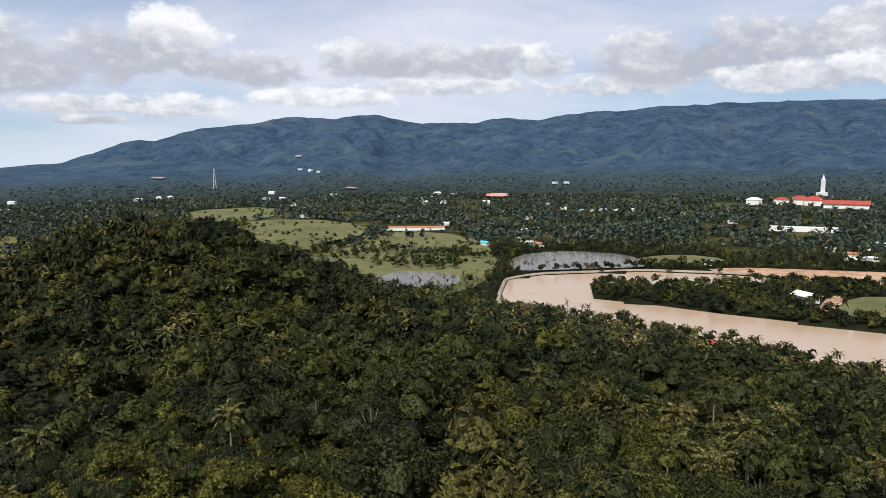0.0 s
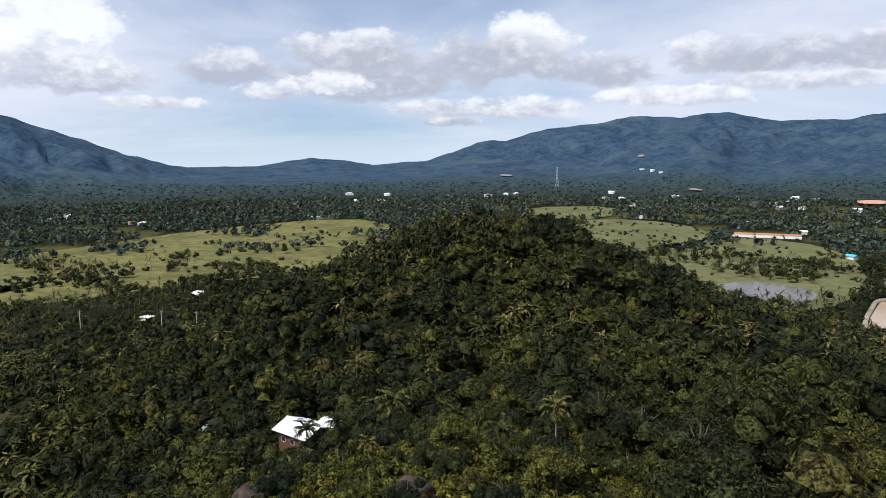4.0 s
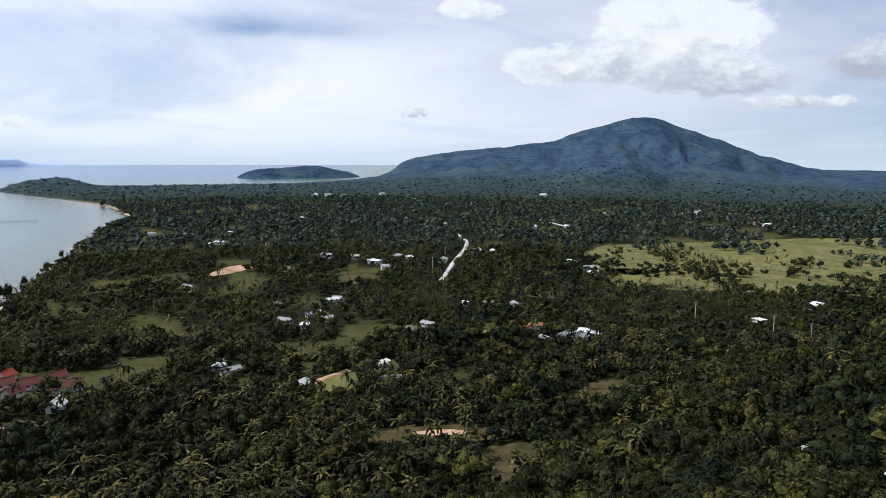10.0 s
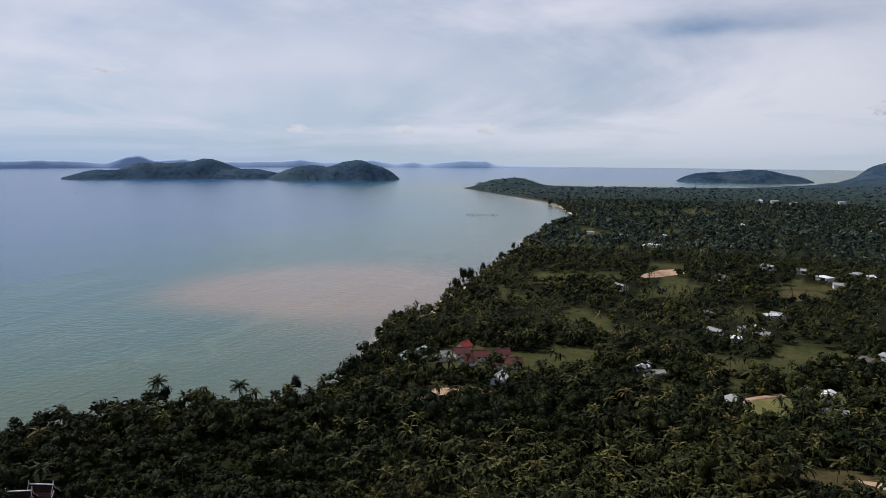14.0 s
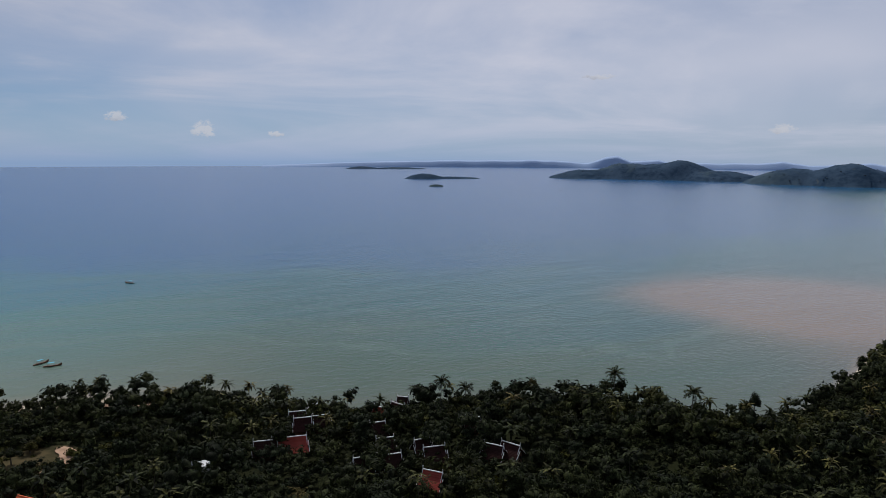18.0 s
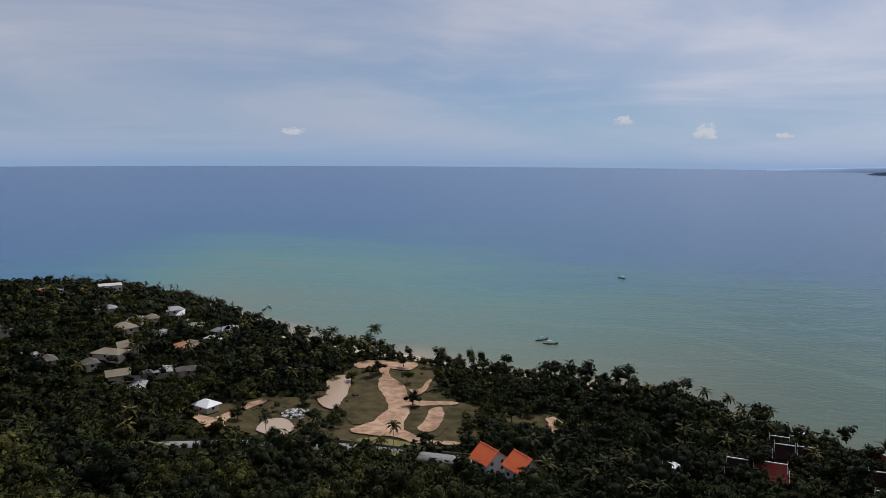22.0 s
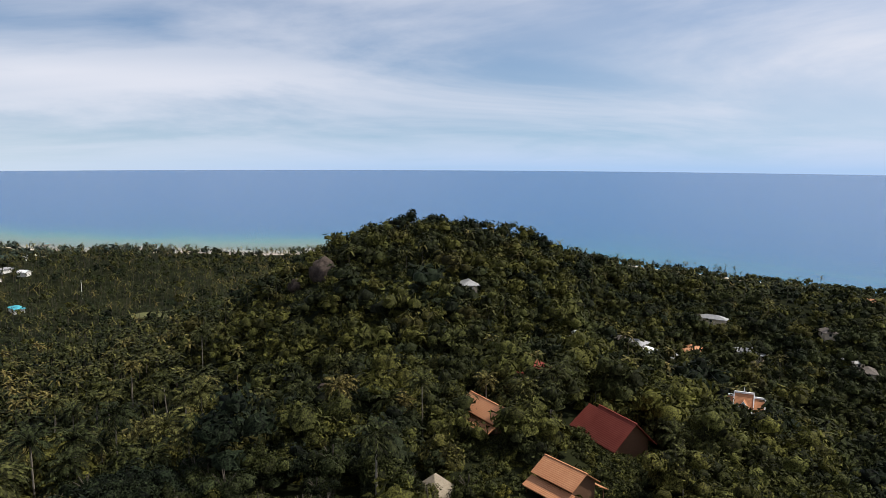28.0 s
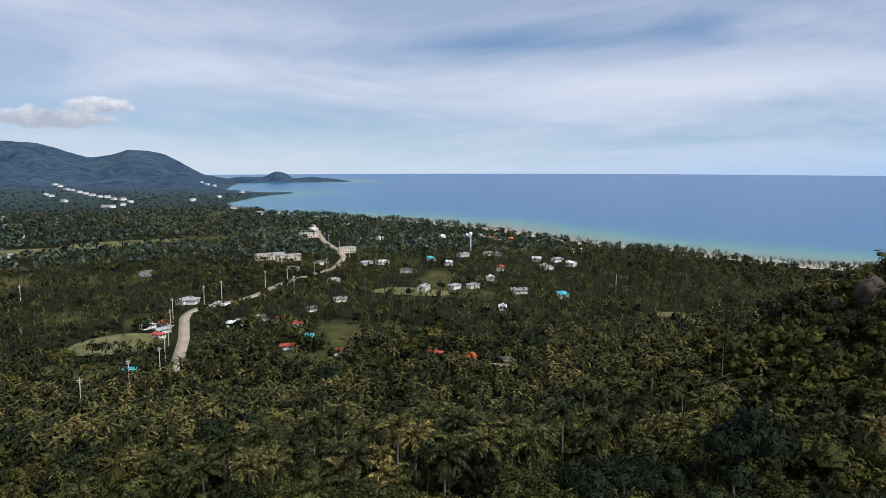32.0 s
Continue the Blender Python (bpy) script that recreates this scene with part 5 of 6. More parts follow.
SPOTS_NORTH_2 = [(0.8, 1516, 0), (0.5, 1651, 1), (-0.0, 1392, 0), (-0.9, 1596, 1), (-3.4, 1376, 1), (-6.7, 1088, 0), (-6.2, 1292, 0), (-6.5, 928, 1), (-7.3, 943, 0), (-7.6, 793, 2),
                 (-6.8, 806, 1), (-3.3, 800, 4), (-9.5, 1260, 1), (-10.9, 1216, 4), (-11.6, 1224, 0), (-6.1, 836, 1), (-8.8, 2096, 0), (-9.7, 2112, 0), (-8.1, 1323, 0), (19.1, 1488, 0),
                 (3.6, 1106, 0), (-0.2, 1004, 1), (5.6, 942, 1), (11.0, 1152, 0), (1.9, 1464, 0), (11.8, 1392, 0)]
SPOTS_EAST = [(-54.8, 500, 3), (-53.5, 497, 0), (-52.0, 395, 4), (-87.3, 856, 1), (-86.9, 834, 1), (-103.6, 470, 1), (-104.4, 480, 1), (-66.0, 1108, 1), (-65.2, 1062, 0), (-68.6, 1179, 0),
              (-71.1, 1053, 0), (-71.1, 970, 1), (-62.4, 806, 0), (-63.6, 780, 0), (-64.2, 782, 0), (-66.6, 750, 6), (-70.1, 738, 0), (-71.4, 744, 1), (-64.3, 715, 6), (-67.5, 638, 0),
              (-68.0, 552, 0), (-65.7, 520, 6), (-60.3, 490, 0), (-59.5, 486, 1), (-61.9, 500, 0), (-63.0, 490, 3), (-64.6, 472, 3), (-65.5, 438, 4), (-59.2, 547, 1), (-58.6, 556, 0)]
SPOTS_EAST_2 = [(-56.2, 574, 0), (-56.8, 572, 0), (-54.5, 481, 0), (-54.2, 469, 3), (-63.7, 417, 3), (-67.9, 401, 3), (-75.6, 392, 3), (-78.6, 383, 5), (-80.8, 364, 0), (-81.5, 378, 6),
                (-81.1, 518, 1), (-80.1, 640, 1), (-77.2, 600, 0), (-78.7, 604, 0), (-76.7, 737, 1), (-77.9, 798, 0), (-75.3, 767, 4), (-79.4, 988, 1), (-80.7, 964, 5), (-81.6, 950, 5),
                (-80.2, 965, 2), (-78.2, 1000, 1), (-77.3, 992, 0), (-76.2, 986, 1), (-83.8, 735, 1), (-85.4, 718, 0), (-80.7, 805, 0), (-80.9, 692, 3), (-85.9, 570, 4), (-82.4, 582, 0)]
SPOTS_EAST_3 = [(-73.3, 686, 6), (-74.7, 593, 0), (-73.1, 920, 0), (-74.2, 958, 1), (-79.9, 808, 0), (-75.3, 894, 0), (-86.5, 690, 1), (-86.8, 829, 1), (-84.6, 684, 0)]
SPOTS_HILLS = [(-48.0, 2526, 0), (-48.3, 2437, 0), (-48.7, 2350, 0), (-49.1, 2350, 0), (-49.5, 2297, 0), (-49.9, 2248, 0), (-50.3, 2182, 0), (-50.8, 2117, 0), (-51.3, 2092, 0), (-51.7, 2037, 0), (-52.3, 2013, 0), (-52.8, 1934, 0),
               (-47.4, 2184, 0), (-47.7, 2135, 0), (-48.5, 1989, 0), (-51.1, 1753, 0), (-51.5, 1747, 0), (-52.3, 1819, 0), (-57.8, 3000, 0), (-58.2, 2915, 0), (-58.7, 2870, 0), (-57.1, 1946, 0), (-60.7, 2345, 0), (-59.0, 2092, 0),
               (-45.1, 1321, 0), (-45.5, 1317, 0), (-45.6, 1149, 0), (-44.9, 927, 0), (-44.7, 1514, 0), (-62.0, 1440, 0), (-63.4, 1400, 0), (-60.0, 1640, 0)]
ROOFS = [(GREYROOF, "grey"), (WHITEROOF, "white"), (TERRACOTTA, "terracotta"), (REDROOF, "red"), (TEALROOF, "teal"), (ORANGE, "orange"), (SLATE, "weathered brown")]
models = {}
rng = random.Random(5)
for az, r, kind in SPOTS_WEST + SPOTS_WEST_2 + SPOTS_WEST_3 + SPOTS_NORTH + SPOTS_NORTH_2 + SPOTS_EAST + SPOTS_EAST_2 + SPOTS_EAST_3 + SPOTS_HILLS:
    shape = rng.choice((0, 1))
    roof, word = ROOFS[kind]
    key = (kind, shape, r > 560, r > 1300)
    big = 1.25 if r > 1300 else 0.9 if r > 560 else 0.66
    n = 0 if r > 560 else 2
    w, d = rng.uniform(3.4, 4.6), rng.uniform(4.6, 7.5)
    turn = rng.uniform(0, 180)
    label = f"plain rendered house with a {word} roof among trees"
    if key not in models:
        maker = gable_house if shape else hip_house
        models[key] = maker("house", w * big, d * big, 3.4 * big, 1.5 * big, roof, WALL, 0.7, 1, n, n)
        set_down(models[key], az, r, turn, label, group="houses of the plain", size=4.6 * big)
    else:
        x, y = P(az, r)
        copy_thing(models[key], pose(float(x), float(y), float(height(x, y)) + 0.5, 0, 0, turn))
        FOOTPRINTS.append((x, y, 4.6 * big))
    if r < 900:
        FOOTPRINTS.append((*P(az, r - 8.0), 3.2))
for az, r, w in ((-62.6, 800, 26), (-64.0, 786, 22), (-68.6, 840, 16), (-65.6, 1010, 22)):
    set_down(flat_block("school_block", w * 0.6, 4.5, 6, CREAM, 2, 7, 1, GREYROOF), az, r, az + 20, "long cream two-storey school block", "school", "schools in the village", w)

for az, r in ((178.2, 222), (176.4, 217)):
    FOOTPRINTS.append((*P(az, r), 5.0))

for az, r, q in ((-20.6, 382, 7), (-20.6, 370, 6), (-15.8, 358, 8), (-15.8, 345, 7), (-38, 391, 10), (-35, 390, 10), (-32.4, 391, 10), (-30, 388, 9), (-27.6, 386, 9), (-25.6, 402, 9), (-23.7, 416, 8)):
    FOOTPRINTS.append((*P(az, r), q))

for az, r, q in ((-131.2, 153, 8), (-131.2, 144, 7.5), (-131.2, 135, 6.5), (-131.0, 126, 5), (-124.3, 186, 6.5), (-124.3, 178, 6), (-124.2, 169, 5), (-127.3, 119, 5.5), (-127.3, 112, 4.5), (-120.9, 148, 6.5), (-120.9, 140, 6), (-121.2, 131, 5.5), (-121.2, 122, 5), (-107.6, 318, 8), (-107.4, 307, 7), (-107.3, 297, 6), (-105.6, 322, 6), (-107.5, 209, 5), (-107.4, 201, 4)):
    FOOTPRINTS.append((*P(az, r), q))

# hollows in front of tall palms
PALM_HOLLOW = [(-98.1, 288), (-95.2, 262), (-96.7, 212), (-94.4, 240), (-91.7, 278), (-91.3, 256), (-88.9, 250), (-87.8, 280), (-93.0, 288), (-90.5, 258)]
for az, r in PALM_HOLLOW:
    FOOTPRINTS.append((*P(az, r - 5), 8.5))
    FOOTPRINTS.append((*P(az, r - 16), 6.0))

# a heap of broken concrete on the building plots
heap_rng = random.Random(31)
pieces = []
hx, hy = P(-166.0, 292)
for i in range(90):
    q, d, k = heap_rng.uniform(0, 6.283), 6.0 * heap_rng.random() ** 0.6, heap_rng.uniform(0.25, 0.8)
    px, py, pz = d * math.cos(q), d * math.sin(q), 1.5 * (1 - d / 6.5) * heap_rng.uniform(0.4, 1.0)
    turn = pose(px, py, pz, heap_rng.uniform(-30, 30), heap_rng.uniform(-30, 30), heap_rng.uniform(0, 180))
    bv, bf = box(-k, -0.6 * k, -0.35 * k, k, 0.6 * k, 0.35 * k)
    pieces.append(([tuple(turn @ Vector(v)) for v in bv], bf))
rubble = part("rubble_heap", *joined(*pieces), CONCRETE)
rubble.matrix_basis = pose(float(hx), float(hy), float(height(hx, hy)) + 0.5)
tagged(rubble, "heap of broken pale concrete on bare ground", "rubble", kind="stuff")

# ---------------------------------------------------------------- boulders
def boulder(az, r, size, squash, seed, label):
    bm = bmesh.new()
    bmesh.ops.create_icosphere(bm, subdivisions=4, radius=1.0)
    for v in bm.verts:
        p = v.co.copy()
        k = 1 + 0.30 * noise.noise(p * 1.1 + Vector((seed, 0, 0))) + 0.10 * noise.noise(p * 3.1 + Vector((0, seed, 0)))
        v.co = Vector((p.x * size * k, p.y * size * k * 0.85, p.z * size * squash * k))
    me = bpy.data.meshes.new("boulder")
    bm.to_mesh(me)
    bm.free()
    for f in me.polygons:
        f.use_smooth = True
    me.materials.append(GRANITE)
    ob = new("boulder", me)
    x, y = P(az, r)
    ob.matrix_world = pose(float(x), float(y), float(height(x, y)) + size * squash * 0.2, 0, 0, seed * 40)
    FOOTPRINTS.append((x, y, size * 0.9))
    return tagged(ob, label, "boulder", "granite boulders")


boulder(-107.6, 331, 7.0, 1.15, 1.0, "huge rounded grey-brown granite boulder on a hilltop")
boulder(-105.6, 335, 5.0, 0.8, 2.0, "rounded granite boulder beside a larger one")
boulder(-107.5, 218, 4.6, 0.8, 3.0, "rounded granite boulder among trees")
boulder(-113.5, 212, 4.0, 0.7, 3.5, "rounded granite boulder among trees")
boulder(42.7, 90, 2.4, 0.9, 4.0, "dark weathered granite boulder among bushes")
boulder(45.0, 91, 2.0, 0.8, 4.6, "dark weathered granite boulder beside another")
boulder(29.2, 71, 2.3, 0.9, 5.0, "dark weathered granite boulder among bushes")
boulder(31.9, 112, 1.8, 0.6, 6.0, "dark granite boulder half hidden in bushes")

# ---------------------------------------------------------------- trees
RNG = np.random.default_rng(7)


LEAF_LOW = {}


def leaf_quads(n, size, lobes, rise, seed):
    """Sprays of leaves over a crown of unit radius: four-cornered blades that follow its lobes."""
    g = np.random.default_rng(seed)
    c = np.concatenate([[[0, 0, 0.0]], g.normal(0, 0.42, (lobes, 3)) * [1, 1, 0.62]])
    rad = np.concatenate([[0.62], g.uniform(0.34, 0.52, lobes)])
    which = g.choice(len(c), n, p=rad ** 2 / (rad ** 2).sum())
    d = g.normal(size=(n, 3))
    d[:, 2] = np.where(d[:, 2] < -0.25, -d[:, 2], d[:, 2])
    d /= np.linalg.norm(d, axis=1)[:, None]
    p = c[which] + d * (rad[which] * g.uniform(0.84, 1.16, n))[:, None]
    p[:, 2] = p[:, 2] * rise
    nrm = d + g.normal(0, 0.5, (n, 3))
    nrm /= np.linalg.norm(nrm, axis=1)[:, None]
    t = np.cross(nrm, g.normal(size=(n, 3)))
    t /= np.linalg.norm(t, axis=1)[:, None]
    b = np.cross(nrm, t)
    s = size * g.uniform(0.65, 1.35, n)[:, None]
    k = g.uniform(0.5, 0.9, n)[:, None]
    quads = np.stack([p - t * s, p - b * s * k + nrm * s * 0.15, p + t * s, p + b * s * k - nrm * s * 0.1], 1)
    LEAF_LOW[seed] = quads[:, :, 2].min()
    return quads - [0, 0, quads[:, :, 2].min()]


def palm_quads(fronds, cuts, seed, leaflets=0, width=0.085):
    """A coconut crown of unit reach: a fountain of arching fronds, as ribbons or with single leaflets."""
    g = np.random.default_rng(seed)
    out = []
    for i in range(fronds):
        az = 2.4 * i + g.uniform(-0.3, 0.3)
        lift = -0.35 + 1.65 * (i + g.uniform(0, 1)) / fronds
        reach = g.uniform(0.85, 1.1)
        f = np.array([math.cos(az), math.sin(az), 0])
        s = np.array([-math.sin(az), math.cos(az), 0])
        line = []
        for u in np.linspace(0, 1, cuts + 1):
            bend = lift - 1.25 * u * u
            line.append(f * reach * u * math.cos((lift + bend) / 2) + np.array([0, 0, reach * u * math.sin((lift + bend) / 2)]))
        wide = [width * (0.35 + 1.1 * math.sin(math.pi * (0.1 + 0.83 * u))) for u in np.linspace(0, 1, cuts + 1)]
        if leaflets:
            for j in range(leaflets):
                u = 0.10 + 0.9 * j / leaflets
                k = int(min(u * cuts, cuts - 1e-6))
                b0 = line[k] + (line[k + 1] - line[k]) * (u * cuts - k)
                along = (line[k + 1] - line[k]) / np.linalg.norm(line[k + 1] - line[k])
                ln = 0.24 * math.sin(math.pi * (0.15 + 0.8 * u)) + 0.04
                for sgn in (-1, 1):
                    tip = b0 + s * sgn * ln * 0.7 + along * ln * 0.6 - np.array([0, 0, ln * g.uniform(0.2, 0.6)])
                    mid = (b0 + tip) / 2 + np.array([0, 0, ln * 0.10])
                    w = along * 0.07
                    out.append([b0 - w, mid - w, tip, mid + w])
            for k in range(cuts):
                w = s * 0.014
                out.append([line[k] - w, line[k] + w, line[k + 1] + w, line[k + 1] - w])
        else:
            tilt = np.array([0, 0, g.uniform(-0.6, 0.6)])
            for k in range(cuts):
                out.append([line[k] - (s + tilt) * wide[k], line[k] + (s - tilt) * wide[k], line[k + 1] + (s - tilt) * wide[k + 1], line[k + 1] - (s + tilt) * wide[k + 1]])
    return np.array(out)


def as_tris(quads):
    """Loose four-cornered blades as points and triangles."""
    k = 4 * np.arange(len(quads))[:, None]
    return quads.reshape(-1, 3), np.concatenate([k + [0, 1, 2], k + [0, 2, 3]])


def lobe_shell():
    """Points and faces of a unit dome, open at the bottom."""
    pts, faces = [(0.0, 0.0, 1.0)], []
    for ring, (z, q, n) in enumerate(((0.45, 0.86, 4), (-0.35, 0.94, 5))):
        start = len(pts)
        pts += [(q * math.cos(6.2832 * (k + 0.5 * ring) / n), q * math.sin(6.2832 * (k + 0.5 * ring) / n), z) for k in range(n)]
        if ring == 0:
            faces += [(0, start + k, start + (k + 1) % n) for k in range(n)]
        else:
            a, b, i, j = before, n, 0, 0
            while i < a or j < b:
                if j >= b or (i < a and (i + 1) / a <= (j + 1) / b):
                    faces.append((old + i % a, start + j % b, old + (i + 1) % a))
                    i += 1
                else:
                    faces.append((old + i % a, start + j % b, start + (j + 1) % b))
                    j += 1
        old, before = start, n
    return np.array(pts), np.array(faces)


SHELL = lobe_shell()


def leafy(n, size, lobes, rise, seed, single=True):
    """A crown of unit radius: rounded lobes of leaves, each a lumpy dome under a coat of loose leaf sprays."""
    g = np.random.default_rng(seed)
    quads = leaf_quads(n, size, lobes, rise, seed)
    c = np.concatenate([[[0, 0, 0.0]], g.normal(0, 0.42, (lobes, 3)) * [1, 1, 0.62]])
    rad = np.concatenate([[0.62], g.uniform(0.34, 0.52, lobes)])
    h = np.random.default_rng(seed + 5)
    pts, tri = SHELL
    verts, faces = [], []
    for p, r in zip(c, rad):
        q = h.uniform(0, 6.28)
        turn = np.array([(math.cos(q), -math.sin(q), 0), (math.sin(q), math.cos(q), 0), (0, 0, 1)])
        lump = h.uniform(0.62, 1.1, len(pts))[:, None]
        faces.append(tri + len(pts) * len(verts))
        verts.append((p + (pts @ turn.T) * lump * r * 0.88) * [1, 1, rise])
    v, f = np.concatenate(verts), np.concatenate(faces)
    sv, sf = as_tris(quads)
    if single:
        sv, sf = quads[:, :3].reshape(-1, 3), np.arange(3 * n).reshape(-1, 3)
    return np.concatenate([v - [0, 0, LEAF_LOW[seed]], sv]), np.concatenate([f, sf + len(v)])


def crown_mesh(name, shape, mat, tint=0.0):
    v, f = shape
    return mesh_from_arrays(name, v, f, mat, True, {"tint": np.full(len(v), tint)})


def scaled(shape, size, lift):
    return shape[0] * size + [0, 0, lift], shape[1]


def scatter(spacing, r0, r1, seed):
    """A jittered spread of places in plan between two distances."""
    g = np.random.default_rng(seed)
    c = np.arange(-r1, r1, spacing)
    x, y = np.meshgrid(c, c)
    x = (x + g.uniform(-0.5, 0.5, x.shape) * spacing).ravel()
    y = (y + g.uniform(-0.5, 0.5, y.shape) * spacing).ravel()
    r = np.hypot(x, y)
    k = (r >= r0) & (r < r1)
    return x[k], y[k]


MEADOW_SIZES = (18, 22)


def wooded(x, y, margin=3.0):
    """Where trees stand: on land, off the clearings, roads, water and houses."""
    az = np.degrees(np.arctan2(-x, y)) % 360
    ok = shore_distance(x, y) > margin + 19 * step(az, 245, 254) * (1 - step(az, 285, 298))
    for q in ISLANDS:
        if q[2] > 8:
            ok |= smooth_hill(x, y, *q)[1] < 0.8
    ok &= ~inside(x, y, LAKE)
    for poly in CLEAR:
        a0 = np.array(poly)
        lo, hi = a0.min(0), a0.max(0)
        k = np.nonzero((x > lo[0]) & (x < hi[0]) & (y > lo[1]) & (y < hi[1]))[0]
        if len(k):
            clump = fbm(x[k], y[k], 55.0, 3, 71) > (0.575 if len(poly) in MEADOW_SIZES and np.ptp(a0[:, 0]) > 150 else 2.0)
            ok[k] &= ~inside(x[k], y[k], poly) | clump
    ok &= glade(x, y) < 0.5
    for fx, fy, fr in FOOTPRINTS:
        ok &= (x - fx) ** 2 + (y - fy) ** 2 > fr * fr
    return ok


def palm_share(x, y):
    """Coconut groves on the plain and in patches on the hills."""
    z = height(x, y)
    g = fbm(x, y, 70.0, 3, 44)
    low = 1 - step(z, 8, 30)
    az = np.degrees(np.arctan2(-x, y))
    grove = step(-np.abs(az + 72), -40, -22)          # the eastern groves
    south = step(-np.abs((az - 165 + 180) % 360 - 180), -58, -45)
    share = 0.16 + 0.22 * low + 0.42 * grove * (1 - step(z, 34, 58)) - 0.30 * south + (g - 0.5) * 1.6
    share = np.where(np.hypot(x, y) < 112, share * 0.3, share)
    share = np.where((np.abs(az + 24) < 14) & (np.hypot(x, y) > 470) & (np.hypot(x, y) < 700), 0.0, share)
    hill = step(-np.abs((az + 122 + 180) % 360 - 180), -36, -26) * step(z, 22, 38)      # broadleaf wood on the southern hill
    return np.clip(share * (1 - 0.8 * hill), 0.03, 0.92)


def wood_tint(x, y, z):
    """Tints by heading: darker to the south-west for backlit woods, paler yellowish ones on the southern hill."""
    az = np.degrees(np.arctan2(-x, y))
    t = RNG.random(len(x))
    # backlight of the south-western woods is put into their tint as darker leaves
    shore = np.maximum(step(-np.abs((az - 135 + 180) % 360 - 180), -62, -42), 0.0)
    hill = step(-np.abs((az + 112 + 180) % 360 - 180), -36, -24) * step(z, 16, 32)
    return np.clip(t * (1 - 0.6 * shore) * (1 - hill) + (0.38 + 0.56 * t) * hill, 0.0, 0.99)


def plant(name, templates, x, y, z, size, tints, mat, label, trunk=None):
    """Many trees in one mesh."""
    verts, tint, faces, count = [], [], [], 0
    pick = RNG.integers(0, len(templates), len(x))
    turn = RNG.uniform(0, 2 * math.pi, len(x))
    for i, tpl in enumerate(templates):
        k = np.nonzero(pick == i)[0]
        if not len(k):
            continue
        c, s = np.cos(turn[k]), np.sin(turn[k])
        t, tf = tpl
        px = t[None, :, 0] * c[:, None] - t[None, :, 1] * s[:, None]
        py = t[None, :, 0] * s[:, None] + t[None, :, 1] * c[:, None]
        sc = size[k][:, None]
        verts.append(np.stack([px * sc + x[k][:, None], py * sc + y[k][:, None], t[None, :, 2] * sc + z[k][:, None]], -1).reshape(-1, 3))
        tint.append(np.repeat(tints[k], len(t)))
        faces.append((tf[None] + (count + len(t) * np.arange(len(k)))[:, None, None]).reshape(-1, 3))
        count += len(t) * len(k)
    me = mesh_from_arrays(name, np.concatenate(verts), np.concatenate(faces), mat, True, {"tint": np.concatenate(tint)})
    return tagged(new(name, me), label, "trees", kind="stuff")


def stems(name, x, y, z0, z1, r, label):
    """Thin bare trunks for many palms, in one mesh."""
    n = len(x)
    lean = RNG.normal(0, 0.6, (n, 2))
    v = []
    for q, zz, ox in ((1.0, z0 - 0.5, 1), (0.6, z1, 0)):
        for k in range(3):
            an = 2 * math.pi * k / 3
            v.append(np.stack([x + r * q * math.cos(an) + ox * lean[:, 0], y + r * q * math.sin(an) + ox * lean[:, 1], zz], -1))
    v = np.stack(v, 1)
    f = np.array([[0, 1, 4, 3], [1, 2, 5, 4], [2, 0, 3, 5]])
    faces = (np.arange(n)[:, None, None] * 6 + f[None]).reshape(-1, 4)
    return tagged(new(name, mesh_from_arrays(name, v.reshape(-1, 3), faces, WOOD_BARK)), label, "palm trunks", kind="stuff")


# single trees on the near slopes, each a thing of its own
def broad_tree(seed, reach, tall):
    base = new("broadleaf_tree")
    top = tall - reach * 0.7
    path = [(0, 0, -1.5), (0.1, 0.05, top * 0.5), (0.0, 0.1, top), (0.1, 0.0, top + reach * 0.7)]
    v, f = tube(path, (0.32, 0.24, 0.18, 0.06))
    g = random.Random(seed)
    for i in range(5):
        q = 2 * math.pi * i / 5 + g.uniform(-0.4, 0.4)
        e = reach * g.uniform(0.35, 0.55)
        lv, lf = tube([(0, 0, top * g.uniform(0.6, 0.95)), (e * 0.5 * math.cos(q), e * 0.5 * math.sin(q), top + reach * 0.25), (e * math.cos(q), e * math.sin(q), top + reach * 0.5)], (0.14, 0.1, 0.04), 4)
        v, f = joined((v, f), (lv, lf))
    part("trunk", v, f, WOOD_BARK, base)
    crown = new("crown", crown_mesh("crown", scaled(leafy(1500, 0.072, 14, 0.85, seed, True), reach * 0.95, tall - reach * 1.35), LEAF, g.random()))
    crown.parent = base
    return base


def coconut_palm(seed, reach, tall):
    base = new("coconut_palm")
    g = random.Random(seed)
    lx, ly = g.uniform(-1.2, 1.2), g.uniform(-1.2, 1.2)
    path = [(lx * (1 - u) ** 2, ly * (1 - u) ** 2, -1 + (tall + 1) * u) for u in (0, 0.1, 0.35, 0.7, 1.0)]
    part("trunk", *tube(path, (0.26, 0.2, 0.16, 0.14, 0.13)), BARK, base, "pale grey ringed palm trunk")
    crown = new("crown", crown_mesh("crown", scaled(as_tris(palm_quads(19, 4, seed, 8)), reach, tall), FROND, g.random()))
    crown.parent = base
    nuts = []
    for i in range(6):
        q = i * 1.05
        nuts.append(box(0.28 * math.cos(q) - 0.13, 0.28 * math.sin(q) - 0.13, tall - 0.55, 0.28 * math.cos(q) + 0.13, 0.28 * math.sin(q) + 0.13, tall - 0.25))
    part("coconuts", *joined(*nuts), FROND, base, "cluster of coconuts")
    return base


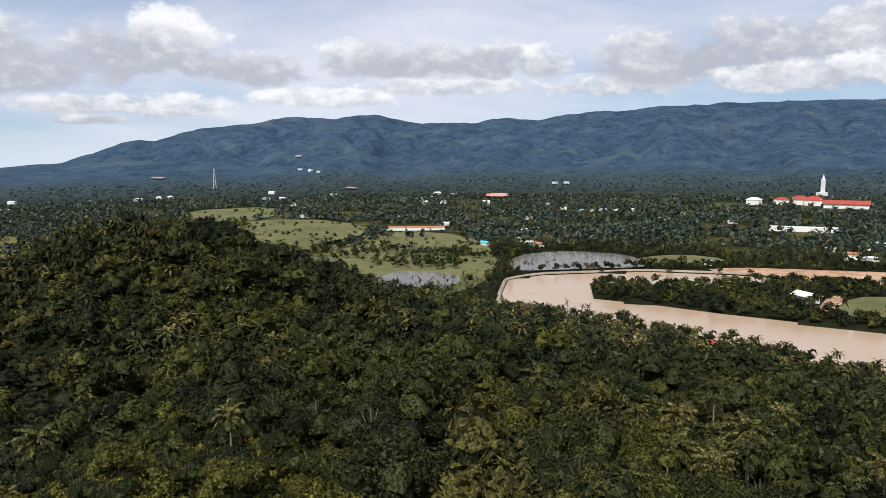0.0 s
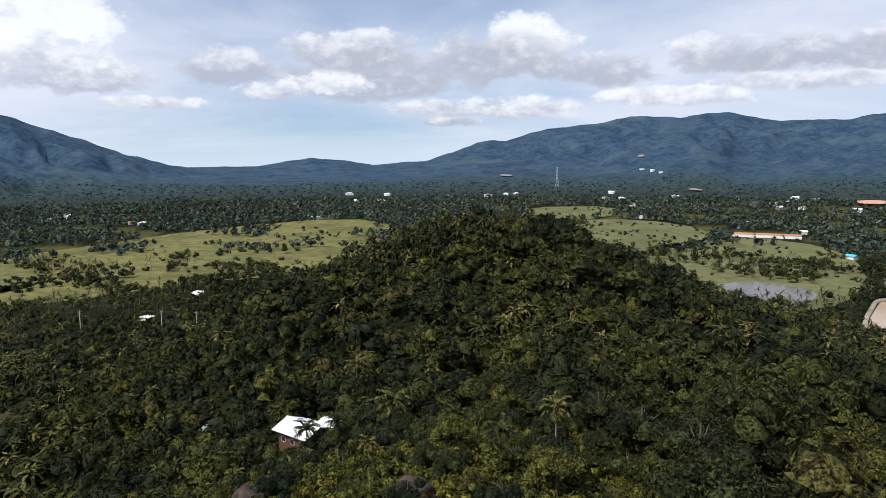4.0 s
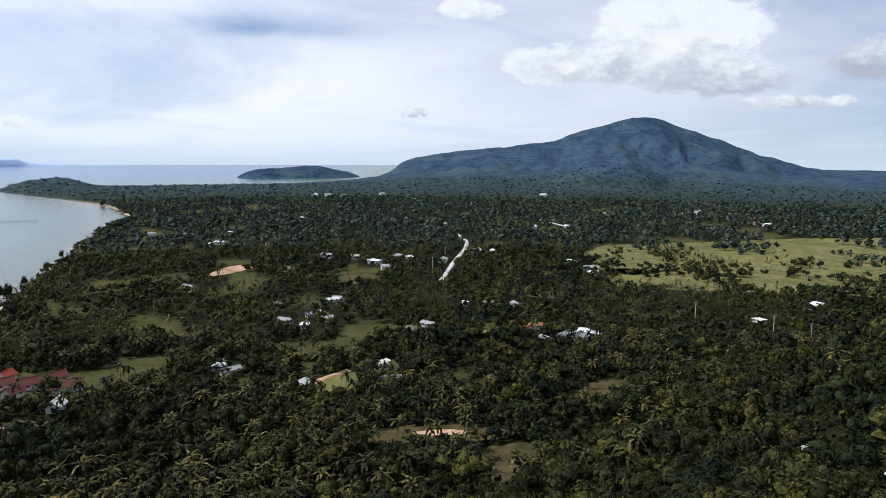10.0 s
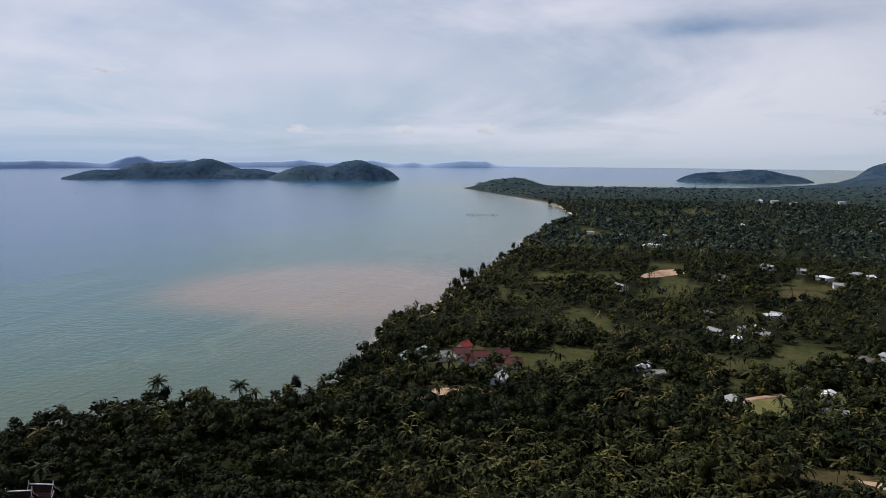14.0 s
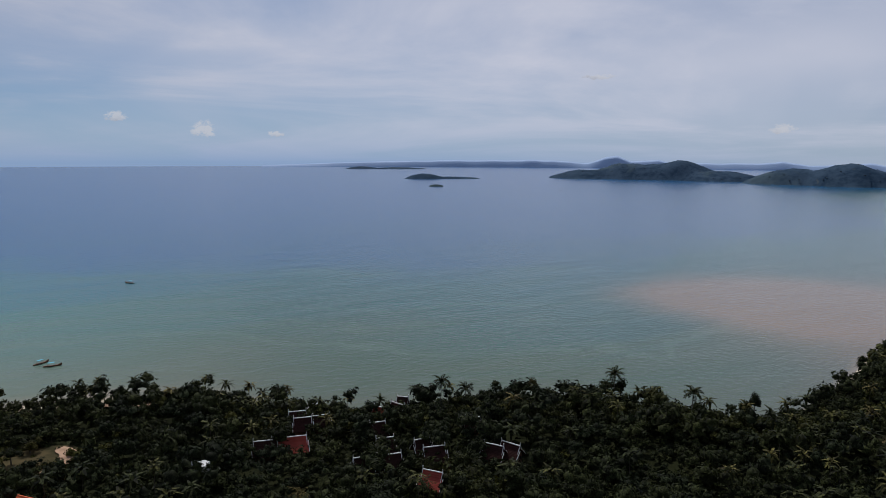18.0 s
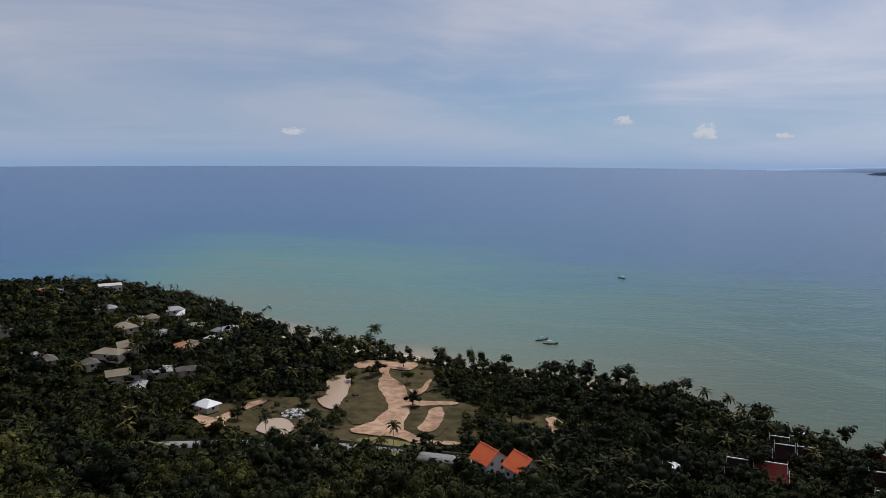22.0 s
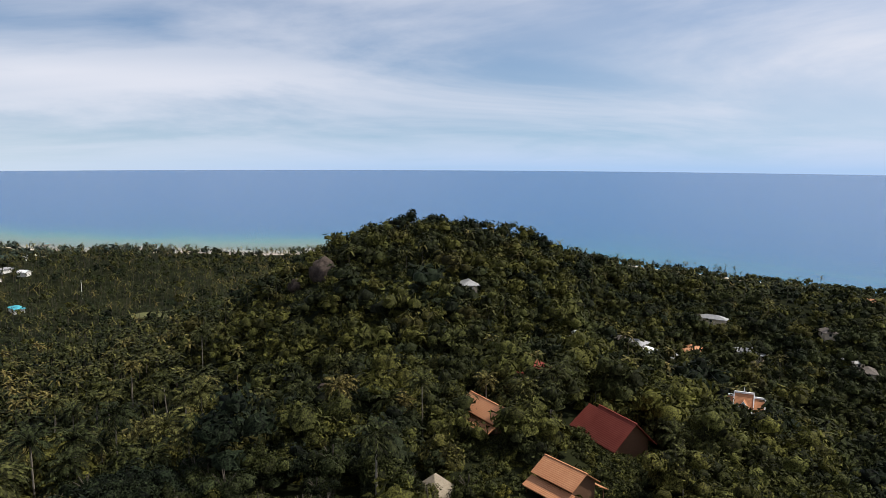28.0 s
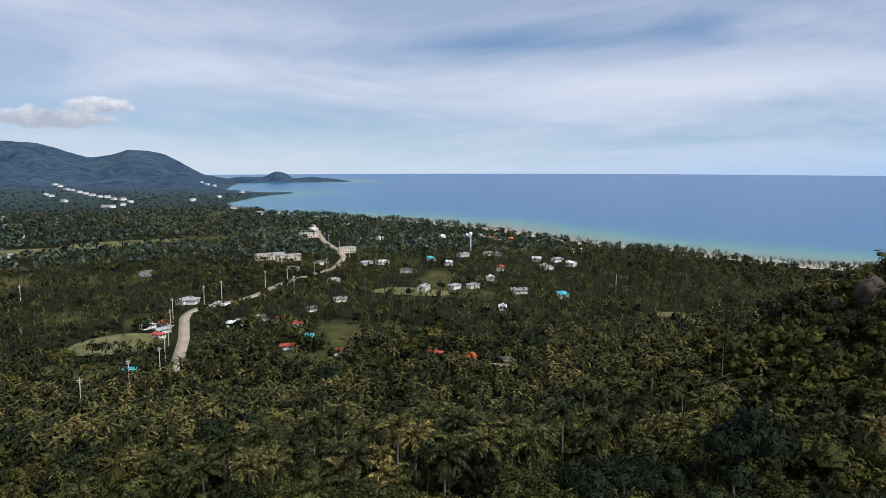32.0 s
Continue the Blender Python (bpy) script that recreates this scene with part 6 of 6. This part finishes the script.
x, y = scatter(6.6, 26, 430, 1)
ok = wooded(x, y)
x, y = x[ok], y[ok]
z = height(x, y)
r = np.hypot(x, y)
az = np.degrees(np.arctan2(-x, y))
palm = RNG.random(len(x)) < palm_share(x, y)
# seen from above at the foot of the view, on the ridge and the saddle
seen = (r > 52) & (r < 190) & ((np.abs(az - 10) < 45) | (np.abs(az + 100) < 50)) & (115 - z < r * 0.62)
near_palm, near_tree = [np.nonzero(seen & k)[0] for k in (palm, ~palm)]
# young growth on the steep slope below the drone, low enough to look over
low_cover = np.where(((az > 8) & (az < 62) & (r < 122)) | ((az > 32) & (az < 44) & (r < 168)), 0.5, 1.0)
near_palm = near_palm[np.argsort(r[near_palm])][:190]
near_tree = near_tree[np.argsort(r[near_tree])][:260]
trees = [broad_tree(60 + i, s, t) for i, (s, t) in enumerate(((3.6, 7.0), (4.2, 8.5), (3.0, 6.0), (4.8, 10.0), (3.3, 7.5), (2.6, 4.6)))]
palms = [coconut_palm(90 + i, s, t) for i, (s, t) in enumerate(((4.2, 11.5), (4.5, 9.0), (4.0, 13.5), (3.8, 7.0)))]
for who, models_, label, cat, group in ((near_tree, trees, "leafy green broadleaf tree on the slope", "tree", "slope trees"), (near_palm, palms, "tall coconut palm with drooping fronds", "palm", "slope palms")):
    for n_, i in enumerate(who):
        m = pose(float(x[i]), float(y[i]), float(z[i]), 0, 0, float(RNG.uniform(0, 360))) @ Matrix.Scale(float(low_cover[i] * RNG.uniform(0.85, 1.15)), 4)
        if n_ < len(models_):
            models_[n_].matrix_basis = m
            tagged(models_[n_], label, cat, group)
        else:
            copy_thing(models_[n_ % len(models_)], m).matrix_basis = m
rest = np.ones(len(x), bool)
rest[near_palm] = False
rest[near_tree] = False

LOW = [leafy(430, 0.112, 10, 0.8, 200 + i) for i in range(6)]
MID = [leafy(96, 0.185, 6, 0.8, 220 + i) for i in range(8)]
FAR = [leafy(14, 0.42, 2, 0.85, 240 + i) for i in range(8)]
TINY = [leafy(6, 0.55, 0, 0.95, 260 + i) for i in range(8)]
DOT = [leafy(2, 0.6, 0, 0.9, 280 + i) for i in range(8)]
PALM_A = [as_tris(palm_quads(13, 2, 300 + i, 4)) for i in range(5)]
PALM_B = [as_tris(palm_quads(13, 2, 320 + i, 0, 0.10)) for i in range(6)]
PALM_C = [as_tris(palm_quads(9, 1, 340 + i, 0, 0.13)) for i in range(6)]
PALM_D = [as_tris(palm_quads(6, 1, 350 + i, 0, 0.18)) for i in range(6)]

for name, lo, hi, tpl, ptpl in (("woods_near", 0, 200, LOW, PALM_A), ("woods_middle", 200, 430, MID, PALM_B)):
    k = np.nonzero(rest & ~palm & (r >= lo) & (r < hi) & ((r > 60)))[0]
    size = RNG.gamma(5.0, 0.66 if lo else 0.72, len(k)).clip(1.8, 6.5)
    size *= low_cover[k] * 1.14
    size *= 1 + 0.2 * (np.abs((az[k] + 130 + 180) % 360 - 180) < 20) * (r[k] < 340)
    size *= 1 - 0.10 * (np.abs((az[k] - 165 + 180) % 360 - 180) < 55)
    belt = (1 - step(shore_distance(x[k], y[k]), 40, 75)) * step(-np.abs((az[k] - 141 + 180) % 360 - 180), -33, -28)
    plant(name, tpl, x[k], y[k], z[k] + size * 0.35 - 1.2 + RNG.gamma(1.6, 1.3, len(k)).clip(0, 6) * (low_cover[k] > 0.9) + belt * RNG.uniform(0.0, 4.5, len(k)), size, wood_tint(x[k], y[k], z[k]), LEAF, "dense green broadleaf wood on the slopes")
    k = np.nonzero(rest & palm & (r >= lo) & (r < hi))[0]
    tall = RNG.uniform(6, 11, len(k)) * low_cover[k]
    plant("palm_grove", ptpl, x[k], y[k], z[k] + tall, RNG.uniform(3.3, 4.3, len(k)), RNG.random(len(k)), FROND, "coconut palms standing close together")
    stems("palm_trunks", x[k], y[k], z[k], z[k] + tall, 0.15, "pale bare palm trunks")
    plant("undergrowth", FAR, x[k] + 1.5, y[k] - 1.0, z[k] - 0.6, RNG.uniform(2.2, 4.2, len(k)), RNG.random(len(k)), LEAF, "leafy undergrowth below the palms")

ux, uy = scatter(5.6, 125, 430, 21)
ok = wooded(ux, uy, 6.0)
ux, uy = ux[ok], uy[ok]
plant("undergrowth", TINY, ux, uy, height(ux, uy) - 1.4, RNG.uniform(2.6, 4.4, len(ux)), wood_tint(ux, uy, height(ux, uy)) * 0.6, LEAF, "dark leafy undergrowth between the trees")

x, y = scatter(7.4, 430, 800, 2)
ok = wooded(x, y)
x, y = x[ok], y[ok]
z = height(x, y)
palm = RNG.random(len(x)) < palm_share(x, y)
k = np.nonzero(~palm)[0]
size = RNG.uniform(3.0, 5.6, len(k))
plant("woods_far", FAR, x[k], y[k], z[k] + 0.4 + RNG.uniform(0, 2, len(k)), size, RNG.random(len(k)), LEAF, "dense green woods on the plain")
k = np.nonzero(palm)[0]
tall = RNG.uniform(6, 12, len(k))
plant("palm_grove", PALM_C, x[k], y[k], z[k] + tall, RNG.uniform(3.0, 4.0, len(k)), RNG.random(len(k)), FROND, "coconut groves on the plain")
stems("palm_trunks", x[k], y[k], z[k], z[k] + tall, 0.12, "pale bare palm trunks")

x, y = scatter(11.5, 800, 1600, 3)
ok = wooded(x, y)
x, y = x[ok], y[ok]
z = height(x, y)
palm = RNG.random(len(x)) < palm_share(x, y) * 0.6
k = np.nonzero(~palm)[0]
plant("woods_far", TINY, x[k], y[k], z[k] - 0.5 + RNG.uniform(0, 3, len(k)), RNG.uniform(5, 8, len(k)), RNG.random(len(k)), HAZED_FAR_LEAF, "dark green woods far off on the plain, tinted with haze")
k = np.nonzero(palm)[0]
plant("palm_grove", PALM_D, x[k], y[k], z[k] + RNG.uniform(6, 10, len(k)), RNG.uniform(4.0, 5.5, len(k)), RNG.random(len(k)), FROND, "coconut groves far off")

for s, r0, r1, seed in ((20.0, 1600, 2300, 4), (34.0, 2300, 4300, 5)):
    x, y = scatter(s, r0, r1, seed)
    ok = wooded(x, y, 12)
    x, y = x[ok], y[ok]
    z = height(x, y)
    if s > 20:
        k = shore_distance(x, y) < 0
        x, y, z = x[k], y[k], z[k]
    plant("mountain_woods", DOT, x, y, z - 3.0, np.where(shore_distance(x, y) > 0, RNG.uniform(5, 8, len(x)), RNG.uniform(4, 6, len(x))), RNG.random(len(x)), HAZED_HILL_LEAF, "forest on the far mountains, its blue-green tinted with haze")

# the close belt of tall trees behind the beach
x, y = scatter(4.6, 270, 520, 9)
d = shore_distance(x, y)
az = np.degrees(np.arctan2(-x, y)) % 360
k = (d > 3) & (d < 34) & (az > 110) & (az < 168) & wooded(x, y)
x, y, d = x[k], y[k], d[k]
size = RNG.uniform(2.4, 4.6, len(x))
plant("shore_trees", MID, x, y, height(x, y) - 1.0 + RNG.uniform(0.3, 4.6, len(x)) * step(d, 3, 14), size, 0.4 * RNG.random(len(x)), LEAF, "dense dark trees along the beach")

# trees down to the water along the western shore
x, y = scatter(6.5, 430, 1500, 29)
d = shore_distance(x, y)
az = np.degrees(np.arctan2(-x, y)) % 360
k = (d > 0.5) & (d < 17) & (az > 95) & (az < 115)
x, y = x[k], y[k]
plant("shore_trees", FAR, x, y, height(x, y) - 1.0 + RNG.uniform(0, 2.5, len(x)), RNG.uniform(3.0, 5.0, len(x)), 0.4 * RNG.random(len(x)), LEAF, "dense dark trees down to the western shore")

# low bushes where the view opens over the slope, and young growth below the drone
bx, by = scatter(2.9, 50, 125, 12)
az = np.degrees(np.arctan2(-bx, by))
k = (az > 4) & (az < 64)
bx, by = [bx[k]], [by[k]]
for fx, fy, fr in FOOTPRINTS:
    if np.hypot(fx, fy) < 340 and shore_distance(np.array([fx]), np.array([fy]))[0] > 45:
        n = int(fr * fr / 1.5)
        q, d = RNG.uniform(0, 6.283, n), fr * np.sqrt(RNG.uniform(0.3 if fr > 8.5 else 0.02, 1.0, n))
        bx.append(fx + d * np.cos(q)), by.append(fy + d * np.sin(q))
x, y = np.concatenate(bx), np.concatenate(by)
k = np.ones(len(x), bool)
for ob in scene.objects:
    if ob.parent is None and ob.type == "EMPTY" and 60 < math.hypot(ob.location.x, ob.location.y) < 345:
        if any(w in ob.name for w in ("villa", "house", "hall", "bungalow", "pavilion", "hut", "outbuilding", "shed", "kiosk")):
            k &= (x - ob.location.x) ** 2 + (y - ob.location.y) ** 2 > (6.8 if "bungalow" not in ob.name else 4.2) ** 2
for poly in CLEAR:
    k &= ~inside(x, y, poly)
x, y = x[k], y[k]
young = np.hypot(x, y) < 126
for name, w, mat, label in (("young_bushes", young, FRESH, "fresh yellow-green bushes on the slope"), ("low_bushes", ~young, LEAF, "low green bushes between the houses")):
    plant(name, MID, x[w], y[w], height(x[w], y[w]) - 0.7, RNG.uniform(1.0, 2.5, w.sum()), RNG.random(w.sum()), mat, label)

# bushes in the meadows
bx, by = [], []
for poly in CLEAR[3:9]:
    q = np.array(poly)
    lo, hi = q.min(0), q.max(0)
    n = int((hi - lo).prod() / 420)
    px, py = RNG.uniform(lo[0], hi[0], n), RNG.uniform(lo[1], hi[1], n)
    k = inside(px, py, poly) & (fbm(px, py, 45.0, 3, 61) > 0.52)
    bx.append(px[k]), by.append(py[k])
x, y = np.concatenate(bx), np.concatenate(by)
plant("meadow_bushes", FAR, x, y, height(x, y) - 0.3, RNG.uniform(1.6, 4.5, len(x)), RNG.random(len(x)), LEAF, "dark round bushes dotted over the meadows")


# scrub and young trees over the building plots
saz, sr = RNG.uniform(169.0, 203.0, 900), RNG.uniform(250, 350, 900)
x, y = P(saz, sr)
east = saz < 180
k = (fbm(x, y, 16.0, 3, 91) > np.where(east, 0.47, 0.56)) & (shore_distance(x, y) > 12)
LANES = [[P(*q) for q in plan] for plan in (
    [(-170.3, 365), (-176.3, 372), (-175.9, 348), (-176.2, 306), (-179.6, 309), (-179.6, 253), (-174.0, 252), (-169.8, 265), (-169.8, 274), (-173.0, 292), (-173.2, 307), (-172.4, 321), (-172.3, 350)],
    [(-168.0, 345), (-171.0, 348), (-171.0, 333), (-169.2, 292), (-167.2, 307)], [(-162.5, 285), (-166.2, 290), (-166.4, 260), (-162.4, 264)])]
for poly in LANES:
    k &= ~inside(x, y, poly)
x, y, east = x[k], y[k], east[k]
plant("scrub", MID, x, y, height(x, y) - 0.4, np.where(east, RNG.uniform(1.0, 3.4, len(x)), RNG.uniform(0.5, 1.7, len(x))), 0.5 * RNG.random(len(x)), LEAF, "dark bushes and young trees on the building plots")


# ---------------------------------------------------------------- single trees that stand out
def stand(model, az, r, turn, label, category, group, size=1.0):
    x, y = P(az, r)
    m = pose(float(x), float(y), float(height(x, y)), 0, 0, turn) @ Matrix.Scale(size, 4)
    ob = copy_thing(model, m)
    ob.matrix_basis = m
    return tagged(ob, label, category, group)


SITE_TREES = [(-170.6, 335), (-172.1, 343), (-172.8, 349), (-175.1, 333), (-174.8, 359), (-173.8, 380), (-176.6, 361), (-177.5, 360), (-169.5, 282), (-169.1, 276), (-167.4, 280), (-166.7, 262), (-176.6, 254),
              (179.8, 268), (-171.4, 392), (-170.6, 380), (-168.0, 350), (-179.3, 374), (-178.4, 370), (-168.0, 316), (-175.6, 301), (178.2, 290), (176.2, 284), (175.0, 292), (178.6, 278), (173.6, 300), (169, 348), (166.6, 346),
              (177.2, 300), (165, 342), (-161.5, 290), (-166.8, 304), (-164.2, 256)]
for i, (az, r) in enumerate(SITE_TREES):
    stand(trees[i % 6], az, r, 50.0 * i, "dark round-crowned tree on open sandy plots", "tree", "trees at the building site", (0.85, 0.75, 1.1, 0.6, 0.9, 1.2)[i % 6])
for i, (az, r, s) in enumerate(((-163.6, 262, 0.8), (-172.9, 241, 0.7), (-174.0, 245, 0.8), (-171.8, 396, 1.15), (-172.5, 400, 1.2), (-171.9, 393, 1.0), (-169.1, 390, 1.0), (-169.7, 392, 1.1), (-169.5, 384, 0.9), (-167.7, 271, 0.7),
                                (-168.4, 388, 0.9), (170.2, 352, 1.0), (124, 306, 1.2), (127, 312, 1.1), (130, 315, 1.2), (142, 310, 1.2), (144, 306, 1.1))):
    stand(palms[i % 4], az, r, 70.0 * i, "tall coconut palm by the shore", "palm", "shore palms", s)
# palms and big trees on the near slopes
for i, (az, r, s) in enumerate(((-81.9, 126, 1.0), (-83.7, 130, 1.0), (-86.1, 128, 1.05), (-87.9, 122, 1.0), (-88.9, 130, 1.1), (-90.3, 148, 1.0), (-91.7, 138, 1.15), (-94.2, 124, 1.0), (-96.8, 122, 0.9), (-95.1, 142, 1.2), (-97.9, 160, 1.25),
                                (-80.8, 124, 1.0), (-79.8, 112, 1.0), (-76.4, 108, 1.1), (-77.8, 126, 1.0), (-92.1, 150, 1.0), (-93.5, 154, 1.0), (-84.8, 138, 1.0), (-74.0, 116, 1.0), (-71.5, 112, 1.1), (-69.0, 120, 1.0), (-66.0, 112, 0.9),
                                (17.4, 84, 0.6), (25.6, 106, 0.7), (-9.3, 78, 0.6), (22.0, 84, 0.5), (35.5, 96, 0.5), (33.0, 92, 0.45), (38.0, 104, 0.6), (-18, 120, 0.9), (-24, 118, 0.9), (6.8, 88, 0.8))):
    stand(palms[i % 4], az, r, 40.0 * i, "tall coconut palm with pale drooping fronds", "palm", "slope palms", s)
for i, (az, r, s) in enumerate(((1.3, 103, 1.7), (4.0, 172, 1.5), (-5.3, 165, 1.5), (10.6, 96, 1.3), (6.1, 84, 1.2), (-2.0, 98, 1.4), (-12, 110, 1.3), (14, 112, 1.2), (-103, 120, 1.2), (-108, 118, 1.3), (-112, 112, 1.2), (-98, 104, 0.9), (-92, 104, 0.9),
                                (-113, 134, 1.0), (-104, 140, 1.1))):
    stand(trees[(i + 3) % 6], az, r, 33.0 * i, "large spreading broadleaf tree on the slope", "tree", "slope trees", s)
for i, (az, r) in enumerate(PALM_HOLLOW):
    stand(palms[(2, 0, 2)[i % 3]], az, r, 77.0 * i, "tall coconut palm with a bare trunk beside a hollow", "palm", "slope palms", 1.2)
# feathery casuarinas that stand up above the shore line
CASUARINA = [leafy(420, 0.10, 10, 2.1, 700 + i, False) for i in range(2)]
casuarina = []
for i in range(2):
    base = new("casuarina_tree")
    part("trunk", *tube([(0, 0, -1.5), (0.1, 0, 5), (0, 0.1, 10), (0, 0, 14)], (0.3, 0.22, 0.14, 0.04)), WOOD_BARK, base)
    top = new("crown", crown_mesh("crown", scaled(CASUARINA[i], 3.0, 5.0), LEAF, 0.1 + 0.2 * i))
    top.parent = base
    casuarina.append(base)
SHORE_TREES = [(119.6, 318, 1.0), (120.3, 316, 0.9), (129.5, 316, 1.0), (105.4, 596, 1.3), (106.0, 575, 1.35), (106.6, 562, 1.1), (104.4, 640, 1.0), (103.0, 718, 1.1), (102.0, 786, 1.0), (115.0, 350, 0.8), (136.5, 314, 0.9), (179.6, 366, 0.9), (178.8, 360, 0.8)]
for i, (az, r, s) in enumerate(SHORE_TREES):
    if i < 2:
        x, y = P(az, r)
        casuarina[i].matrix_basis = pose(float(x), float(y), float(height(x, y))) @ Matrix.Scale(s, 4)
        tagged(casuarina[i], "tall feathery casuarina at the water's edge", "tree", "shore casuarinas")
    else:
        stand(casuarina[i % 2], az, r, 60.0 * i, "tall feathery casuarina at the water's edge", "tree", "shore casuarinas", s)


# ---------------------------------------------------------------- poles, masts, boats
def pole(tall):
    base = new("utility_pole")
    part("post", *tube([(0, 0, -0.5), (0, 0, tall)], (0.28, 0.2), 8), CONCRETE, base)
    part("crossarm", *box(-1.3, -0.09, tall - 1.0, 1.3, 0.09, tall - 0.8), CONCRETE, base)
    part("crossarm", *box(-0.9, -0.09, tall - 1.9, 0.9, 0.09, tall - 1.7), CONCRETE, base)
    for x in (-1.2, -0.5, 0.5, 1.2):
        part("insulator", *tube([(x, 0, tall - 0.8), (x, 0, tall - 0.45)], (0.08, 0.05), 5), WOOD_BARK, base)
    return base


POLES = [(-52.0, 365), (-54.2, 385), (-48.7, 335), (-57.6, 564), (-58.9, 583), (-62.2, 623), (-63.9, 633), (-64.4, 592), (-44.1, 620), (-54.6, 410), (-54.9, 440), (-55.1, 480), (-55.3, 520), (-66.0, 670), (-67.0, 690), (-68.8, 760),
         (-68.0, 830), (-67.2, 900), (-66.6, 960), (-45.4, 625), (74.6, 640), (73.6, 720), (-66.4, 1000), (-66.9, 930), (46.0, 430), (54.0, 480), (48.5, 455)]
first = pole(15.0)
for i, (az, r) in enumerate(POLES):
    x, y = P(az, r)
    m = pose(float(x), float(y), float(height(x, y)), 0, 0, az + 20)
    if i == 0:
        first.matrix_basis = m
        tagged(first, "pale concrete utility pole with crossarms", "utility pole", "poles along the roads")
    else:
        copy_thing(first, m)


def lattice_mast(tall, half):
    base = new("radio_mast")
    for sx, sy in ((-1, -1), (1, -1), (1, 1), (-1, 1)):
        part("leg", *tube([(sx * half, sy * half, -1), (sx * half * 0.25, sy * half * 0.25, tall)], (0.22, 0.14), 4), WHITE, base)
    for i in range(9):
        z = tall * i / 9
        h = half * (1 - 0.75 * i / 9)
        part("brace", *joined(box(-h, -h - 0.08, z, h, -h + 0.08, z + 0.2), box(-h, h - 0.08, z, h, h + 0.08, z + 0.2), box(-h - 0.08, -h, z, -h + 0.08, h, z + 0.2), box(h - 0.08, -h, z, h + 0.08, h, z + 0.2)), WHITE, base)
    return base


set_down(lattice_mast(55, 3.5), 17.6, 2020, 20, "tall lattice radio mast far off", "radio mast", size=5)
water_tower = new("water_tower")
part("shaft", *tube([(0, 0, -1), (0, 0, 17)], (0.9, 0.7), 12), WHITE, water_tower)
part("tank", *tube([(0, 0, 17), (0, 0, 18), (0, 0, 21), (0, 0, 22)], (0.8, 2.0, 2.0, 0.3), 14), WHITE, water_tower)
set_down(water_tower, -78.5, 851, 0, "slim white water tower in the village", "water tower", size=4)
spare = new("flag_pole")
part("post", *tube([(0, 0, -1), (0, 0, 14)], (0.25, 0.12), 8), WHITE, spare)
set_down(spare, -90.0, 593, 0, "white pole rising out of the palm grove", "pole", size=2)


def longtail_boat(length):
    """A slim wooden boat with a raised bow."""
    base = new("fishing_boat")
    v, f, n = [], [], 9
    for i in range(n):
        u = i / (n - 1)
        w = 0.75 * math.sin(math.pi * (0.12 + 0.83 * u)) ** 0.7
        x, lift = (u - 0.5) * length, 1.3 * max(0, u - 0.7) ** 1.5 * 4
        v += [(x, -w, 0.55 + lift), (x, -w * 0.6, -0.25 + lift * 0.6), (x, w * 0.6, -0.25 + lift * 0.6), (x, w, 0.55 + lift), (x, w * 0.85, 0.5 + lift), (x, -w * 0.85, 0.5 + lift)]
    for i in range(n - 1):
        for k in range(6):
            f.append((6 * i + k, 6 * i + (k + 1) % 6, 6 * (i + 1) + (k + 1) % 6, 6 * (i + 1) + k))
    f += [tuple(range(5, -1, -1)), tuple(range(6 * (n - 1), 6 * n))]
    part("hull", v, f, TIMBER_SHADE, base)
    part("canopy", *slab([(-2.2, -0.8, 2.0), (1.0, -0.8, 2.1), (1.0, 0.8, 2.1), (-2.2, 0.8, 2.0)], 0.08), TURQ, base, "faded turquoise canopy")
    for x in (-2.1, 0.9):
        for y in (-0.7, 0.7):
            part("canopy_post", *box(x - 0.04, y - 0.04, 0.4, x + 0.04, y + 0.04, 2.0), TIMBER_SHADE, base)
    return base


boat = longtail_boat(9.0)
for i, (az, r) in enumerate(((173.2, 424), (173.9, 432), (-163.8, 523), (-164.2, 530), (167.8, 665), (134.7, 2087), (-88, 1010), (-95, 960), (-109, 900))):
    x, y = P(az, r)
    m = pose(float(x), float(y), 0.0, 0, 0, 35.0 * i + az)
    if i == 0:
        boat.matrix_basis = m
        tagged(boat, "slim wooden fishing boat afloat off the beach", "boat", "fishing boats")
    else:
        copy_thing(boat, m)
# fish-trap stakes off the western beach
for i in range(26):
    az, r = 105.8 - 0.1 * i, 1272 + 6 * math.sin(i)
    x, y = P(az, r)
    stake = tagged(new("stake", bpy.data.meshes["stake"] if i else None), "wooden fish-trap stake in the shallows", "stake", "fish-trap stakes") if i else None
    if not i:
        stake = part("stake", *tube([(0, 0, -3), (0.1, 0, 2.2)], (0.35, 0.25), 5), TIMBER_SHADE)
        tagged(stake, "wooden fish-trap stake in the shallows", "stake", "fish-trap stakes")
    stake.matrix_basis = pose(float(x), float(y), 0.0, 4.0 * math.sin(3 * i), 4.0 * math.cos(5 * i), 0)
